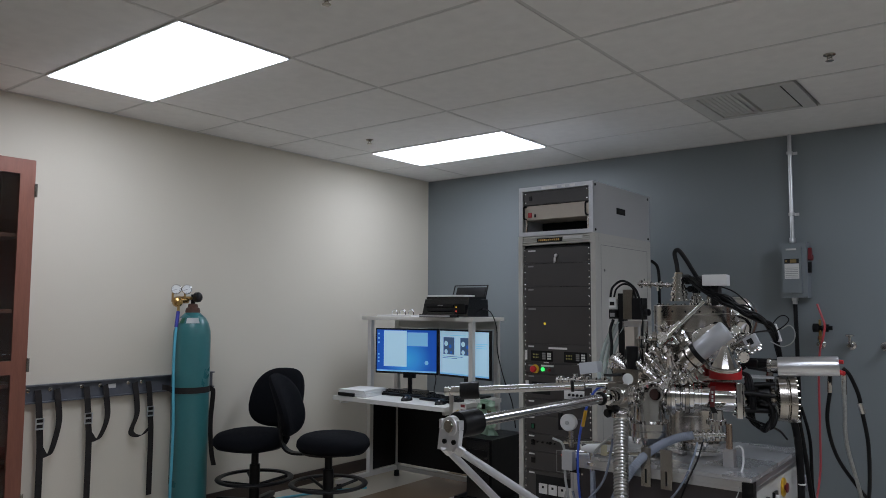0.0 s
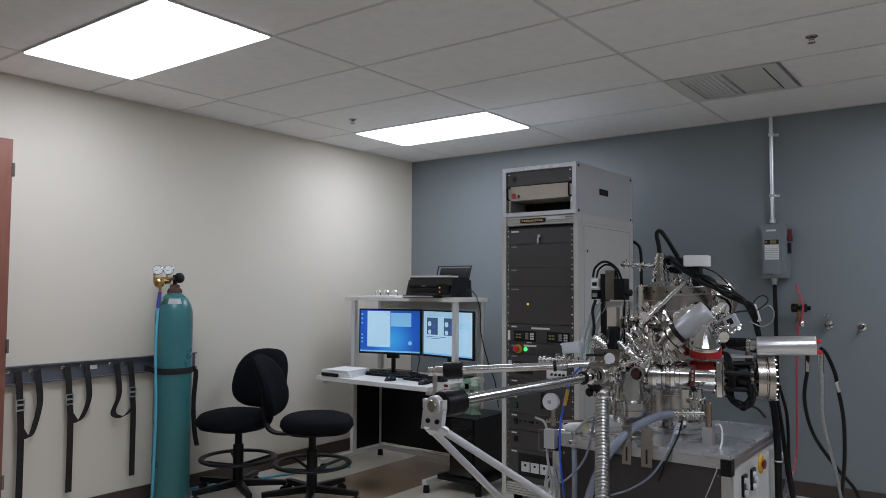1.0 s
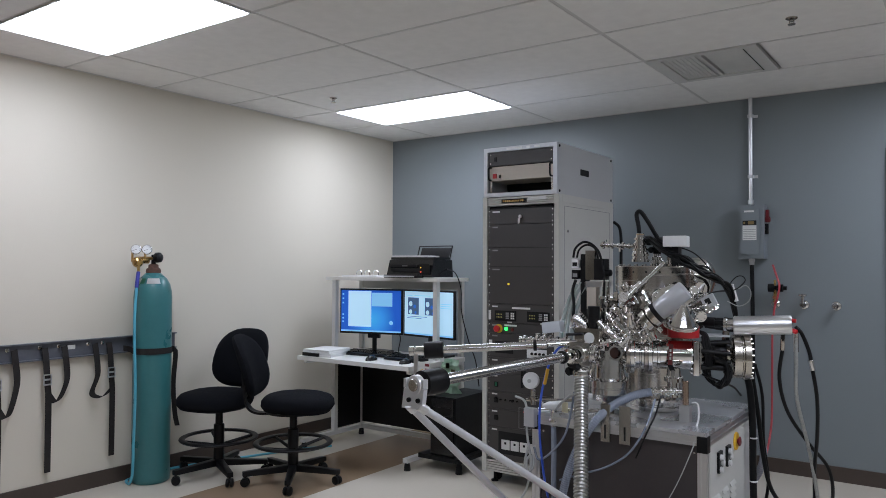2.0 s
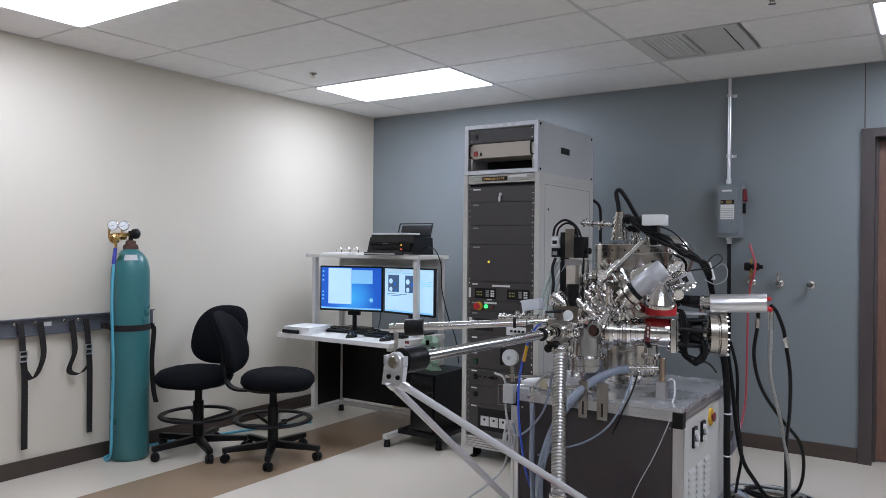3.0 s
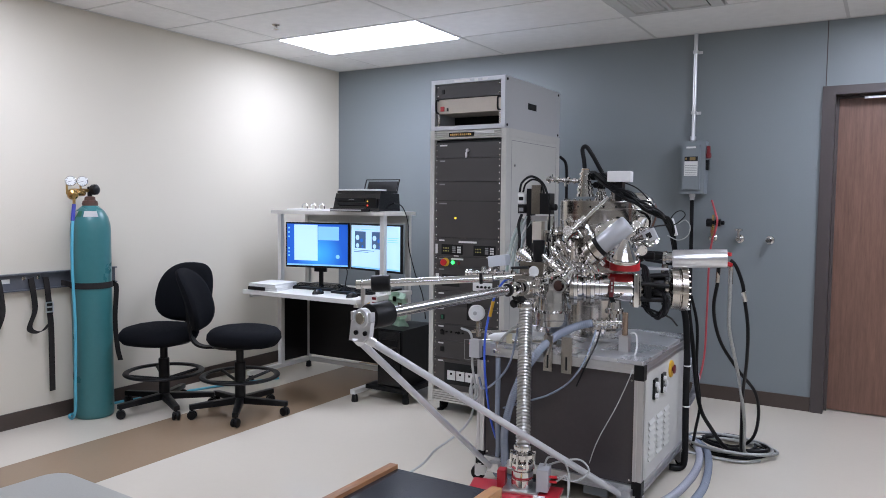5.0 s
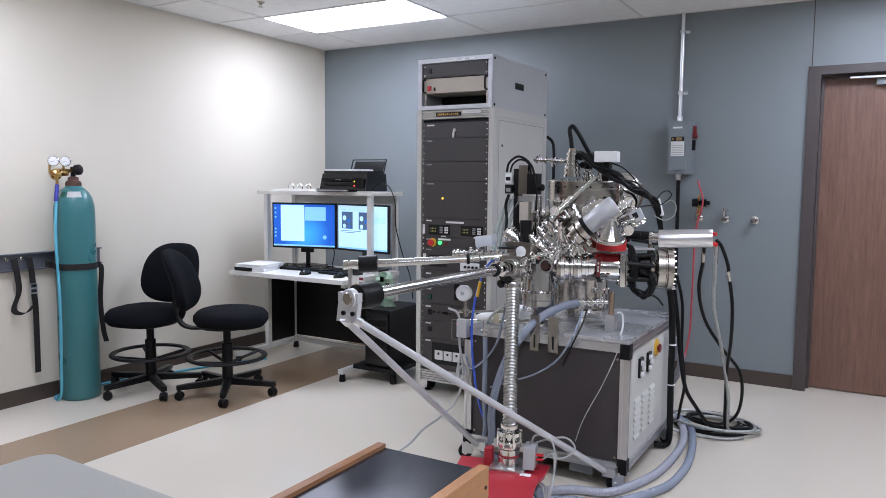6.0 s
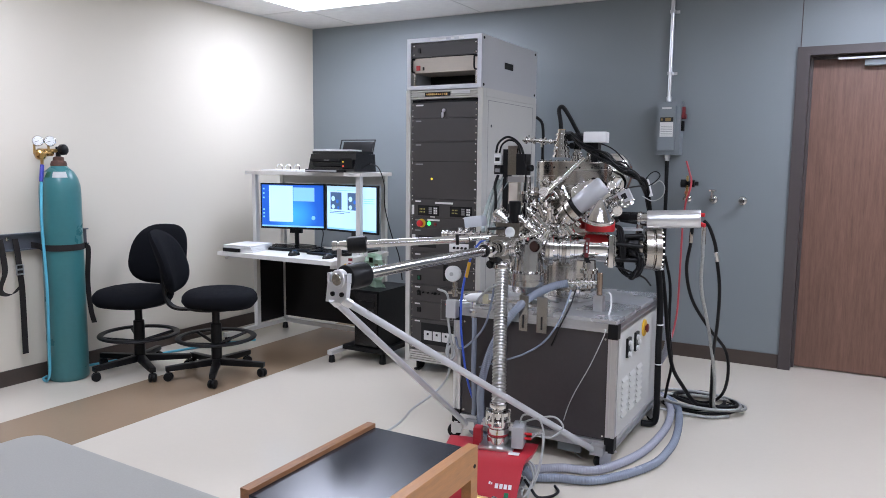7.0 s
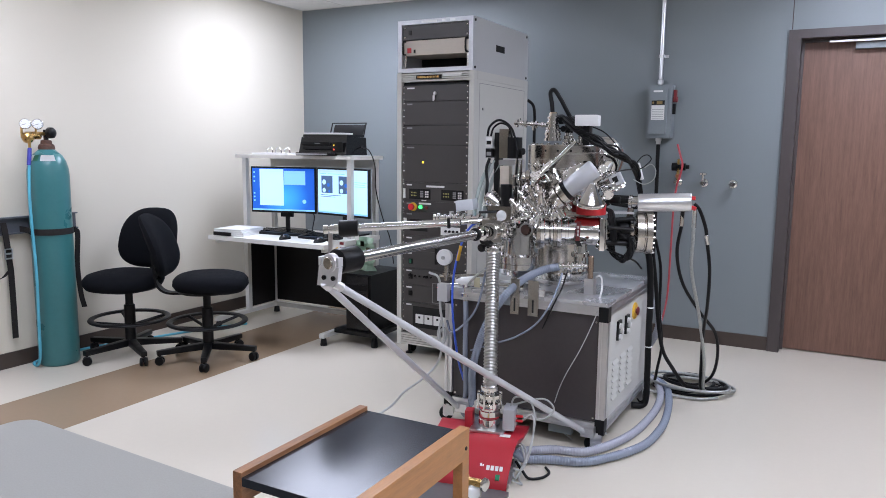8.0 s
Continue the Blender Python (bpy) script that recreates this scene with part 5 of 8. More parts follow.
for x in (CX0 + 0.055, CX1 - 0.055):
    for z in (0.155, 0.60):
        part("screw", one(lathe, (x, CY0 + 0.012, z), (0, -1, 0), [(0.006, 0), (0.005, 0.003)], 8), M_STEEL, fp)
part("rear_panel", boxes((CX0 + PW, CX1 - PW, CY1 - 0.018, CY1 - 0.012, 0.137, CT - 0.06)), M_CART_PANEL, cart)
part("left_panel", boxes((CX0 + 0.012, CX0 + 0.018, CY0 + PW, CY1 - PW, 0.137, CT - 0.06)), M_CART_PANEL, cart)
sp = part("side_panel", boxes((CX1 - 0.018, CX1 - 0.008, CY0 + PW + 0.002, CY1 - PW - 0.002, 0.137, CT - 0.06)), M_CART_WHITE, cart, "light grey side panel", bevel=0.002)
for c in range(3):
    for r in range(7):
        y, z = -2.145 + c * 0.130, 0.212 + r * 0.028
        bm = bmesh.new()
        vs = box(bm, CX1 - 0.009, CX1 + 0.002, y, y + 0.085, z, z + 0.015)
        for v in vs:
            if v.co.x > CX1 and v.co.z > z + 0.01:
                v.co.x -= 0.009
        part("louvre", bm, M_CART_WHITE, sp)
for y in (-2.065, -1.925):
    o = part("socket", boxes((CX1 - 0.008, CX1 + 0.003, y - 0.028, y + 0.028, 0.485, 0.575)), M_BLACK, sp, "black and white power socket", bevel=0.003)
    for z in (0.500, 0.526, 0.552):
        part("plug", one(lathe, (CX1 + 0.003, y + (0.012 if z == 0.526 else -0.010), z), (1, 0, 0), [(0.013, 0), (0.013, 0.010), (0.009, 0.013)], 10), M_WHITE, o)
sb = part("stop_collar", one(lathe, (CX1 - 0.008, -1.775, 0.566), (1, 0, 0), [(0.042, 0), (0.042, 0.005), (0.039, 0.008)], 28), M_YELLOW, sp, "yellow emergency-stop plate")
part("stop_button", one(lathe, (CX1 + 0.004, -1.775, 0.566), (1, 0, 0), [(0.012, -0.003), (0.012, 0.002), (0.022, 0.004), (0.022, 0.009), (0.016, 0.012)], 20), M_DARKRED, sb, "red emergency-stop button")


def castor(x, y, turn, parent):
    m = Matrix.Translation((x, y, 0)) @ Matrix.Rotation(radians(turn), 4, "Z")
    bm = bmesh.new()
    box(bm, -0.03, 0.03, -0.03, 0.03, 0.086, 0.092, m)
    box(bm, -0.008, 0.045, -0.021, -0.018, 0.03, 0.088, m)
    box(bm, -0.008, 0.045, 0.018, 0.021, 0.03, 0.088, m)
    f = part("castor", bm, M_ALU, parent, "zinc castor fork")
    c = m @ Vector((0.03, 0, 0.036))
    a = (m.to_3x3() @ Vector((0, 1, 0)))
    part("wheel", one(lathe, c - a * 0.015, a, [(0.026, 0), (0.033, 0.002), (0.036, 0.008), (0.036, 0.022), (0.033, 0.028), (0.026, 0.03)], 24), M_RUBBER, f, "black rubber wheel")
    part("hub", one(lathe, c - a * 0.022, a, [(0.012, 0), (0.014, 0.002), (0.014, 0.042), (0.012, 0.044)], 14), M_ALU, f)


castor(CX0 + 0.03, CY0 + 0.03, 200, cart)
castor(CX1 - 0.03, CY0 + 0.03, 215, cart)
castor(CX0 + 0.03, CY1 - 0.03, 60, cart)
castor(CX1 - 0.03, CY1 - 0.05, 330, cart)
part("data_plate", boxes((3.27, 3.38, CY0 + 0.02, CY0 + 0.05, 0.05, 0.094)), M_BOX_GREY, cart, "small grey box under the frame")

# main chamber on the cart
cham = thing("vacuum_chamber", (3.12, -1.72, CTM), "polished stainless-steel vacuum chamber with many flanged ports on the cart", "vacuum chamber")
Y = Vector((0, 1, 0))


def v(p):
    return Vector(p)


def flange(at, axis, r, th, count=12, name="flange", material=M_STEEL, parent=None, label="", neck=0.0):
    """A bolted round vacuum flange, grooved in the middle, with bolt heads on its face."""
    bm = bmesh.new()
    g = min(0.003, r * 0.05)
    lathe(bm, at, axis, [(r * 0.3, 0), (r - 0.002, 0), (r, 0.002), (r, th * 0.46), (r - g, th * 0.48), (r - g, th * 0.52), (r, th * 0.54), (r, th - 0.002), (r - 0.002, th), (r * 0.58, th), (r * 0.54, th - 0.002), (r * 0.54, th * 0.2), (0, th * 0.2)], 36)
    bolts(bm, v(at) + v(axis).normalized() * th, axis, r * 0.83, count, max(0.0030, r * 0.045), max(0.004, r * 0.05))
    return part(name, bm, material, parent or cham, label)


def port(p, q, r, fr, th=0.02, count=8, parent=None, material=M_STEEL):
    """A tube from p to q that ends in a bolted flange."""
    ob = part("port_tube", one(rod, p, q, r, 24), material, parent or cham)
    a = (v(q) - v(p)).normalized()
    flange(v(q) - a * th * 0.3, a, fr, th, count, "port_flange", M_STEEL, parent or cham)
    return ob


AX, AY = 3.108, -1.70
part("base_flange", one(lathe, (AX + 0.01, AY, CTM), (0, 0, 1), [(0.12, 0), (0.14, 0.002), (0.142, 0.02), (0.135, 0.024), (0.135, 0.03), (0.142, 0.034), (0.142, 0.055), (0.12, 0.06)], 48), M_STEEL, cham, "bolted base flange")
part("lower_column", one(lathe, (AX, AY, CTM + 0.055), (0, 0, 1), [(0.122, 0), (0.122, 0.15), (0.135, 0.18), (0.15, 0.23), (0.165, 0.31)], 48), M_STEEL_DRUM, cham)
part("drum", one(lathe, (AX, AY, 1.02), (0, 0, 1), [(0.14, -0.06), (0.184, 0.0), (0.184, 0.225), (0.186, 0.2265), (0.186, 0.3405), (0.183, 0.344), (0.06, 0.344)], 72), M_STEEL_DRUM, cham, "upright brushed-steel drum")
tagged(part("drum_bolts", one(bolts, (AX, AY, 1.363), (0, 0, 1), 0.165, 24, 0.006, 0.008), M_STEEL, cham), kind="stuff")
for k in range(10):
    t = radians(200 + k * 20)
    part("tapped_hole", one(lathe, (AX + 0.1858 * math.cos(t), AY + 0.1858 * math.sin(t), 1.335), (math.cos(t), math.sin(t), 0), [(0.005, 0), (0.005, 0.0015)], 8), M_DARK, cham)

# feedthroughs on the drum's top
bm = bmesh.new()
ft = v((3.073, -1.780, 1.383))
prof, z = [], 0.0
for r, h in ((0.037, 0.018), (0.031, 0.010), (0.035, 0.014), (0.028, 0.012), (0.032, 0.014), (0.025, 0.012), (0.029, 0.014), (0.022, 0.012), (0.026, 0.012), (0.018, 0.02)):
    r *= 1.22
    prof += [(r, z), (r, z + h * 0.7), (r * 0.86, z + h * 0.75), (r * 0.86, z + h)]
    z += h
lathe(bm, ft, (0, 0, 1), prof, 24)
tower = part("feedthrough", bm, M_STEEL, cham, "stepped steel feedthrough stack")
part("insulator", one(lathe, ft + v((0, 0, z - 0.014)), (0, 0, 1), [(0.02, 0), (0.02, 0.01), (0.014, 0.014)], 16), M_BRASS, tower, "yellow insulator ring")
bolts_bm = bmesh.new()
bolts(bolts_bm, ft + v((0, 0, 0.016)), (0, 0, 1), 0.034, 8, 0.005, 0.03)
part("studs", bolts_bm, M_STEEL, tower)
for px_, w in (((3.140, -1.740, 1.383), 0.022), ((3.124, -1.660, 1.402), 0.020), ((3.210, -1.720, 1.384), 0.021), ((3.221, -1.640, 1.385), 0.016)):
    c = v(px_)
    c.z = 1.362
    bm = bmesh.new()
    lathe(bm, c, (0, 0, 1), [(w * 1.3, 0), (w * 1.3, 0.012), (w * 0.7, 0.014), (w * 0.7, 0.03), (w, 0.032), (w, 0.046), (w * 0.6, 0.05), (w * 0.6, 0.062)], 16)
    bolts(bm, c + v((0, 0, 0.012)), (0, 0, 1), w * 1.1, 6, 0.003, 0.016)
    part("top_port", bm, M_STEEL, cham)
    part("connector", one(rod, c + v((0, 0, 0.06)), c + v((0, 0, 0.10)), w * 0.75, 12), M_BLACK, cham, "black connector")
wb = v((3.275, -1.840, 1.452))
bm = bmesh.new()
box(bm, -0.056, 0.056, -0.045, 0.045, 0, 0.050, Matrix.Translation(wb) @ Matrix.Rotation(radians(8), 4, "Z"))
part("control_box", bm, M_WHITE, cham, "white plastic connector box", bevel=0.004)
bm = bmesh.new()
box(bm, -0.016, 0.016, -0.02, 0.03, -0.09, 0, Matrix.Translation(wb))
part("box_mount", bm, M_BLACK, cham)
bm = bmesh.new()
cc = v((3.112, -1.740, 1.485))
for dx, dz, w in ((-0.03, 0.01, 0.02), (0.0, -0.005, 0.026), (0.035, 0.0, 0.022), (0.01, -0.045, 0.022), (0.045, -0.04, 0.02)):
    rod(bm, cc + v((dx, -0.03, dz)), cc + v((dx + 0.01, 0.04, dz + 0.005)), w * 0.7, 10)
part("connector_cluster", bm, M_BLACK, cham, "cluster of black cable connectors")
bm = bmesh.new()
a, b = v((2.858, -1.780, 1.469)), v((3.037, -1.780, 1.459))
rod(bm, a, b, 0.009, 12)
for k in (0.05, 0.2, 0.33, 0.52, 0.66, 0.83):
    p = a.lerp(b, k)
    lathe(bm, p, b - a, [(0.012, 0), (0.017 + 0.004 * math.sin(k * 20), 0.003), (0.017 + 0.004 * math.sin(k * 20), 0.012), (0.012, 0.015)], 12)
rod(bm, b, b + v((0.06, 0.02, -0.01)), 0.008, 10)
rod(bm, a.lerp(b, 0.6), a.lerp(b, 0.6) + v((0, 0, -0.03)), 0.007, 8)
part("leak_valve", bm, M_STEEL, cham, "row of small steel fittings")

# slanted pump arm and viewport on the front
part("slanted_bar", one(rod, (3.238, -1.900, 1.381), (3.130, -1.930, 1.275), 0.0095, 14), M_STEEL, cham, "bright slanted steel bar")
bm = bmesh.new()
p = v((3.108, -1.940, 1.258))
lathe(bm, p, (-0.6, -0.35, -0.7), [(0.012, -0.04), (0.016, -0.03), (0.016, 0), (0.026, 0.002), (0.026, 0.014), (0.02, 0.016), (0.02, 0.035), (0.032, 0.038), (0.032, 0.056), (0.02, 0.058), (0.022, 0.10)], 18)
bolts(bm, p + v((-0.6, -0.35, -0.7)).normalized() * 0.038, (0.6, 0.35, 0.7), 0.028, 6, 0.004, 0.006)
part("angle_valve", bm, M_STEEL, cham, "small steel angle valve")
bm = bmesh.new()
p = v((3.055, -1.950, 1.211))
for d, r, h in (((-1, -0.3, 0.1), 0.028, 0.05), ((0.3, -1, 0.2), 0.024, 0.05), ((0.2, -0.2, -1), 0.02, 0.07), ((0.5, -0.4, 0.8), 0.018, 0.05)):
    lathe(bm, p, d, [(r * 0.6, 0), (r * 0.6, h * 0.6), (r, h * 0.65), (r, h), (r * 0.4, h)], 16)
    bolts(bm, p + v(d).normalized() * h, d, r * 0.8, 6, 0.003, 0.004)
part("tee_fitting", bm, M_STEEL_DULL, cham)

big = v((3.266, -1.860, 1.200))
ax_big = v((0.30, -0.74, 0.60)).normalized()
part("angled_port", one(rod, big - ax_big * 0.16, big, 0.085, 36), M_STEEL_BRUSH, cham)
flange(big - ax_big * 0.01, ax_big, 0.102, 0.026, 20, "large_flange", M_STEEL, cham, "large bolted flange facing up")
al = v((3.222, -1.980, 1.150))
al2 = v((3.385, -1.960, 1.283))
d_al = (al2 - al).normalized()
ad = part("drive_adapter", one(lathe, al - d_al * 0.085, d_al, [(0.030, 0), (0.036, 0.004), (0.036, 0.02), (0.056, 0.022), (0.058, 0.05), (0.044, 0.054), (0.044, 0.06), (0.06, 0.064), (0.06, 0.085)], 32), M_STEEL_DULL, cham)
part("drive_ring", one(lathe, al, d_al, [(0.049, 0), (0.049, 0.018)], 32), M_BLACK, cham, "black ring")
part("drive_body", one(lathe, al + d_al * 0.018, d_al, [(0.044, 0), (0.045, 0.002), (0.045, 0.150), (0.041, 0.156), (0.028, 0.158)], 40), M_ALU_PAINT, cham, "smooth silver-grey drive cylinder")
part("label_bars", one(box, -0.018, 0.018, -0.0520, -0.0505, 0.06, 0.075, Matrix.Translation(al) @ d_al.to_track_quat("Z", "X").to_matrix().to_4x4()), M_LABEL_GREY, cham)
part("fluted_cone", one(lathe, (3.378, -2.060, 1.196), (-0.12, 0.22, -0.96), [(0.010, 0), (0.014, 0.004), (0.058, 0.085), (0.058, 0.090)], 13), M_STEEL, cham, "faceted steel cone", smooth=0)
flange(v((3.378, -2.060, 1.196)) + v((-0.12, 0.22, -0.96)).normalized() * 0.088, (-0.12, 0.22, -0.96), 0.070, 0.014, 14, "cone_flange", M_STEEL, cham)
part("dome", one(lathe, (3.256, -1.460, 1.304), (0.35, -0.1, 0.9), [(0.105, -0.10), (0.105, 0.0), (0.099, 0.037), (0.082, 0.070), (0.052, 0.095), (0.019, 0.107), (0, 0.108)], 36), M_STEEL, cham, "mirror-bright steel dome", smooth=70)
for q, d, r, h in (((3.388, -1.880, 1.206), (0.8, -0.4, 0.4), 0.02, 0.06), ((3.416, -1.900, 1.176), (0.7, -0.5, 0.1), 0.026, 0.05), ((3.381, -1.900, 1.238), (0.2, -0.9, 0.5), 0.022, 0.04), ((3.431, -1.880, 1.197), (0.9, -0.2, -0.2), 0.018, 0.05), ((3.406, -1.920, 1.150), (0.5, -0.8, -0.2), 0.024, 0.04)):
    bm = bmesh.new()
    lathe(bm, q, d, [(r * 0.6, -0.05), (r * 0.6, h * 0.5), (r, h * 0.55), (r, h), (r * 0.4, h)], 16)
    bolts(bm, v(q) + v(d).normalized() * h, d, r * 0.78, 6, 0.003, 0.004)
    part("small_port", bm, M_STEEL, cham, "small steel port")
gb = v((3.452, -1.920, 1.209))
bm = bmesh.new()
box(bm, -0.03, 0.03, -0.012, 0.012, -0.026, 0.026, Matrix.Translation(gb) @ Matrix.Rotation(radians(-28), 4, "Y"))
gbx = part("gauge_box", bm, M_ALU_PAINT, cham, "small silver gauge box", bevel=0.003)
bm = bmesh.new()
box(bm, -0.015, 0.01, -0.014, -0.012, -0.012, 0.014, Matrix.Translation(gb) @ Matrix.Rotation(radians(-28), 4, "Y"))
part("display", bm, M_DARK, gbx)
part("mount_arm", one(rod, (3.331, -1.850, 1.171), gb, 0.009, 10), M_STEEL_DULL, cham)

# horizontal tube to the right with the red cap, gate valve and end flange
h0, h1 = v((2.955, -1.960, 0.955)), v((3.337, -1.800, 0.955))
HX = (h1 - h0).normalized()
L = (h1 - h0).length
part("cross_tube", one(lathe, h0, HX, [(0.03, 0), (0.056, 0.003), (0.056, L * 0.22), (0.074, L * 0.26), (0.074, L * 0.40), (0.067, L * 0.41), (0.067, L * 0.99)], 40), M_STEEL, cham, "polished horizontal tube")
for k, r, n_ in ((0.10, 0.080, 12), (0.30, 0.092, 16), (0.50, 0.086, 14)):
    flange(h0 + HX * L * k, HX, r, 0.020, n_, "tube_flange", M_STEEL, cham, "bolted steel flange")
    flange(h0 + HX * (L * k - 0.002), -HX, r, 0.018, n_, "tube_flange", M_STEEL_DULL, cham)
for k, r in ((0.42, 0.080), (0.60, 0.071), (0.72, 0.071)):
    part("tube_collar", one(lathe, h0 + HX * L * k, HX, [(r - 0.003, 0), (r, 0.002), (r, 0.012), (r - 0.003, 0.014)], 36), M_STEEL, cham)
op = v((3.057, -2.100, 0.972))
part("open_port", one(lathe, op + Y * 0.10, (0.12, -1, 0), [(0.026, 0), (0.026, 0.08), (0.034, 0.084), (0.034, 0.10), (0.026, 0.10), (0.024, 0.04), (0, 0.04)], 28), M_STEEL, cham, "open round port")
# dark brown disc stands for the shade down the open port
part("port_window", one(lathe, op + Y * 0.012, (0.12, -1, 0), [(0.0245, 0), (0.0245, 0.002)], 20), mat("dark_port_shade", (0.06, 0.03, 0.025), 0.08, coat=0.5), cham, "dark disc for the shade inside the open port")
cap = v((3.314, -1.860, 1.028))
bm = bmesh.new()
lathe(bm, cap, (0, 0, 1), [(0.071, 0.012), (0.073, 0.016), (0.073, 0.062), (0.070, 0.067), (0.067, 0.067), (0.067, 0.02), (0.055, 0.016)], 40)
part("red_cap", bm, M_RED_BRIGHT, cham, "red plastic protective cap")
part("capped_flange", one(lathe, cap + v((0, 0, 0.02)), (0, 0, 1), [(0.060, 0), (0.065, 0.04), (0.065, 0.067), (0.045, 0.072)], 36), M_STEEL, cham)
bm = bmesh.new()
bolts(bm, cap + v((0, 0, 0.087)), (0, 0, 1), 0.055, 14, 0.006, 0.012)
tagged(part("cap_bolts", bm, M_STEEL, cham), kind="stuff")
tag = part("red_tag", one(ribbon, [(3.283, -1.945, 1.012), (3.283, -1.950, 0.979), (3.280, -1.945, 0.943), (3.276, -1.940, 0.918)], 0.020, (1, 0.2, 0), 0.003), M_DARKRED, cham, "red warning ribbon with pale bars")
for py_ in ((3.284, -1.956, 0.985), (3.284, -1.956, 0.966), (3.283, -1.956, 0.950)):
    q = v(py_)
    part("text_bar", one(box, q.x - 0.004, q.x + 0.004, q.y - 0.001, q.y, q.z - 0.006, q.z + 0.006), M_LABEL, tag)
part("tag_end", one(ribbon, [(3.276, -1.940, 0.918), (3.288, -1.950, 0.903), (3.297, -1.940, 0.884)], 0.024, (1, 0.2, 0), 0.004), M_BLACK, cham)
gv = v((3.345, -1.790, 0.946))
bm = bmesh.new()
mg = Matrix.Translation(gv) @ HX.to_track_quat("Z", "Y").to_matrix().to_4x4()
box(bm, -0.075, 0.075, -0.078, 0.078, -0.012, 0.016, mg)
part("gate_plate", bm, M_STEEL, cham, "square gate-valve plate", bevel=0.006)
bm = bmesh.new()
box(bm, -0.068, 0.068, -0.07, 0.07, 0.018, 0.026, mg)
part("gate_plate", bm, M_STEEL_BRUSH, cham, bevel=0.004)
tagged(part("gate_bolts", one(bolts, gv - HX * 0.012, -HX, 0.072, 12, 0.006, 0.008), M_STEEL, cham), kind="stuff")
e0, e1 = v((3.379, -1.770, 0.957)), v((3.495, -1.720, 0.957))
part("link_tube", one(rod, e0 - HX * 0.03, e1, 0.040, 28), M_STEEL_DULL, cham)
part("motor_ring", one(lathe, e0 + HX * 0.045, HX, [(0.045, 0), (0.066, 0.003), (0.068, 0.01), (0.068, 0.05), (0.060, 0.056), (0.045, 0.058)], 28), M_BLACK, cham, "black motor ring")
part("top_plate", one(box, -0.012, 0.155, -0.055, 0.045, 0.098, 0.106, Matrix.Translation(gv) @ Matrix.Rotation(math.atan2(HX.y, HX.x), 4, "Z")), M_ALU_PAINT, cham, "flat grey cover plate", bevel=0.002)
for a, b, r in (((3.387, -1.830, 1.013), (3.511, -1.780, 1.021), 0.012), ((3.389, -1.840, 0.909), (3.513, -1.790, 0.907), 0.013), ((3.397, -1.860, 0.983), (3.507, -1.820, 0.975), 0.010)):
    part("tie_rod", one(rod, a, b, r, 12), M_BLACK, cham, "black tie rod")
ef = v((3.495, -1.720, 0.954))
part("end_cylinder", one(lathe, ef - HX * 0.01, HX, [(0.09, 0.014), (0.098, 0.017), (0.098, 0.052), (0.092, 0.056), (0.092, 0.060), (0.104, 0.064), (0.104, 0.090), (0.098, 0.092), (0.03, 0.092)], 48), M_STEEL_DRUM, cham, "large round end flange")
tagged(part("end_bolts", one(bolts, ef + HX * 0.082, HX, 0.092, 20, 0.0055, 0.009, 8), M_STEEL_DULL, cham), kind="stuff")
tagged(part("end_bolts", one(bolts, ef - HX * 0.012, -HX, 0.085, 14, 0.009, 0.014, 8), M_BLACK, cham), kind="stuff")

# silver pneumatic cylinder above it
s0, s1 = v((3.515, -1.740, 1.096)), v((3.765, -1.695, 1.107))
part("silver_cylinder", one(lathe, s0, s1 - s0, [(0.036, 0), (0.042, 0.003), (0.042, 0.246), (0.040, 0.251), (0.02, 0.252)], 36), M_ALU, cham, "smooth silver actuator cylinder")
bm = bmesh.new()
for dz in (-0.022, 0.022):
    rod(bm, v((3.387, -1.760, 1.105)) + v((0, 0, dz * 0.7)), s0 + v((0.0, 0, dz)), 0.010, 10)
part("actuator_rods", bm, M_BLACK, cham)
part("actuator_head", one(lathe, (3.381, -1.760, 1.105), (1, 0.05, 0.0), [(0.018, 0), (0.020, 0.004), (0.020, 0.05), (0.013, 0.054), (0.013, 0.09)], 20), M_BLACK, cham, "black actuator head")
part("actuator_clamp", one(lathe, (3.473, -1.750, 1.100), (1, 0.05, 0), [(0.028, 0), (0.033, 0.003), (0.033, 0.016), (0.026, 0.018), (0.026, 0.05)], 28), M_STEEL_BRUSH, cham, "steel clamp")
part("actuator_post", one(rod, (3.482, -1.740, 1.089), (3.471, -1.740, 0.977), 0.016, 12), M_STEEL_DULL, cham)
bm = bmesh.new()
rod(bm, s1 + v((-0.02, 0, -0.02)), s1 + v((0.02, -0.01, -0.03)), 0.010, 10)
rod(bm, s1 + v((-0.02, 0, 0.02)), s1 + v((0.015, 0.0, 0.018)), 0.009, 10)
part("hose_fitting", bm, M_RED_BRIGHT, cham, "red hose fitting")

# little valve and cylinder under the tube, on the cart's top
bm = bmesh.new()
p = v((3.287, -1.920, 0.845))
lathe(bm, p, (0, 0, -1), [(0.03, -0.06), (0.034, -0.02), (0.045, -0.015), (0.045, 0.0), (0.03, 0.004), (0.03, 0.05), (0.04, 0.054), (0.04, 0.068), (0.02, 0.07)], 24)
bolts(bm, p, (0, 0, 1), 0.038, 8, 0.004, 0.02)
part("lower_valve", bm, M_STEEL, cham, "small steel valve")
a, b = v((3.197, -1.980, 0.796)), v((3.333, -1.940, 0.807))
bm = bmesh.new()
rod(bm, a, b, 0.012, 14)
for k in (0.0, 0.12, 0.30, 0.45, 0.60, 0.78):
    lathe(bm, a.lerp(b, k), b - a, [(0.014, 0), (0.021, 0.002), (0.021, 0.010), (0.014, 0.012)], 16)
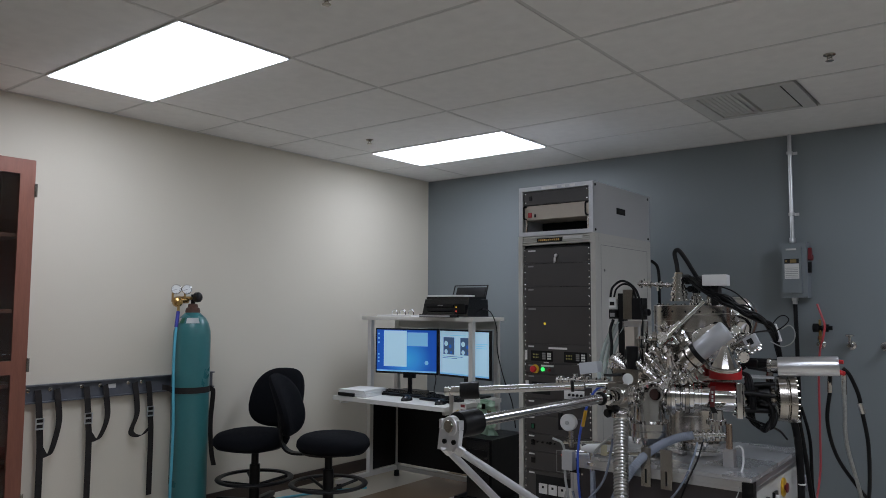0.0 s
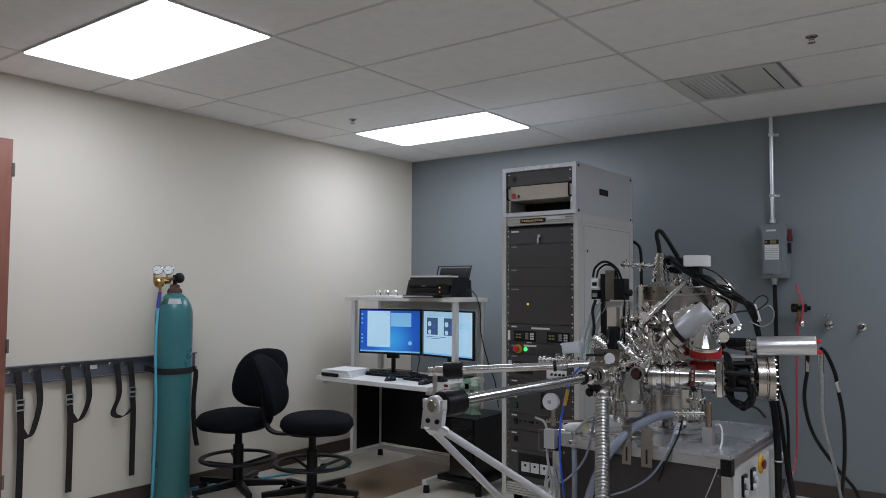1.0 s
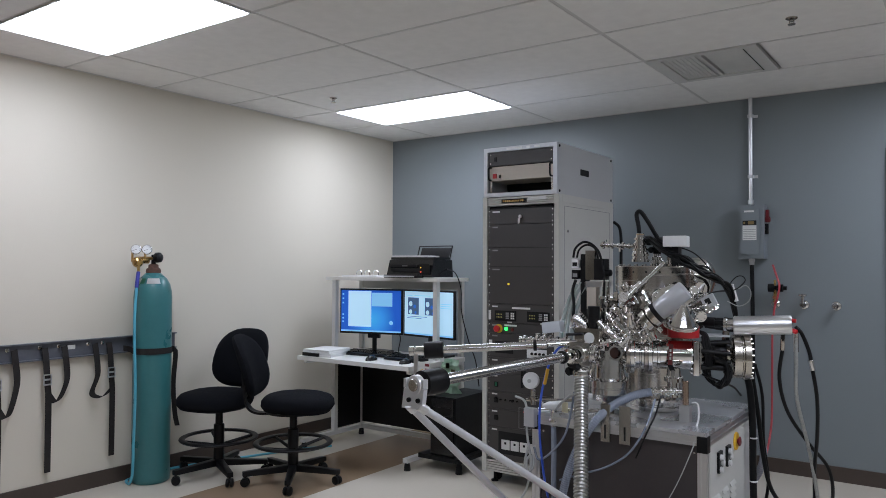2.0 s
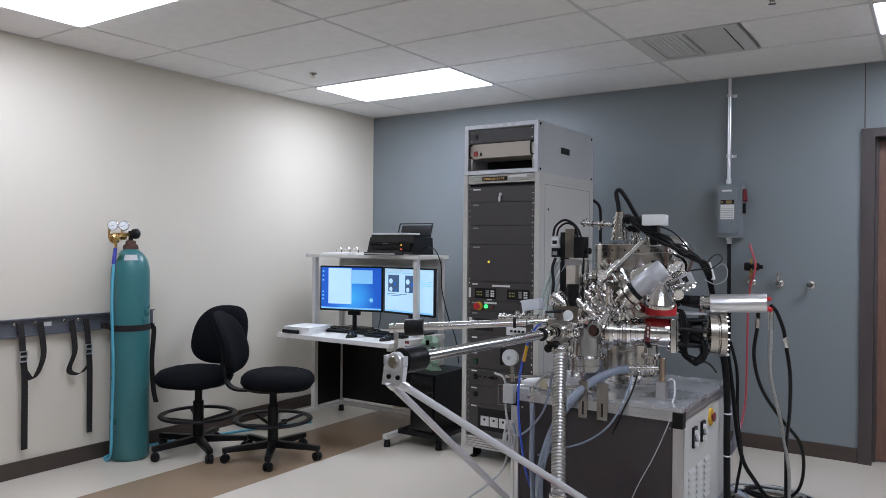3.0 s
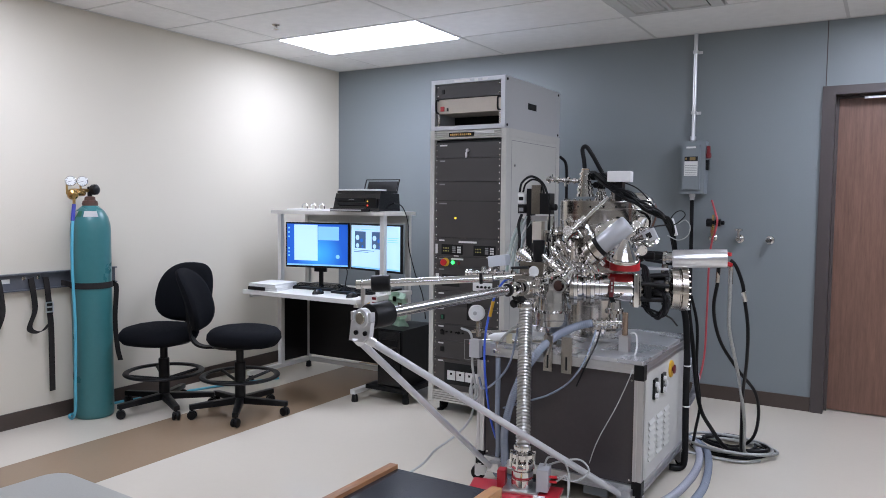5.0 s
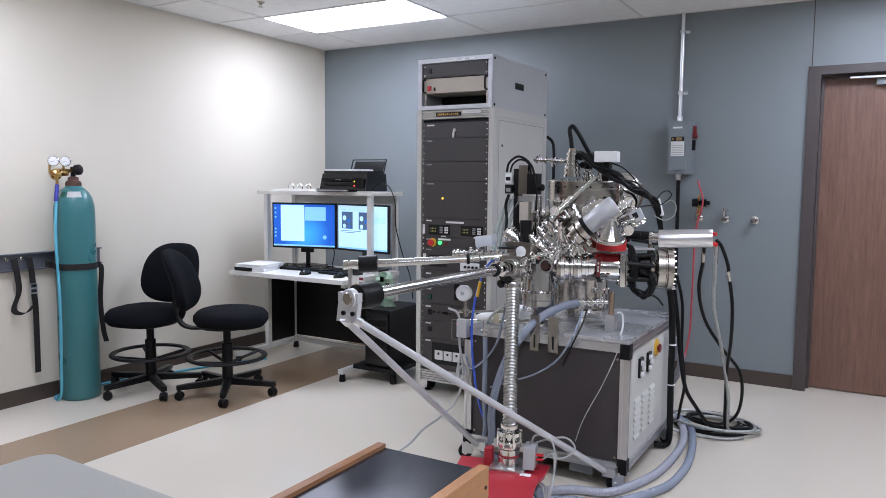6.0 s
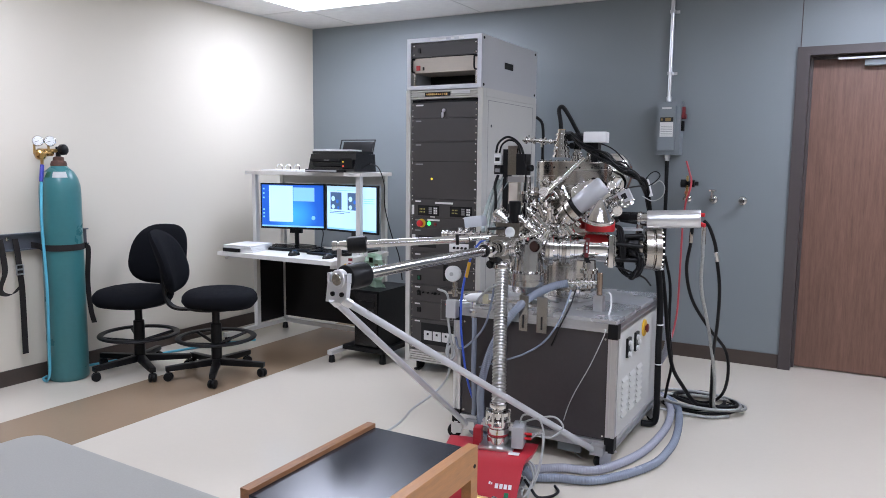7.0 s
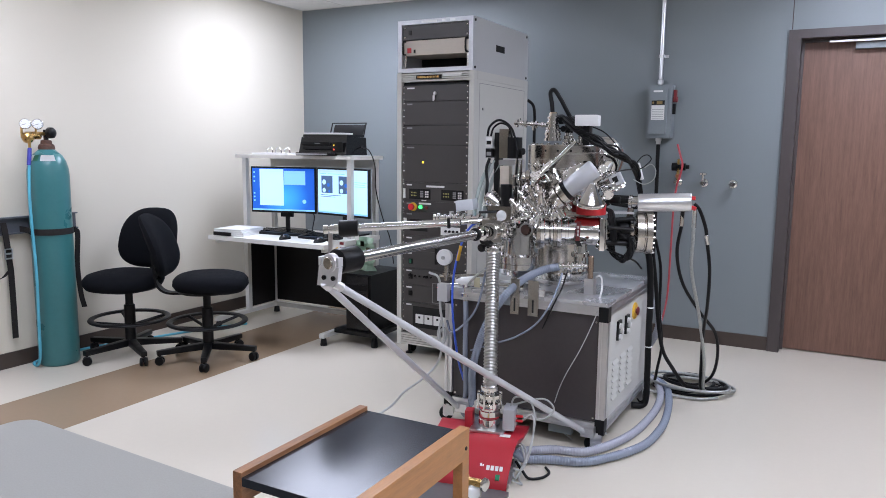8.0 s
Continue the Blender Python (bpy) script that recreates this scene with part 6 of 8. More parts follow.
lathe(bm, a.lerp(b, 0.38), (0, -0.2, -1), [(0.010, 0), (0.010, 0.03), (0.018, 0.034), (0.012, 0.05)], 8)
lathe(bm, a.lerp(b, 0.45), (0, -0.4, -1), [(0.012, 0), (0.016, 0.01), (0.006, 0.03)], 6)
part("hose_tail", bm, M_STEEL, cham, "steel hose tail with clamps")
q = v((3.358, -1.970, 0.688))
bm = boxes((q.x - 0.023, q.x + 0.023, q.y - 0.022, q.y + 0.022, CTM, CTM + 0.075))
part("valve_block", bm, M_ALU, cham, "aluminium valve block", bevel=0.003)
part("valve_stem", one(rod, (q.x, q.y, CTM + 0.075), (q.x, q.y, CTM + 0.18), 0.014, 20), M_COPPER_DULL, cham)
part("valve_pipe", one(sweep, [(3.388, -1.970, 0.764), (3.406, -1.980, 0.770), (3.421, -1.990, 0.757), (3.425, -2.000, 0.705), (3.425, -2.050, 0.661), (3.446, -2.100, 0.643)], 0.0045, 8), M_WHITE, cham, "thin white tube")
for a_, b_ in (((3.140, -2.060, 0.708), 0.026), ((3.045, -2.080, 0.670), 0.022)):
    c = v(a_)
    part("bracket", boxes((c.x - b_, c.x + b_, -2.163, -2.152, 0.585, CT + 0.06)), M_STEEL_DULL, cham, "slotted steel bracket", bevel=0.002)
    part("bracket_slot", boxes((c.x - 0.004, c.x + 0.004, -2.1645, -2.163, 0.60, 0.66)), M_DARK, cham)

# more ports round the chamber's front
for p_, d_, r, h in (((3.059, -1.970, 1.126), (-0.75, -0.25, 0.55), 0.028, 0.06), ((3.040, -1.940, 1.199), (-0.8, -0.35, 0.2), 0.024, 0.06), ((3.076, -1.930, 1.235), (-0.5, -0.3, 0.75), 0.020, 0.05),
                     ((3.200, -1.960, 1.112), (-0.55, -0.3, 0.7), 0.022, 0.06), ((3.045, -2.040, 1.034), (-0.7, -0.3, 0.6), 0.024, 0.05)):
    bm = bmesh.new()
    lathe(bm, p_, d_, [(r * 0.6, -0.06), (r * 0.6, h * 0.45), (r, h * 0.5), (r, h * 0.72), (r * 0.9, h * 0.74), (r, h * 0.78), (r, h), (r * 0.58, h), (r * 0.54, h - 0.003), (r * 0.54, h * 0.3), (0, h * 0.3)], 24)
    bolts(bm, v(p_) + v(d_).normalized() * h, d_, r * 0.8, 6, 0.0032, 0.005)
    bolts(bm, v(p_) + v(d_).normalized() * h * 0.5, -v(d_), r * 0.8, 6, 0.0032, 0.012)
    part("bolted_port", bm, M_STEEL, cham, "bolted steel port")
for p_, q_, r in (((2.972, -2.080, 1.110), (3.024, -2.060, 1.056), 0.010), ((3.014, -1.950, 1.199), (2.997, -2.000, 1.125), 0.009), ((3.142, -1.930, 1.250), (3.201, -1.970, 1.172), 0.008), ((2.977, -2.120, 1.004), (3.041, -2.100, 1.017), 0.012), ((3.388, -1.900, 1.135), (3.350, -1.880, 1.059), 0.008)):
    bm = one(rod, p_, q_, r, 14)
    a_ = v(q_) - v(p_)
    for k in (0.1, 0.5, 0.8):
        lathe(bm, v(p_) + a_ * k, a_, [(r, 0), (r * 1.6, 0.002), (r * 1.6, 0.010), (r, 0.012)], 6)
    part("gas_line", bm, M_STEEL, cham, "steel gas line with hex nuts")

# manipulator stage on the chamber's left
S = -1.92
stage = part("stage_rail", one(box, *(v((2.810, -1.920, 1.420)).x, v((2.838, -1.920, 1.420)).x, S, S + 0.05, v((2.826, -1.920, 1.101)).z, v((2.819, -1.920, 1.420)).z)), M_BLACK, cham, "black linear rail", bevel=0.002)
part("stage_block", one(box, v((2.841, -1.920, 1.414)).x, v((2.891, -1.920, 1.414)).x, S - 0.01, S + 0.05, v((2.853, -1.920, 1.296)).z, v((2.850, -1.920, 1.437)).z), M_STEEL_DULL, cham, "grey slide block", bevel=0.003)
part("stage_motor", one(box, v((2.891, -1.920, 1.414)).x + 0.001, v((2.945, -1.920, 1.414)).x, S - 0.02, S + 0.045, v((2.915, -1.920, 1.296)).z, v((2.912, -1.920, 1.397)).z), M_BLACK, cham, "black stepper motor", bevel=0.004)
part("stage_knob", one(lathe, (2.947, -1.920, 1.330), (1, -0.3, 0), [(0.012, 0), (0.016, 0.004), (0.016, 0.03), (0.010, 0.034)], 16), M_BLACK, cham)
part("stage_plate", one(box, v((2.832, -1.920, 1.414)).x, v((2.960, -1.920, 1.414)).x, S, S + 0.04, v((2.885, -1.920, 1.262)).z, v((2.884, -1.920, 1.288)).z), M_ALU, cham, bevel=0.002)
part("stage_column", one(box, v((2.844, -1.920, 1.414)).x, v((2.894, -1.920, 1.414)).x, S, S + 0.045, v((2.887, -1.920, 1.154)).z, v((2.885, -1.920, 1.259)).z), M_CREAM, cham, "pale square column", bevel=0.002)
for py0, m_ in (((2.783, -1.920, 1.352), M_WHITE), ((2.784, -1.920, 1.298), M_BLACK)):
    c = v(py0)
    sw_ = part("limit_switch", boxes((c.x - 0.018, c.x + 0.018, S - 0.012, S + 0.02, c.z, c.z + 0.045)), m_, cham, "limit switch box", bevel=0.003)
    part("switch_face", boxes((c.x - 0.012, c.x + 0.013, S - 0.0135, S - 0.012, c.z + 0.01, c.z + 0.028)), M_BLACK if m_ == M_WHITE else M_LABEL_GREY, sw_)
bm = bmesh.new()
p = v((2.946, -1.920, 1.159))
lathe(bm, p, (0, 0, 1), [(0.034, -0.09), (0.036, -0.06), (0.036, -0.012), (0.04, -0.01), (0.04, 0.004), (0.03, 0.006), (0.03, 0.045), (0.038, 0.048), (0.038, 0.06), (0.02, 0.062), (0.018, 0.13)], 24)
part("rotary_drive", bm, M_STEEL, cham, "steel rotary feedthrough")
tagged(part("drive_studs", one(bolts, p + v((0, 0, 0.004)), (0, 0, 1), 0.034, 8, 0.0035, 0.04), M_STEEL, cham), kind="stuff")
part("black_cup", one(lathe, (2.944, -2.060, 1.077), (0, 0, 1), [(0.020, 0), (0.026, 0.01), (0.030, 0.08), (0.030, 0.098), (0.026, 0.10)], 24), M_BLACK, cham, "black plastic cup")
fa = v((-0.75, -0.35, 0.56)).normalized()
part("finned_port", one(lathe, v((2.893, -2.040, 1.076)), fa, [(0.03, -0.02)] + [pr_ for k in range(6) for pr_ in ((0.034 + 0.003 * k, 0.012 * k), (0.034 + 0.003 * k, 0.012 * k + 0.006), (0.026, 0.012 * k + 0.007), (0.026, 0.012 * k + 0.011))] + [(0.02, 0.08)], 28), M_STEEL, cham, "finned steel port")
for p_, q_, r, fr in (((3.110, -1.980, 1.019), (3.040, -2.010, 1.108), 0.032, 0.046), ((3.167, -1.980, 1.022), (3.106, -2.000, 1.116), 0.027, 0.040), ((3.203, -1.960, 1.025), (3.150, -1.980, 1.111), 0.024, 0.036), ((3.060, -2.000, 0.990), (2.995, -2.040, 1.070), 0.028, 0.040), ((2.965, -2.020, 0.978), (2.921, -2.040, 1.050), 0.026, 0.038)):
    port(p_, q_, r, fr, 0.022, 10)
    a_ = (v(q_) - v(p_)).normalized()
    for k in (0.30, 0.52):
        flange(v(p_).lerp(v(q_), k), a_, fr * 0.92, 0.014, 8, "mid_flange", M_STEEL, cham)
for k in range(14):
    t = k * 2.39
    c = v((3.083, -1.990, 1.073)) + v((0.10 * math.cos(t) * (0.5 + 0.5 * (k % 3) / 2), -0.03 - 0.01 * (k % 4), 0.06 * math.sin(t)))
    d = v((math.cos(t) - 0.4, -0.35, math.sin(t) + 0.5)).normalized()
    r = 0.010 + 0.006 * ((k * 7) % 5) / 4
    bm = bmesh.new()
    lathe(bm, c, d, [(r * 0.7, -0.03), (r * 0.7, 0.015), (r * 1.35, 0.018), (r * 1.35, 0.028), (r * 0.8, 0.03), (r * 0.7, 0.045)], 14)
    part("small_fitting", bm, M_STEEL if k % 3 else M_STEEL_DULL, cham)
for k, (a_, b_) in enumerate((((2.950, -2.020, 0.944), (2.938, -2.020, 0.830)), ((2.972, -2.000, 0.943), (2.969, -2.000, 0.830)), ((2.994, -1.980, 0.929), (3.006, -1.980, 0.830)), ((2.929, -2.040, 0.930), (2.910, -2.040, 0.845)), ((3.039, -1.980, 0.931), (3.057, -1.980, 0.834)))):
    part("support_tube", one(rod, a_, b_, 0.016, 16), M_STEEL, cham)
lf = v((2.991, -2.000, 0.775))
part("second_chamber", one(lathe, lf, (0, 0, 1), [(0.05, -0.03), (0.09, -0.028), (0.098, 0.0), (0.100, 0.002), (0.100, 0.026), (0.096, 0.028), (0.096, 0.032), (0.100, 0.034), (0.100, 0.062), (0.09, 0.066), (0.075, 0.07), (0.07, 0.20)], 44), M_STEEL_BRUSH, cham, "second round steel chamber")
tagged(part("bolt_circle", one(bolts, lf + v((0, 0, 0.064)), (0, 0, 1), 0.092, 20, 0.005, 0.008), M_STEEL, cham), kind="stuff")
part("pedestal", one(lathe, (lf.x, lf.y, CTM), (0, 0, 1), [(0.07, 0), (0.072, 0.012), (0.03, 0.014), (0.03, lf.z - CTM - 0.028), (0.06, lf.z - CTM - 0.025)], 28), M_STEEL_DULL, cham)

cham.matrix_basis = TALL @ cham.matrix_basis

# load lock with two transfer rods
lock = thing("load_lock", (2.93, -2.15, 0.664), "polished steel load lock with two long transfer rods and struts", "load lock")
lk = v((2.935, -2.16, 0.968))
part("cube", one(box, lk.x - 0.05, lk.x + 0.05, lk.y - 0.05, lk.y + 0.05, lk.z - 0.05, lk.z + 0.055), M_STEEL, lock, "steel six-way block", bevel=0.008)
for d in ((0, -1, 0), (-1, 0, 0), (1, 0, 0), (0, 0, -1), (0, 1, 0)):
    flange(lk + v(d) * 0.05, d, 0.042, 0.022, 6, "port_flange", M_STEEL, lock)
wc = v((2.956, -2.140, 1.040))
part("window_block", boxes((wc.x - 0.075, wc.x + 0.05, wc.y, wc.y + 0.08, wc.z - 0.03, wc.z + 0.045)), M_STEEL_DULL, lock, "steel viewport block", bevel=0.004)
part("window", one(lathe, wc, (0, -1, 0), [(0.026, 0), (0.026, 0.003), (0.022, 0.004)], 24), M_DIAL, lock, "white round viewport")
part("handle_bar", one(rod, (2.846, -2.160, 1.052), (2.935, -2.160, 1.059), 0.007, 10), M_BLACK, lock)
bm = bmesh.new()
rod(bm, (lk.x, lk.y, lk.z - 0.06), (lk.x + 0.015, lk.y - 0.03, lk.z - 0.085), 0.028, 18)
part("down_port", bm, M_STEEL, lock)
# rod towards the viewer
E1 = v((2.764, -3.17, 0.939))
R1 = v((2.888, -2.28, 0.958))
d1 = (R1 - E1).normalized()
tr1 = part("transfer_rod", one(rod, E1 + d1 * 0.05, R1, 0.0225, 28), M_STEEL_BRUSH, lock, "long brushed-steel transfer tube")
part("ring", one(lathe, R1 - d1 * 0.012, d1, [(0.028, 0), (0.031, 0.003), (0.031, 0.014), (0.028, 0.017)], 24), M_BLACK, tr1, "black rubber ring")
part("rod_neck", one(lathe, R1, d1, [(0.020, -0.01), (0.020, 0.04), (0.034, 0.044), (0.034, 0.064), (0.022, 0.066), (0.022, 0.10)], 24), M_STEEL, tr1)
part("magnet_grip", one(lathe, E1 - d1 * 0.035, d1, [(0.042, 0), (0.048, 0.004), (0.049, 0.012), (0.049, 0.104), (0.046, 0.110), (0.024, 0.112)], 40), M_BLACK, tr1, "black knurled magnet grip")
e = E1 - d1 * 0.075
br = part("end_bracket", one(lathe, e, d1, [(0.024, 0), (0.034, 0.001), (0.036, 0.004), (0.036, 0.026), (0.030, 0.030)], 32), M_ALU_BRIGHT, tr1, "machined aluminium clamp")
part("rod_end", one(lathe, e - d1 * 0.006, d1, [(0.021, 0), (0.023, 0.002), (0.023, 0.012)], 24), M_STEEL_DULL, tr1)
bm = bmesh.new()
for q in box(bm, e.x - 0.046, e.x + 0.046, e.y + 0.002, e.y + 0.026, e.z - 0.088, e.z - 0.014):
    if q.co.z < e.z - 0.05:
        q.co.x -= 0.010
part("clamp_plate", bm, M_ALU_BRIGHT, tr1, "aluminium clamp plate", bevel=0.005)
for dx in (-0.046, 0.034):
    part("clamp_ear", boxes((e.x + dx, e.x + dx + 0.012, e.y + 0.0, e.y + 0.028, e.z - 0.012, e.z + 0.022)), M_ALU_BRIGHT, tr1, bevel=0.003)
bm = bmesh.new()
for dx in (-0.02, 0.022):
    lathe(bm, (e.x + dx, e.y + 0.002, e.z - 0.055), (0, -1, 0), [(0.009, 0), (0.009, 0.007), (0.005, 0.007), (0.004, 0.004)], 12)
tagged(part("clamp_bolts", bm, M_BLACK, tr1), kind="stuff")
sA0, sA1 = v((e.x - 0.026, e.y + 0.015, e.z - 0.082)), DRAW @ v((2.815, CY0 - 0.03, 0.098))
sB0, sB1 = v((e.x + 0.024, e.y + 0.015, e.z - 0.080)), DRAW @ v((3.455, CY0 - 0.03, 0.100))
for a, b in ((sA0, sA1), (sB0, sB1)):
    st = part("strut", one(rod, a, b, 0.0145, 20), M_STRUT, lock, "grey aluminium support strut")
    d = (b - a).normalized()
    part("strut_end", one(rod, a - d * 0.012, a + d * 0.03, 0.018, 16), M_ALU, st)
    part("strut_bracket", boxes((b.x - 0.012, b.x + 0.05, b.y - 0.012, (DRAW @ v((0, CY0 - 0.001, 0))).y, b.z - 0.022, b.z + 0.022)), M_ALU, st, "strut foot bracket", bevel=0.003)
# second rod, further from the viewer
E2, R2 = v((2.256, -2.560, 0.969)), v((2.789, -2.250, 1.007))
d2 = (R2 - E2).normalized()
tr2 = part("transfer_rod", one(rod, E2 + d2 * 0.03, R2, 0.0185, 28), M_STEEL_BRUSH, lock, "brushed-steel transfer tube")
part("magnet_grip", one(lathe, E2 + d2 * 0.03, d2, [(0.032, 0), (0.040, 0.003), (0.041, 0.010), (0.041, 0.088), (0.036, 0.092)], 36), M_BLACK, tr2, "black magnet grip")
part("rod_end", one(lathe, E2 - d2 * 0.045, d2, [(0.018, 0), (0.022, 0.002), (0.022, 0.024), (0.016, 0.026), (0.016, 0.032), (0.022, 0.034), (0.022, 0.075)], 24), M_STEEL, tr2)
part("ring", one(lathe, R2 - d2 * 0.065, d2, [(0.024, 0), (0.027, 0.003), (0.027, 0.014), (0.024, 0.016)], 24), M_BLACK, tr2)
part("rod_neck", one(rod, R2, v((2.901, -2.160, 1.017)), 0.013, 16), M_STEEL, tr2)
hg = E2 + d2 * (-0.01)
part("hanger", boxes((hg.x - 0.012, hg.x + 0.010, hg.y - 0.004, hg.y + 0.004, hg.z - 0.15, hg.z - 0.012)), M_ALU, tr2, "aluminium hanger strip", bevel=0.001)
lb = part("warning_plate", boxes((hg.x + 0.012, hg.x + 0.085, hg.y - 0.004, hg.y - 0.001, hg.z - 0.125, hg.z - 0.050)), M_LABEL, tr2, "white warning plate")
part("warning_triangle", one(lathe, (hg.x + 0.034, hg.y - 0.004, hg.z - 0.098), (0, -1, 0), [(0.018, 0), (0.018, 0.001)], 3), M_YELLOW, lb, "yellow warning triangle")
part("warning_bars", boxes((hg.x + 0.056, hg.x + 0.08, hg.y - 0.005, hg.y - 0.004, hg.z - 0.070, hg.z - 0.057), (hg.x + 0.056, hg.x + 0.08, hg.y - 0.005, hg.y - 0.004, hg.z - 0.085, hg.z - 0.080), (hg.x + 0.056, hg.x + 0.08, hg.y - 0.005, hg.y - 0.004, hg.z - 0.100, hg.z - 0.095), (hg.x + 0.018, hg.x + 0.08, hg.y - 0.005, hg.y - 0.004, hg.z - 0.121, hg.z - 0.117)), M_DARKRED, lb)
# small valve group behind the second rod
bm = bmesh.new()
a, b = v((2.546, -2.080, 1.003)), v((2.824, -2.060, 1.013))
rod(bm, a, b, 0.013, 16)
for k, r in ((0.0, 0.020), (0.08, 0.024), (0.20, 0.018), (0.33, 0.026), (0.42, 0.022), (0.58, 0.025), (0.72, 0.02), (0.88, 0.026)):
    lathe(bm, a.lerp(b, k), b - a, [(r * 0.7, 0), (r, 0.003), (r, 0.014), (r * 0.7, 0.017)], 18)
for k in (0.36, 0.5):
    rod(bm, a.lerp(b, k), a.lerp(b, k) + v((0, 0, 0.035)), 0.012, 12)
part("side_valve", bm, M_STEEL, lock, "row of polished steel valve fittings")
bm = bmesh.new()
box(bm, -0.05, 0.05, -0.03, 0.03, -0.005, 0.05, Matrix.Translation(v((2.724, -2.050, 1.053))) @ Matrix.Rotation(radians(-8), 4, "Y"))
part("gauge_head", bm, M_GAUGE, lock, "pale blue-grey gauge head", bevel=0.006)
gk = v((2.655, -2.100, 0.939))
pl = part("switch_plate", boxes((gk.x - 0.055, gk.x + 0.055, gk.y - 0.004, gk.y, gk.z - 0.022, gk.z + 0.022)), M_WHITE, lock, "white plate with black switches", bevel=0.001)
for k in range(4):
    part("switch", one(lathe, (gk.x - 0.025 + 0.022 * k, gk.y - 0.004, gk.z), (0, -1, 0), [(0.007, 0), (0.006, 0.008)], 10), M_BLACK, pl)
gg = v((2.625, -2.120, 0.804))
ga = part("dial_gauge", one(lathe, gg + v((0, 0.03, 0)), (0.15, -1, 0.05), [(0.03, 0), (0.040, 0.004), (0.042, 0.03), (0.038, 0.034), (0.036, 0.031)], 32), M_WHITE, lock, "white dial gauge")
part("dial", one(lathe, gg + v((0, -0.001, 0)), (0.15, -1, 0.05), [(0.036, 0), (0.036, 0.001)], 28), M_DIAL, ga)
part("dial_hub", one(lathe, gg + v((0, -0.002, 0)), (0.15, -1, 0.05), [(0.010, 0), (0.010, 0.004)], 14), M_GREYCABLE, ga)
bm = bmesh.new()
rod(bm, gg + v((0.01, 0.02, -0.04)), gg + v((0.01, 0.02, -0.12)), 0.014, 14)
lathe(bm, gg + v((0.01, 0.02, -0.08)), (0, 0, -1), [(0.022, 0), (0.022, 0.012), (0.012, 0.014)], 16)
rod(bm, gg + v((-0.03, 0.02, -0.10)), gg + v((0.30, 0.03, -0.07)), 0.008, 10)
part("gauge_stem", bm, M_STEEL_DULL, lock)
part("gauge_mount", boxes((gg.x - 0.05, gg.x - 0.038, gg.y + 0.0, gg.y + 0.03, gg.z - 0.04, gg.z + 0.045)), M_BLACK, lock, bevel=0.002)
for q, r in (((2.894, -2.180, 0.923), 0.024), ((2.873, -2.160, 0.881), 0.022), ((2.927, -2.200, 0.911), 0.018)):
    part("black_knob", one(lathe, q, (-0.3, -0.9, -0.1), [(r * 0.5, -0.02), (r, 0), (r, 0.02), (r * 0.8, 0.026)], 8), M_BLACK, lock, "black star knob")
cl = v((2.758, -2.120, 0.695))
part("clear_valve", one(lathe, cl, (1, 0, 0.12), [(0.006, -0.06), (0.012, -0.05), (0.022, -0.02), (0.024, 0.05), (0.018, 0.055)], 18), M_WHITE, lock, "white plastic valve body")
part("paper_tag", one(box, cl.x + 0.06, cl.x + 0.092, cl.y - 0.03, cl.y - 0.028, cl.z - 0.02, cl.z + 0.03), mat("cream_tag", (0.6, 0.56, 0.40), 0.6), lock, "cream paper tag")
hx = v((2.661, -2.170, 0.636))
part("side_box", boxes((hx.x - 0.03, hx.x + 0.025, hx.y - 0.02, hx.y + 0.018, hx.z - 0.045, hx.z + 0.045)), M_ALU_PAINT, lock, "small grey junction box", bevel=0.003)
bm = one(rod, (2.675, -2.120, 0.669), (2.999, -2.120, 0.696), 0.012, 14)
lathe(bm, (2.763, -2.130, 0.668), (0, 0, -1), [(0.018, -0.01), (0.018, 0.03), (0.026, 0.034), (0.026, 0.048), (0.016, 0.05), (0.016, 0.075)], 20)
rod(bm, (2.694, -2.120, 0.709), (2.695, -2.120, 0.622), 0.010, 10)
part("foreline", bm, M_STEEL, lock, "steel foreline pipe with clamp")

lock.matrix_basis = SETTLE @ lock.matrix_basis

# steel bellows down to the pump
bl0, bl1 = SETTLE @ v((2.945, -2.205, 0.880)), v((3.142, -2.637, 0.352))
bell = thing("bellows_hose", (3.142, -2.637, 0.352), "ribbed stainless-steel bellows hose between load lock and pump", "bellows hose")
blen = (bl1 - bl0).length
pitch = blen / 44
corr = [(r_, pitch * (i + h_)) for i in range(44) for r_, h_ in ((0.0300, 0.04), (0.0312, 0.12), (0.0312, 0.42), (0.0300, 0.52), (0.0235, 0.60), (0.0230, 0.92))]
part("bellows", one(lathe, bl0, bl1 - bl0, corr, 24), M_BELLOWS, bell, "ribbed steel bellows", smooth=40)
for p, d in ((bl0, (0, 0, 1)), (bl1, (0, 0, -1))):
    part("clamp_ring", one(lathe, v(p) - v(d) * 0.012, d, [(0.026, 0), (0.037, 0.002), (0.039, 0.010), (0.037, 0.022), (0.026, 0.024)], 28), M_STEEL, bell)

# red turbo pump on the floor
pump = thing("turbo_pump", (3.10, -2.685, 0), "dark red turbo pump unit with silver pump head on the floor", "vacuum pump")
PM = Matrix.Translation((3.11, -2.635, 0)) @ Matrix.Rotation(radians(14), 4, "Z")


def pumpbox(x0, x1, y0, y1, z0, z1):
    bm = bmesh.new()
    box(bm, x0, x1, y0, y1, z0, z1, PM)
    return bm


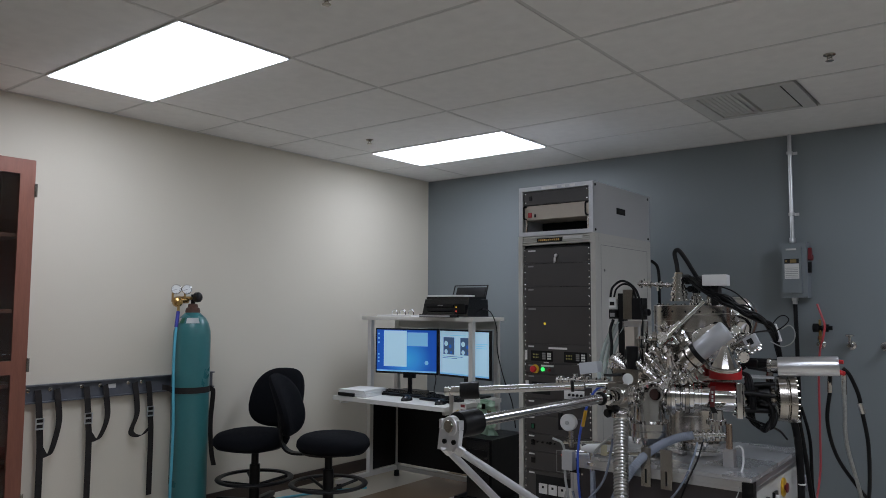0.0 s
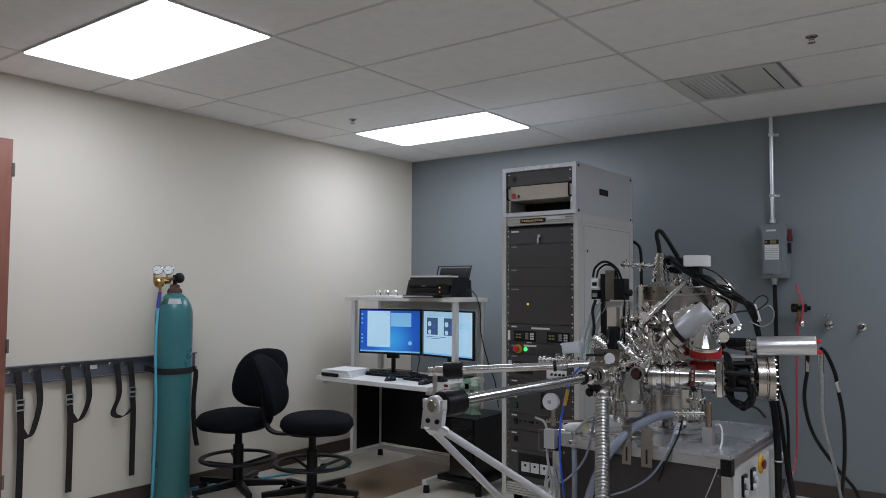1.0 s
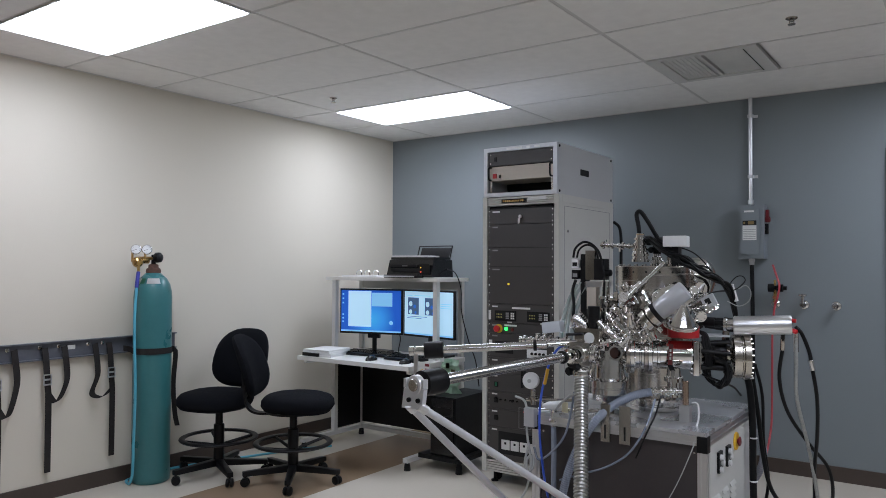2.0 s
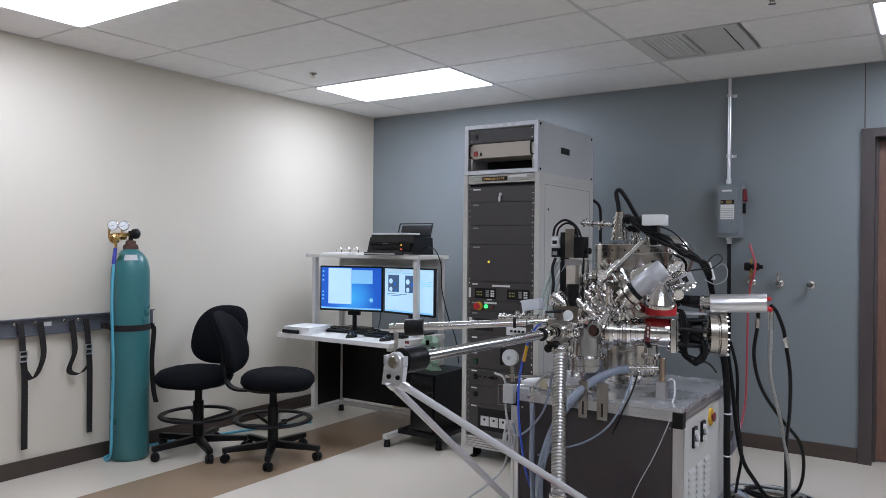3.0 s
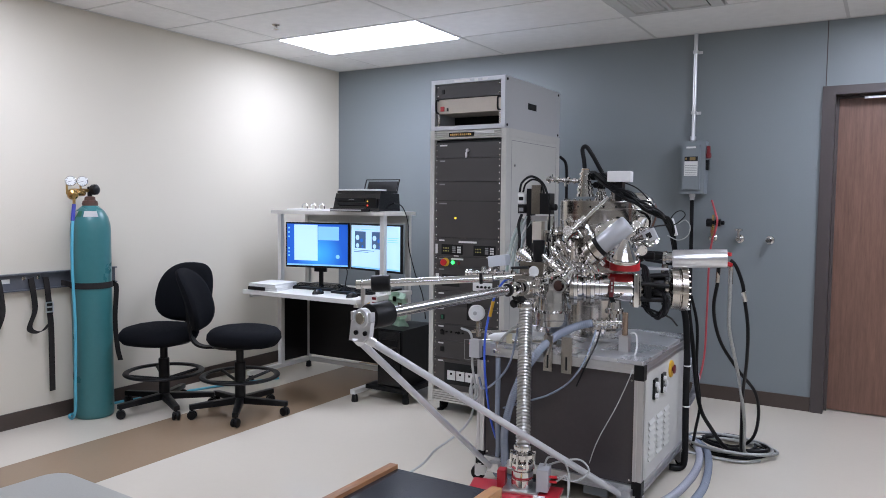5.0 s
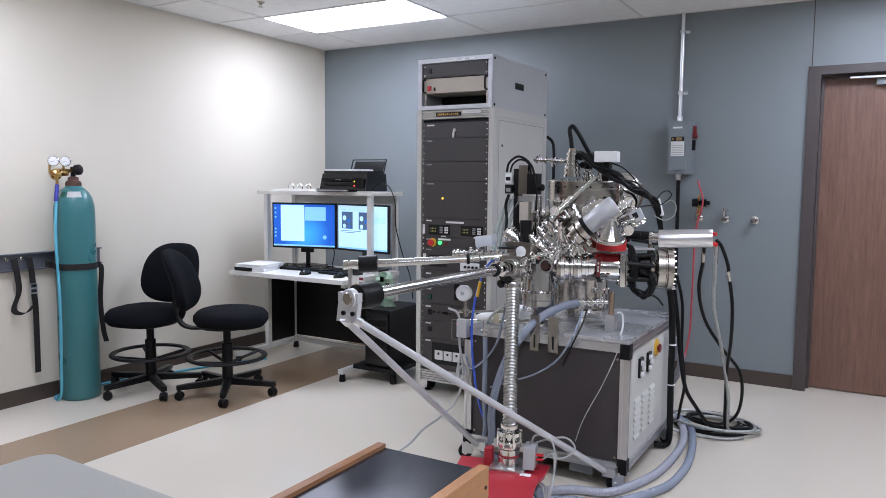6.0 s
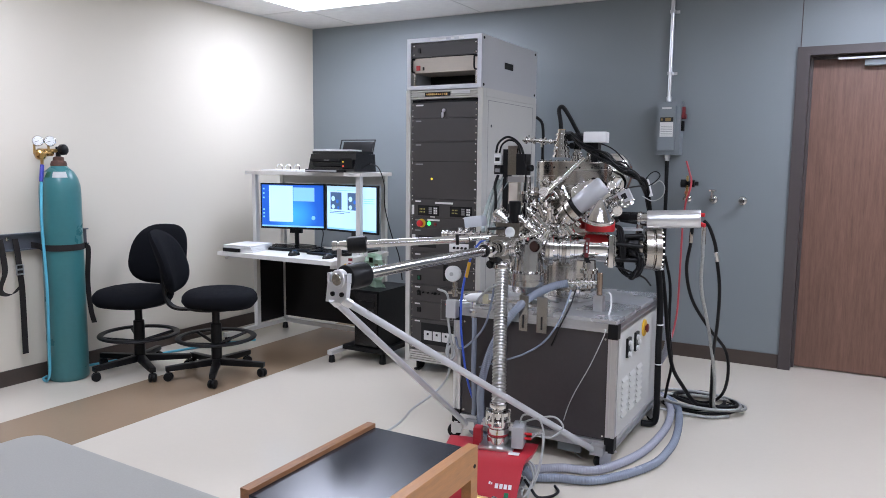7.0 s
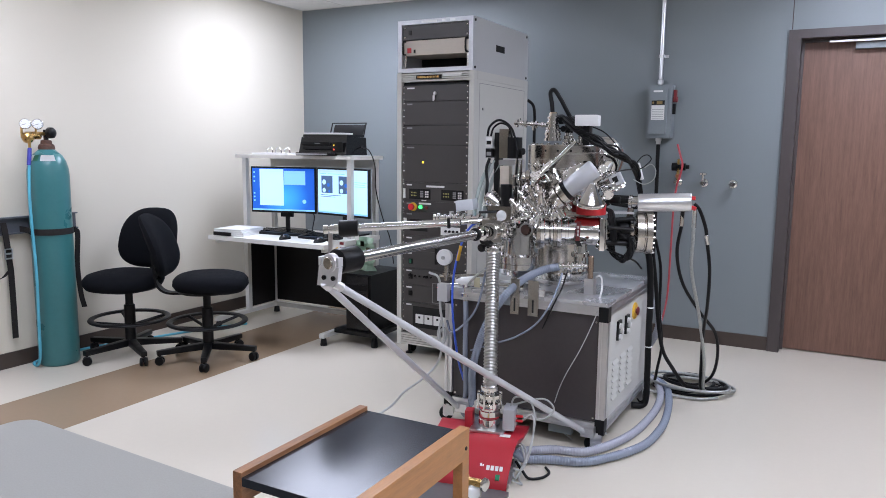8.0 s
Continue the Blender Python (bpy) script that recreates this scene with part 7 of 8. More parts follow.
bm = bmesh.new()
rows_ = [(0.06, 0.196, 0.168), (-0.06, 0.188, 0.170), (-0.115, 0.170, 0.166), (-0.15, 0.163, 0.148), (-0.245, 0.155, 0.062), (-0.262, 0.153, 0.04), (-0.265, 0.152, 0.008)]
top = [[bm.verts.new(PM @ v((sx * w, y, z))) for sx in (-1, 1)] for y, w, z in rows_]
low = [[bm.verts.new(PM @ v((sx * (w - 0.004), y + (0.004 if k else -0.004), max(z - 0.02, 0.004)))) for sx in (-1, 1)] for k, (y, w, z) in enumerate(rows_)]
for a, b in zip(top, top[1:]):
    bm.faces.new((a[0], a[1], b[1], b[0]))
for a, b in zip(low, low[1:]):
    bm.faces.new((a[0], b[0], b[1], a[1]))
for s_ in (0, 1):
    for k in range(len(top) - 1):
        bm.faces.new((top[k][s_], top[k + 1][s_], low[k + 1][s_], low[k][s_]))
bm.faces.new((top[0][0], low[0][0], low[0][1], top[0][1]))
bm.faces.new((top[-1][0], top[-1][1], low[-1][1], low[-1][0]))
cov = part("cover", bm, M_RED, pump, "dark red folded cover", bevel=0.003)
bm = bmesh.new()
FS = PM @ Matrix.Translation((0.012, -0.2205, 0.0877)) @ Matrix.Rotation(radians(42), 4, "X")
x_ = 0.035
for w, h in ((0.010, 0.020), (0.007, 0.013)):
    box(bm, x_ - 0.012, x_ - 0.012 + w * 0.7, 0.002, 0.002 + h * 0.6, 0.0, 0.0015, FS)
    x_ += 0.010
for k in range(4):
    box(bm, 0.050 + 0.018 * k, 0.063 + 0.018 * k, -0.012, 0.008, 0.0, 0.0015, FS)
part("logo_bars", bm, M_WHITE, cov, "white logo bars")
bm = bmesh.new()
box(bm, -0.13, -0.085, 0.03, 0.085, 0.0, 0.0012, FS)
part("label", bm, M_LABEL, cov, "white side label")
part("label", pumpbox(0.09, 0.135, -0.095, -0.065, 0.170, 0.1712), M_LABEL, cov, "small white label")
bm = bmesh.new()
box(bm, 0.092, 0.110, -0.052, -0.028, 0.0, 0.006, FS)
part("power_switch", bm, mat("green_rocker", (0.01, 0.16, 0.07), 0.3), pump, "green rocker switch", bevel=0.002)
part("base_plate", pumpbox(-0.15, 0.15, -0.25, 0.05, 0.004, 0.016), M_STEEL_DULL, pump)
part("frame_bar", pumpbox(0.14, 0.158, -0.24, 0.05, 0.016, 0.034), M_ALU, pump, bevel=0.002)
part("frame_bar", pumpbox(0.14, 0.158, 0.03, 0.05, 0.034, 0.148), M_ALU, pump, bevel=0.002)
part("inner_pump", pumpbox(-0.12, 0.10, -0.13, 0.03, 0.017, 0.13), M_STEEL_DULL, pump, "grey backing pump inside", bevel=0.01)
part("inner_board", pumpbox(0.115, 0.125, -0.12, 0.02, 0.03, 0.12), M_WHITE, pump, bevel=0.002)
for x0 in (-0.14, 0.12):
    for y0 in (-0.22, 0.03):
        part("foot", one(lathe, PM @ v((x0, y0, 0)), (0, 0, 1), [(0.015, 0), (0.016, 0.006)], 12), M_RUBBER, pump)
tp = PM @ v((0.03, -0.01, 0.168))
part("mount_plate", pumpbox(-0.045, 0.105, -0.075, 0.055, 0.1685, 0.182), M_ALU, pump, "aluminium mounting plate", bevel=0.004)
part("pump_head", one(lathe, tp, (0, 0, 1), [(0.0430, 0.012), (0.0464, 0.016), (0.0464, 0.05), (0.0413, 0.053), (0.0413, 0.06), (0.0456, 0.063), (0.0456, 0.085), (0.0396, 0.088), (0.0396, 0.095), (0.0499, 0.099), (0.0516, 0.102), (0.0516, 0.12), (0.0430, 0.124), (0.0361, 0.128), (0.0361, 0.14), (0.0499, 0.143), (0.0499, 0.158), (0.0275, 0.162), (0.0275, 0.185)], 40), M_STEEL, pump, "polished stepped pump head")
part("red_band", one(lathe, tp + v((0, 0, 0.054)), (0, 0, 1), [(0.0418, 0), (0.0440, 0.001), (0.0440, 0.007), (0.0418, 0.008)], 36), M_RED, pump, "red band")
bm = bmesh.new()
for k in range(8):
    t_ = 2 * math.pi * k / 8
    box(bm, 0.044, 0.056, -0.005, 0.005, 0.098, 0.162, Matrix.Translation(tp) @ Matrix.Rotation(t_, 4, "Z"))
part("claw_clamps", bm, M_STEEL, pump, "steel claw clamps", bevel=0.002)
part("drive_unit", pumpbox(0.095, 0.145, -0.055, 0.035, 0.182, 0.275), M_ALU_PAINT, pump, "silver drive electronics box", bevel=0.004)
part("vent_valve", pumpbox(-0.075, -0.04, -0.03, 0.02, 0.171, 0.245), M_RED, pump, "small red valve box", bevel=0.004)
bm = bmesh.new()
for dz in (0.0, 0.02):
    rod(bm, PM @ v((0.145, -0.01, 0.215 + dz)), PM @ v((0.175, -0.01, 0.215 + dz)), 0.006, 10)
part("cable_plugs", bm, M_RED_BRIGHT, pump, "red cable plugs")
for pts in (((0.175, -0.01, 0.22), (0.215, -0.02, 0.25), (0.225, -0.03, 0.20), (0.215, -0.05, 0.10), (0.19, -0.10, 0.04), (0.155, -0.12, 0.05)),
            ((0.12, 0.0, 0.275), (0.14, 0.0, 0.315), (0.20, 0.01, 0.30), (0.225, -0.0, 0.22), (0.215, -0.08, 0.12), (0.175, -0.16, 0.03), (0.155, -0.14, 0.04)),
            ((0.175, -0.01, 0.235), (0.25, 0.02, 0.22), (0.30, 0.04, 0.26), (0.26, 0.05, 0.30), (0.18, 0.03, 0.29), (0.13, 0.01, 0.275)),
            ((0.155, 0.0, 0.12), (0.19, -0.02, 0.10), (0.195, -0.06, 0.05), (0.18, -0.12, 0.012), (0.20, -0.17, 0.008), (0.165, -0.19, 0.03)),
            ((0.15, -0.03, 0.11), (0.18, -0.06, 0.12), (0.20, -0.09, 0.07), (0.185, -0.05, 0.03), (0.15, -0.02, 0.05))):
    part("cable", one(sweep, [PM @ v(q) for q in pts], 0.0042, 8), M_GREYCABLE, pump, "light grey cable")
tagged(part("power_cable", one(sweep, [PM @ v(q) for q in ((0.155, -0.05, 0.05), (0.19, -0.09, 0.03), (0.22, -0.105, 0.007), (0.27, -0.085, 0.007), (0.295, -0.03, 0.007), (0.275, 0.02, 0.007))], 0.006, 8), M_RUBBER), "short black power cable curled on the floor by the pump", "cable")

# small regulator on a dark plate in front of the pump
tagged(part("floor_plate", one(box, 3.03, 3.335, -3.20, -2.86, 0, 0.018), mat("dark_grey_plate", (0.09, 0.09, 0.09), 0.4), bevel=0.008), "dark grey metal plate on the floor before the pump", "plate")
lr = thing("lecture_regulator", (3.215, -2.985, 0.018), "brass regulator with dial gauge on the dark plate", "regulator")
bm = bmesh.new()
rod(bm, (3.21, -2.985, 0.018), (3.21, -2.985, 0.102), 0.014, 14)
rod(bm, (3.175, -2.985, 0.102), (3.28, -2.99, 0.108), 0.016, 16)
lathe(bm, (3.195, -2.985, 0.105), (1, 0, 0), [(0.016, 0), (0.022, 0.004), (0.022, 0.02), (0.016, 0.024)], 6)
part("body", bm, M_BRASS, lr, "brass body")
part("handwheel", one(lathe, (3.28, -2.992, 0.108), (1, -0.2, 0.05), [(0.010, 0), (0.022, 0.004), (0.027, 0.010), (0.025, 0.018), (0.012, 0.024)], 12), M_STEEL, lr, "steel handwheel")
g = part("gauge", one(lathe, (3.245, -2.995, 0.066), (0.5, -0.8, 0.5), [(0.024, 0), (0.031, 0.003), (0.031, 0.018), (0.027, 0.021), (0.026, 0.018)], 24), M_STEEL, lr, "dial gauge")
part("dial", one(lathe, v((3.245, -2.995, 0.066)) + v((0.5, -0.8, 0.5)).normalized() * 0.0185, (0.5, -0.8, 0.5), [(0.026, 0), (0.026, 0.0008)], 22), M_DIAL, g, "white dial")

lr.location += Vector((0.012, -0.025, 0))

# hoses and cables


def hung(p):
    """Sets a point of a hose to the apparatus' size, and leaves it where it lies on the floor."""
    return p.lerp(TALL @ p, min(1, max(0, (p.z - 0.03) / 0.3)))


def cable(name, pts, r, material, label, category="cable", seg=8, **kw):
    return tagged(part(name, one(sweep, [hung(v(p)) for p in pts], r, seg, **kw), material, smooth=60), label, category)


cable("vacuum_hose", [(3.22, -2.56, 0.09), (3.25, -2.50, 0.04), (3.34, -2.385, 0.021), (3.492, -2.319, 0.021), (3.599, -2.054, 0.021), (3.630, -1.75, 0.021), (3.619, -1.50, 0.021), (3.578, -1.30, 0.024), (3.499, -1.138, 0.026), (3.35, -1.06, 0.03)], 0.0185, M_CLEARHOSE, "grey ribbed vacuum hose looping over the floor", "hose", 16, ribs=0.012, rib_h=0.0016)
cable("vacuum_hose", [(3.34, -1.278, 0.12), (3.40, -1.16, 0.13), (3.45, -1.11, 0.22), (3.500, -1.10, 0.33), (3.508, -1.10, 0.42), (3.47, -1.10, 0.50), (3.40, -1.16, 0.55), (3.34, -1.278, 0.55)], 0.018, M_CLEARHOSE, "clear ribbed vacuum hose bowed out behind the cart", "hose", 16, ribs=0.012, rib_h=0.0016)
cable("vacuum_hose", [(3.24, -2.60, 0.09), (3.27, -2.56, 0.03), (3.36, -2.495, 0.020), (3.525, -2.423, 0.020), (3.677, -2.159, 0.020), (3.710, -1.90, 0.020), (3.693, -1.65, 0.020), (3.642, -1.37, 0.022), (3.573, -1.19, 0.024), (3.40, -1.02, 0.024)], 0.0180, M_GREYHOSE, "grey ribbed vacuum hose looping over the floor", "hose", 16, ribs=0.012, rib_h=0.0016)
cable("vacuum_hose", [(3.202, -1.985, 0.797), (3.132, -2.020, 0.779), (3.063, -2.100, 0.740), (3.015, -2.190, 0.682), (2.938, -2.210, 0.565), (2.883, -2.215, 0.436), (2.851, -2.220, 0.291), (2.853, -2.220, 0.148), (2.86, -2.24, 0.05), (2.92, -2.22, 0.03), (3.05, -2.21, 0.03)], 0.0185, M_GREYHOSE, "translucent grey wire-reinforced hose arching down from the chamber", "hose", 16, ribs=0.010, rib_h=0.0012)
cable("foreline_hose", [(2.784, -2.170, 0.618), (2.796, -2.190, 0.532), (2.800, -2.200, 0.364), (2.811, -2.210, 0.166), (2.80, -2.22, 0.05), (2.86, -2.24, 0.025)], 0.0125, M_GREYHOSE, "smooth grey foreline hose hanging beside the cart", "hose", 14)
cable("grey_tube", [(3.235, -2.030, 0.773), (3.239, -2.100, 0.717), (3.220, -2.170, 0.633), (3.157, -2.180, 0.547), (3.059, -2.180, 0.480), (2.957, -2.180, 0.438), (2.867, -2.180, 0.403), (2.821, -2.180, 0.385)], 0.0048, M_GREYHOSE, "thin grey tube drooping across the cart front", "tube", 10)
cable("grey_tube", [(2.892, -2.170, 0.790), (2.887, -2.190, 0.710), (2.863, -2.210, 0.600), (2.789, -2.200, 0.511), (2.709, -2.180, 0.462), (2.678, -2.170, 0.514)], 0.0055, M_GREYHOSE, "thin grey tube looping beside the load lock", "tube", 10)
cable("black_cable", [(3.248, -2.000, 0.770), (3.254, -2.080, 0.715), (3.246, -2.170, 0.650), (3.199, -2.180, 0.539)], 0.004, M_RUBBER, "thin black cable hanging over the cart edge")
cable("white_tube", [(3.449, -2.130, 0.649), (3.446, -2.168, 0.607), (3.387, -2.170, 0.469), (3.315, -2.180, 0.327), (3.281, -2.190, 0.216), (3.274, -2.200, 0.136), (3.324, -2.220, 0.057), (3.379, -2.220, 0.015)], 0.0022, M_GREYCABLE, "thin pale tube hanging in front of the dark panel", "tube")
cable("blue_tube", [(2.841, -2.160, 1.000), (2.815, -2.180, 0.984), (2.784, -2.190, 0.939), (2.760, -2.190, 0.882), (2.736, -2.190, 0.802), (2.719, -2.190, 0.694), (2.720, -2.190, 0.566), (2.734, -2.190, 0.453), (2.754, -2.190, 0.340), (2.787, -2.190, 0.229), (2.834, -2.200, 0.138), (2.83, -2.22, 0.02)], 0.0055, M_BLUE, "thin blue air tube hanging beside the cart", "tube")
tagged(part("tube_joint", one(rod, hung(v((2.763, -2.190, 0.888))), hung(v((2.745, -2.190, 0.814))), 0.008, 10), M_YELLOW), "yellow push-in tube joint", "joint")
cable("white_cable", [(2.561, -2.150, 0.736), (2.625, -2.160, 0.709), (2.639, -2.170, 0.567), (2.665, -2.180, 0.456), (2.656, -2.180, 0.367), (2.620, -2.180, 0.273), (2.589, -2.280, 0.213), (2.533, -2.350, 0.155), (2.482, -2.400, 0.074), (2.42, -2.60, 0.006), (2.56, -2.95, 0.006)], 0.006, M_GREYCABLE, "pale grey cable tied to the strut and trailing to the floor")
cable("white_cable", [(2.640, -2.160, 0.507), (2.632, -2.180, 0.437), (2.654, -2.190, 0.399), (2.678, -2.180, 0.423), (2.665, -2.170, 0.469), (2.645, -2.180, 0.453), (2.645, -2.190, 0.397)], 0.006, M_GREYCABLE, "bunched pale grey cable beside the cart post")
cable("white_cable", [(2.921, -2.170, 0.834), (2.919, -2.190, 0.796), (2.865, -2.190, 0.764), (2.814, -2.170, 0.722), (2.786, -2.150, 0.694)], 0.006, M_GREYCABLE, "short pale cable looping under the load lock")
for dx, dz in ((0, 0), (0.03, 0.012), (0.055, -0.01)):
    o = v((dx, 0.02, dz))
    cable("pale_hose", [v((2.783, -1.930, 1.272)) + o, v((2.740, -1.930, 1.191)) + o, v((2.717, -1.940, 1.112)) + o, v((2.712, -1.960, 1.034)) + o, v((2.726, -2.000, 0.957)) + o], 0.0105, M_GLASSY, "pale green translucent cooling hose behind the load lock", "hose", 10)
cable("black_cable", [(2.784, -1.920, 1.295), (2.771, -1.930, 1.243), (2.783, -1.940, 1.172), (2.787, -1.960, 1.101), (2.820, -2.000, 1.042)], 0.008, M_RUBBER, "black motor cable down the manipulator")
cable("black_cable", [(2.774, -1.930, 1.403), (2.786, -1.930, 1.448), (2.829, -1.930, 1.478), (2.872, -1.930, 1.469), (2.910, -1.930, 1.436), (2.929, -1.930, 1.391)], 0.006, M_RUBBER, "black cable arching over the manipulator motor")
cable("black_cable", [(2.784, -1.910, 1.403), (2.799, -1.910, 1.443), (2.839, -1.910, 1.465), (2.883, -1.910, 1.448), (2.902, -1.910, 1.397)], 0.005, M_RUBBER, "black cable arching over the manipulator motor")
cable("black_cable", [(2.933, -1.940, 1.391), (2.951, -1.950, 1.316), (2.947, -1.950, 1.247), (2.943, -1.950, 1.163), (2.940, -1.970, 1.108)], 0.004, M_RUBBER, "thin black cable down the manipulator")
cable("black_cable", [(3.069, -1.780, 1.509), (3.064, -1.780, 1.557), (3.054, -1.780, 1.613), (3.074, -1.780, 1.626), (3.105, -1.770, 1.584), (3.129, -1.740, 1.530), (3.147, -1.720, 1.491)], 0.011, M_RUBBER, "thick black cable bent over the top feedthrough")
random.seed(4)
for k in range(10):
    j = lambda s: v((random.uniform(-s, s), random.uniform(-s, s), random.uniform(-s, s)))
    pts = [v((3.144, -1.780, 1.483)) + j(0.02), v((3.240, -1.840, 1.431)) + j(0.022), v((3.317, -1.850, 1.387)) + j(0.022), v((3.382, -1.800, 1.345)) + j(0.02), v((3.424, -1.700, 1.312)) + j(0.018), v((3.442, -1.580, 1.267)) + j(0.014), v((3.445, -1.440, 1.173)) + j(0.012), v((3.456, -1.400, 1.006)) + j(0.01), v((3.469, -1.390, 0.823)) + j(0.008)]
    cable("black_cable", pts, random.choice((0.0045, 0.006, 0.008)), M_RUBBER, "black cable of the thick bundle draped over the chamber")
bdl = thing("cable_bundle", (3.562, -1.58, 0), "thick black sleeved cable bundle hanging down the cart side", "cable bundle")
part("sleeve", one(sweep, [(3.505, -1.56, 0.92), (3.548, -1.58, 0.80), (3.562, -1.58, 0.62), (3.563, -1.58, 0.42), (3.566, -1.58, 0.2), (3.568, -1.59, 0.06), (3.55, -1.60, 0.022), (3.50, -1.62, 0.022)], 0.0165, 12), M_RUBBER, bdl)
for z in (0.835, 0.545, 0.335, 0.11):
    part("cable_tie", one(lathe, (3.552 + 0.014 * (z < 0.8), -1.58, z), (0, 0, 1), [(0.0162, 0), (0.0185, 0.001), (0.0185, 0.006), (0.0162, 0.007)], 16), M_WHITE, bdl, "white cable tie")
cable("black_cable", [(3.513, -1.360, 0.823), (3.536, -1.340, 0.636), (3.554, -1.320, 0.445), (3.582, -1.300, 0.284), (3.635, -1.280, 0.174), (3.70, -1.22, 0.05), (3.78, -1.15, 0.014), (3.86, -1.05, 0.014)], 0.011, M_RUBBER, "black cable swinging from the cart to the floor coil")
cable("black_cable", [(3.513, -1.300, 0.878), (3.544, -1.280, 0.721), (3.549, -1.280, 0.500), (3.567, -1.260, 0.305), (3.550, -1.260, 0.155), (3.52, -1.2, 0.02), (3.48, -1.1, 0.012)], 0.008, M_RUBBER, "black cable behind the cart corner")
cable("black_hose", [(3.775, -1.69, 1.100), (3.800, -1.68, 1.07), (3.828, -1.66, 0.99), (3.838, -1.65, 0.92), (3.850, -1.60, 0.78), (3.835, -1.50, 0.60), (3.80, -1.35, 0.42), (3.785, -1.26, 0.22), (3.785, -1.24, 0.06), (3.80, -1.19, 0.016), (3.84, -1.10, 0.014)], 0.0085, M_RUBBER, "black helium hose hanging from the silver cylinder", "hose")
cable("black_hose", [(3.720, -1.68, 1.07), (3.715, -1.66, 1.0), (3.696, -1.64, 0.86), (3.715, -1.55, 0.70), (3.78, -1.40, 0.54), (3.848, -1.27, 0.41), (3.862, -1.22, 0.27), (3.83, -1.18, 0.12), (3.74, -1.12, 0.03), (3.60, -1.05, 0.014), (3.50, -1.02, 0.014)], 0.0085, M_RUBBER, "black helium hose hanging from the silver cylinder", "hose")
cable("braided_hose", [(3.775, -1.67, 1.05), (3.772, -1.655, 0.93), (3.765, -1.60, 0.77), (3.785, -1.42, 0.52), (3.802, -1.28, 0.25), (3.80, -1.24, 0.06), (3.82, -1.18, 0.03), (3.88, -1.08, 0.022)], 0.0085, M_BRAID, "steel-braided hose hanging from the silver cylinder", "hose")
fit_ = thing("hose_fittings", (3.75, -1.67, 0.98), "small steel hose couplings under the silver cylinder", "fitting")
for a, b, r in (((3.775, -1.672, 1.085), (3.773, -1.66, 0.985), 0.011), ((3.720, -1.675, 1.08), (3.714, -1.66, 0.99), 0.010), ((3.832, -1.657, 0.955), (3.842, -1.65, 0.91), 0.0115)):
    part("coupling", one(rod, a, b, r, 8), M_STEEL, fit_)
fit_.matrix_basis = TALL @ fit_.matrix_basis
for k, (m_, r) in enumerate(((M_RUBBER, 0.0095), (M_RUBBER, 0.0095), (M_BRAID, 0.009), (M_RUBBER, 0.010), (M_BRAID, 0.0085))):
    pts = []
    rx, ry, ph = (0.20, 0.15, 0.225, 0.17, 0.24)[k], (0.15, 0.17, 0.13, 0.12, 0.16)[k], 1.3 * k
    for i in range(15):
        t_ = ph + 2 * math.pi * i / 13
        pts.append((3.70 + (0.0, -0.03, 0.01, 0.03, 0.0)[k] + rx * (1 + 0.08 * math.sin(2 * t_ + k)) * math.cos(t_), -1.10 + (0, 0.03, -0.02, 0.01, -0.03)[k] + ry * math.sin(t_), 0.010 + 0.009 * k + 0.006 * math.sin(t_ + k)))
    cable("floor_coil", pts, r, m_, "steel-braided hose coiled on the floor" if m_ == M_BRAID else "black hose coiled on the floor", "hose")
cable("braided_hose", [(3.48, -1.36, 0.03), (3.55, -1.34, 0.022), (3.66, -1.33, 0.013), (3.80, -1.31, 0.011), (3.88, -1.24, 0.011)], 0.008, M_BRAID, "steel-braided hose end lying on the floor", "hose")
cable("wire", [(3.418, -1.500, 1.248), (3.461, -1.500, 1.306), (3.495, -1.500, 1.318), (3.513, -1.500, 1.296), (3.478, -1.500, 1.260), (3.430, -1.500, 1.236)], 0.0025, M_RUBBER, "thin black looped wire")
cable("wire", [(3.426, -1.500, 1.195), (3.482, -1.500, 1.173), (3.530, -1.500, 1.198), (3.539, -1.500, 1.244), (3.515, -1.500, 1.273), (3.481, -1.500, 1.255)], 0.0025, M_GREYCABLE, "thin grey looped wire")
cable("wire", [(3.269, -1.750, 1.277), (3.336, -1.800, 1.252), (3.398, -1.800, 1.237), (3.427, -1.700, 1.246), (3.447, -1.550, 1.249)], 0.004, M_RUBBER, "thin black wire across the chamber")
cable("wire", [(3.221, -1.660, 1.461), (3.298, -1.620, 1.425), (3.357, -1.580, 1.357), (3.393, -1.550, 1.294)], 0.0035, M_RUBBER, "thin black wire arching over the steel dome")
tagged(part("marker_tag", one(rod, hung(v((3.443, -1.490, 1.277))), hung(v((3.463, -1.470, 1.195))), 0.011, 8), M_WHITE), "white cable marker on the bundle", "cable marker")
random.seed(9)
for k in range(7):
    c = v((3.456, -1.800, 0.898))
    pts = []
    ph = random.uniform(0, 6)
    for i in range(7):
        t_ = ph + i * 0.95
        pts.append(c + v((0.05 * math.cos(t_) + random.uniform(-0.012, 0.012), random.uniform(-0.03, 0.03), 0.06 * math.sin(t_) - 0.01 + random.uniform(-0.01, 0.01))))
    cable("black_cable", pts, random.choice((0.006, 0.008, 0.009)), M_RUBBER, "black cable looped around the gate valve rods")
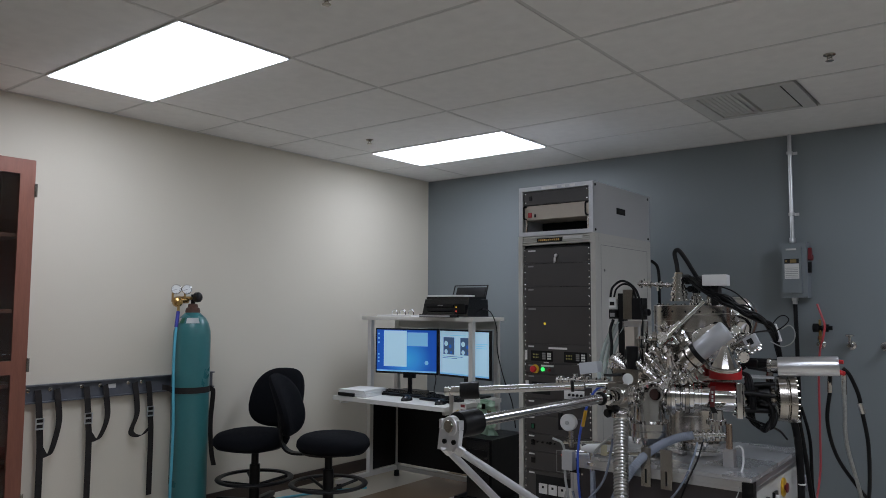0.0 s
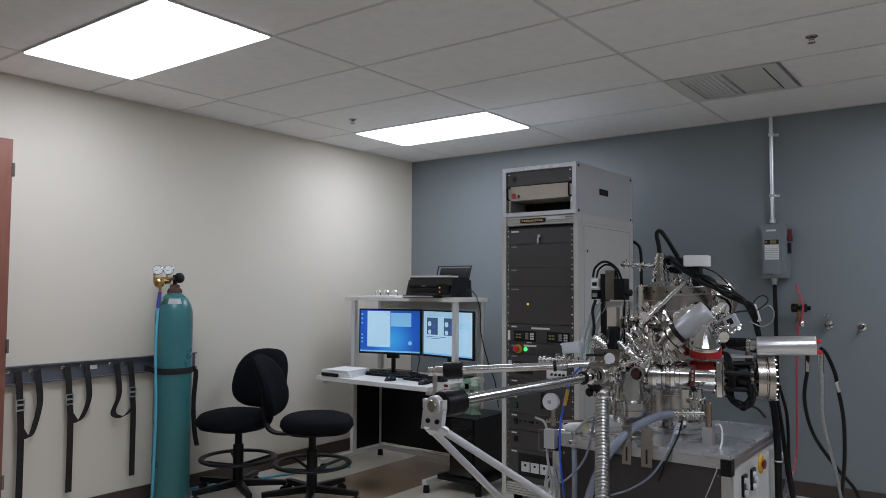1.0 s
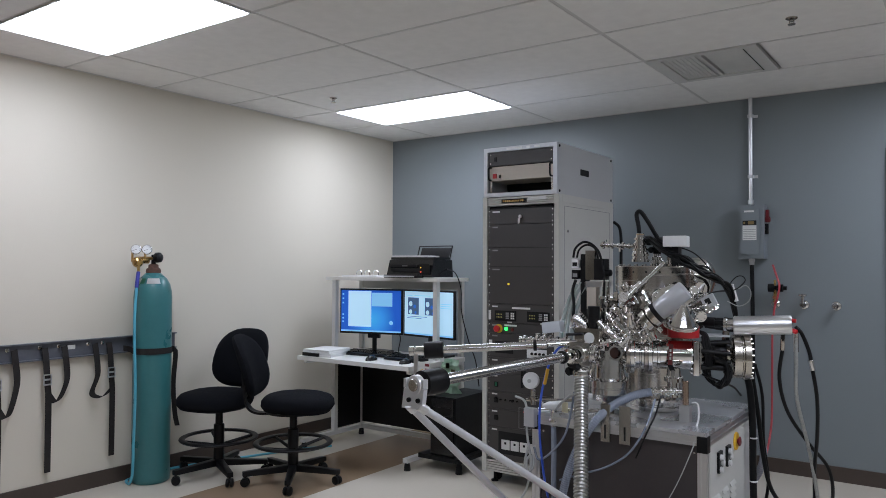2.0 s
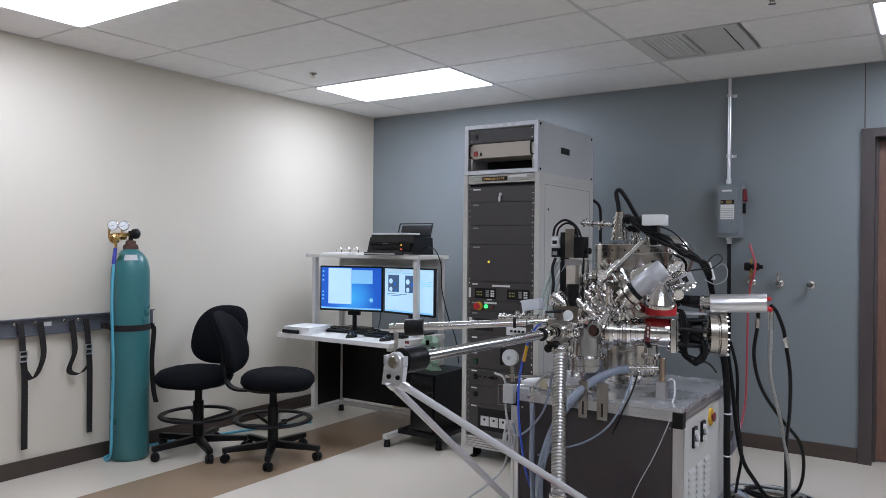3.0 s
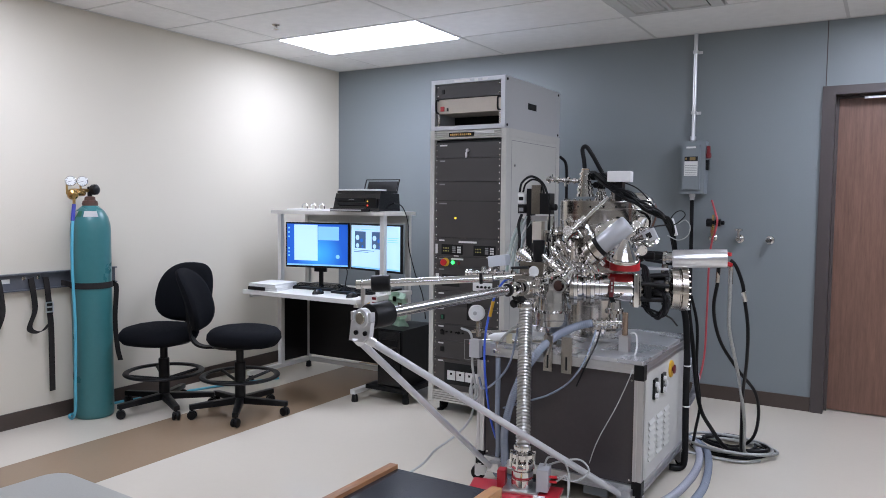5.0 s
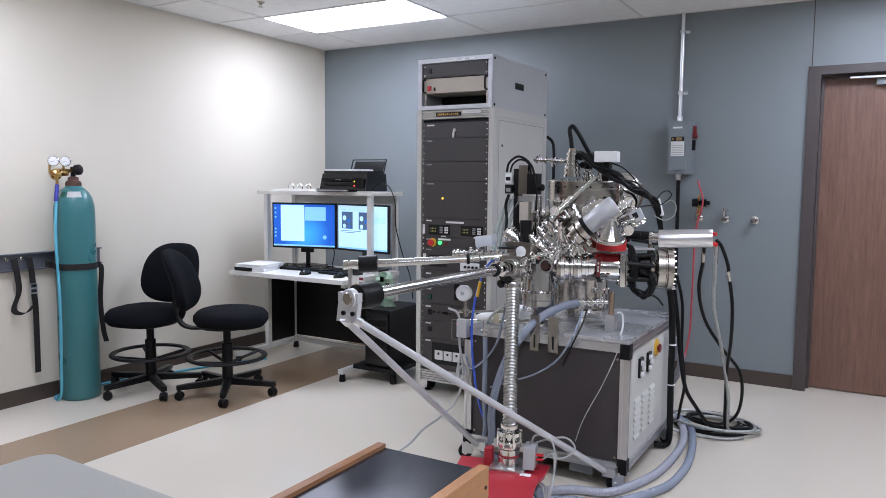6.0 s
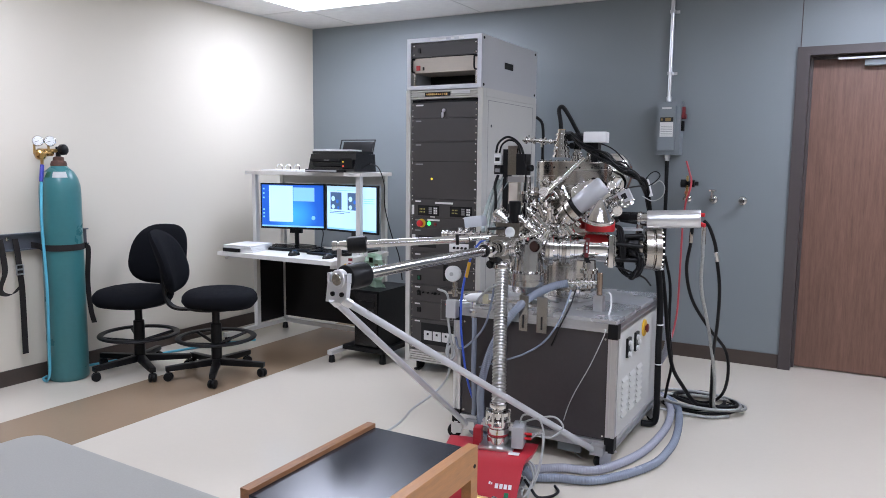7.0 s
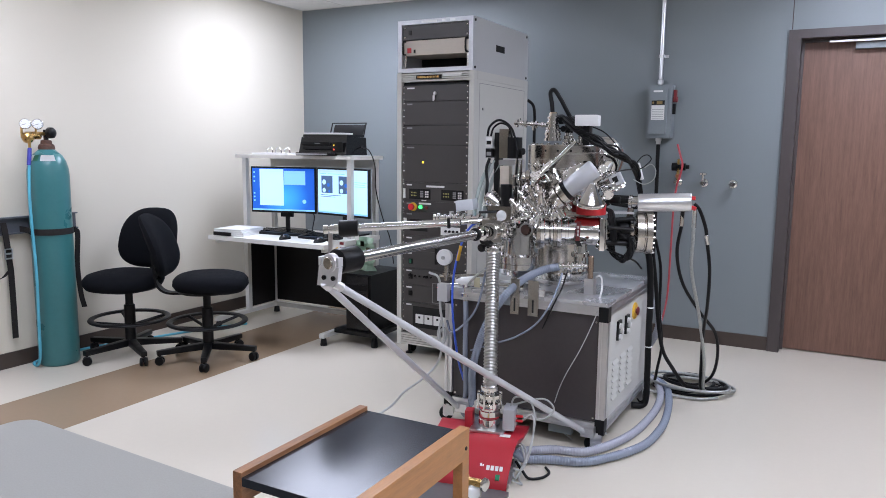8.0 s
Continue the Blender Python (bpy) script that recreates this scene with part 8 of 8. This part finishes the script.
for k in range(3):
    cable("black_cable", [v((3.378, -1.770, 1.108)) + v((0, 0, -0.01 * k)), v((3.354, -1.800, 1.081)) + v((0, 0, -0.008 * k)), v((3.388, -1.820, 1.057)) + v((0.01 * k, 0, 0)), v((3.407, -1.840, 0.996)) + v((0.012 * k, 0, 0)), v((3.422, -1.840, 0.914)) + v((0.008 * k, 0, 0))], 0.007, M_RUBBER, "black cable looped by the actuator")
cable("black_cable", [(3.393, -1.830, 0.875), (3.435, -1.830, 0.862), (3.475, -1.800, 0.844), (3.480, -1.600, 0.796), (3.477, -1.450, 0.739)], 0.005, M_RUBBER, "black cable looped by the actuator")

tagged(part("black_cable", one(sweep, [(2.39, -0.46, 1.70), (2.432, -0.46, 1.66), (2.447, -0.465, 1.58), (2.449, -0.47, 1.45), (2.452, -0.47, 1.2), (2.46, -0.47, 0.7), (2.47, -0.46, 0.2), (2.52, -0.45, 0.02), (2.7, -0.5, 0.016)], 0.011, 8), M_RUBBER, smooth=60), "thick black cable hanging behind the rack", "cable")

# wooden side table in the foreground
TZ = 0.566
TX0, TX1, TYF, TYN = 3.136, 3.519, -3.590, -4.135
tab = thing("side_table", (3.33, -3.93, 0), "beech-framed side table with black laminate top and raised side rails", "table")
part("tabletop", boxes((TX0 + 0.029, TX1 - 0.033, TYN, TYF - 0.004, TZ - 0.030, TZ - 0.008)), M_SLATE, tab, "scuffed black laminate top", bevel=0.002)
part("side_rail", boxes((TX0, TX0 + 0.028, TYN, TYF, TZ - 0.075, TZ + 0.004)), M_WOOD_EDGE, tab, "worn wooden side rail", bevel=0.004)
part("side_rail", boxes((TX1 - 0.032, TX1, TYN, TYF - 0.042, TZ - 0.082, TZ + 0.008)), M_WOOD, tab, "wooden side rail", bevel=0.004)
part("front_rail", boxes((TX0 + 0.029, TX1 - 0.033, TYF - 0.05, TYF - 0.03, TZ - 0.085, TZ - 0.031)), M_WOOD, tab, bevel=0.002)
for x in (TX0 + 0.001, TX1 - 0.031):
    for y in (TYF - 0.04, TYN + 0.001):
        top_ = (TZ + 0.006 if x > 3.3 and y > -3.7 else TZ - 0.076)
        leg = part("leg", boxes((x, x + 0.030, y, y + 0.040, 0, top_)), M_WOOD, tab, "square wooden leg", bevel=0.003)
        part("bolt", one(lathe, (x + (0.030 if x > 3.3 else 0), y + 0.02, TZ - 0.05), (1 if x > 3.3 else -1, 0, 0), [(0.006, 0), (0.006, 0.002)], 10), M_DARK, leg)
part("shelf_rail", boxes((TX1 - 0.026, TX1 - 0.004, TYN + 0.04, TYF - 0.042, 0.14, 0.19)), M_WOOD, tab, bevel=0.003)

# low grey table beyond it
LZ = 0.45
low_ = thing("low_table", (2.6, -4.3, 0), "low table with speckled grey laminate top", "table")
bm = bmesh.new()
lx0, lx1, ly0, ly1, rad = 2.03, 3.08, -4.70, -4.005, 0.07
rim = []
for cx, cy, a0 in ((lx0 + rad, ly0 + rad, 180), (lx1 - rad, ly0 + rad, 270), (lx1 - rad, ly1 - rad, 0), (lx0 + rad, ly1 - rad, 90)):
    for k in range(7):
        a = radians(a0 + 15 * k)
        rim.append((cx + rad * math.cos(a), cy + rad * math.sin(a)))
lo_, hi_ = [bm.verts.new((x, y, LZ - 0.03)) for x, y in rim], [bm.verts.new((x, y, LZ)) for x, y in rim]
bm.faces.new(lo_[::-1])
bm.faces.new(hi_)
for k in range(len(rim)):
    q = (k + 1) % len(rim)
    bm.faces.new((lo_[k], lo_[q], hi_[q], hi_[k]))
part("tabletop", bm, M_BENCH, low_, "speckled grey laminate top", bevel=0.004)
for x in (2.10, 2.98):
    for y in (-4.63, -4.10):
        part("leg", boxes((x, x + 0.035, y, y + 0.035, 0, LZ - 0.03)), M_BLACK, low_, "dark square leg", bevel=0.002)
low_.matrix_basis = pose(2.6, -4.3, 0, 0, 0, -2.5)
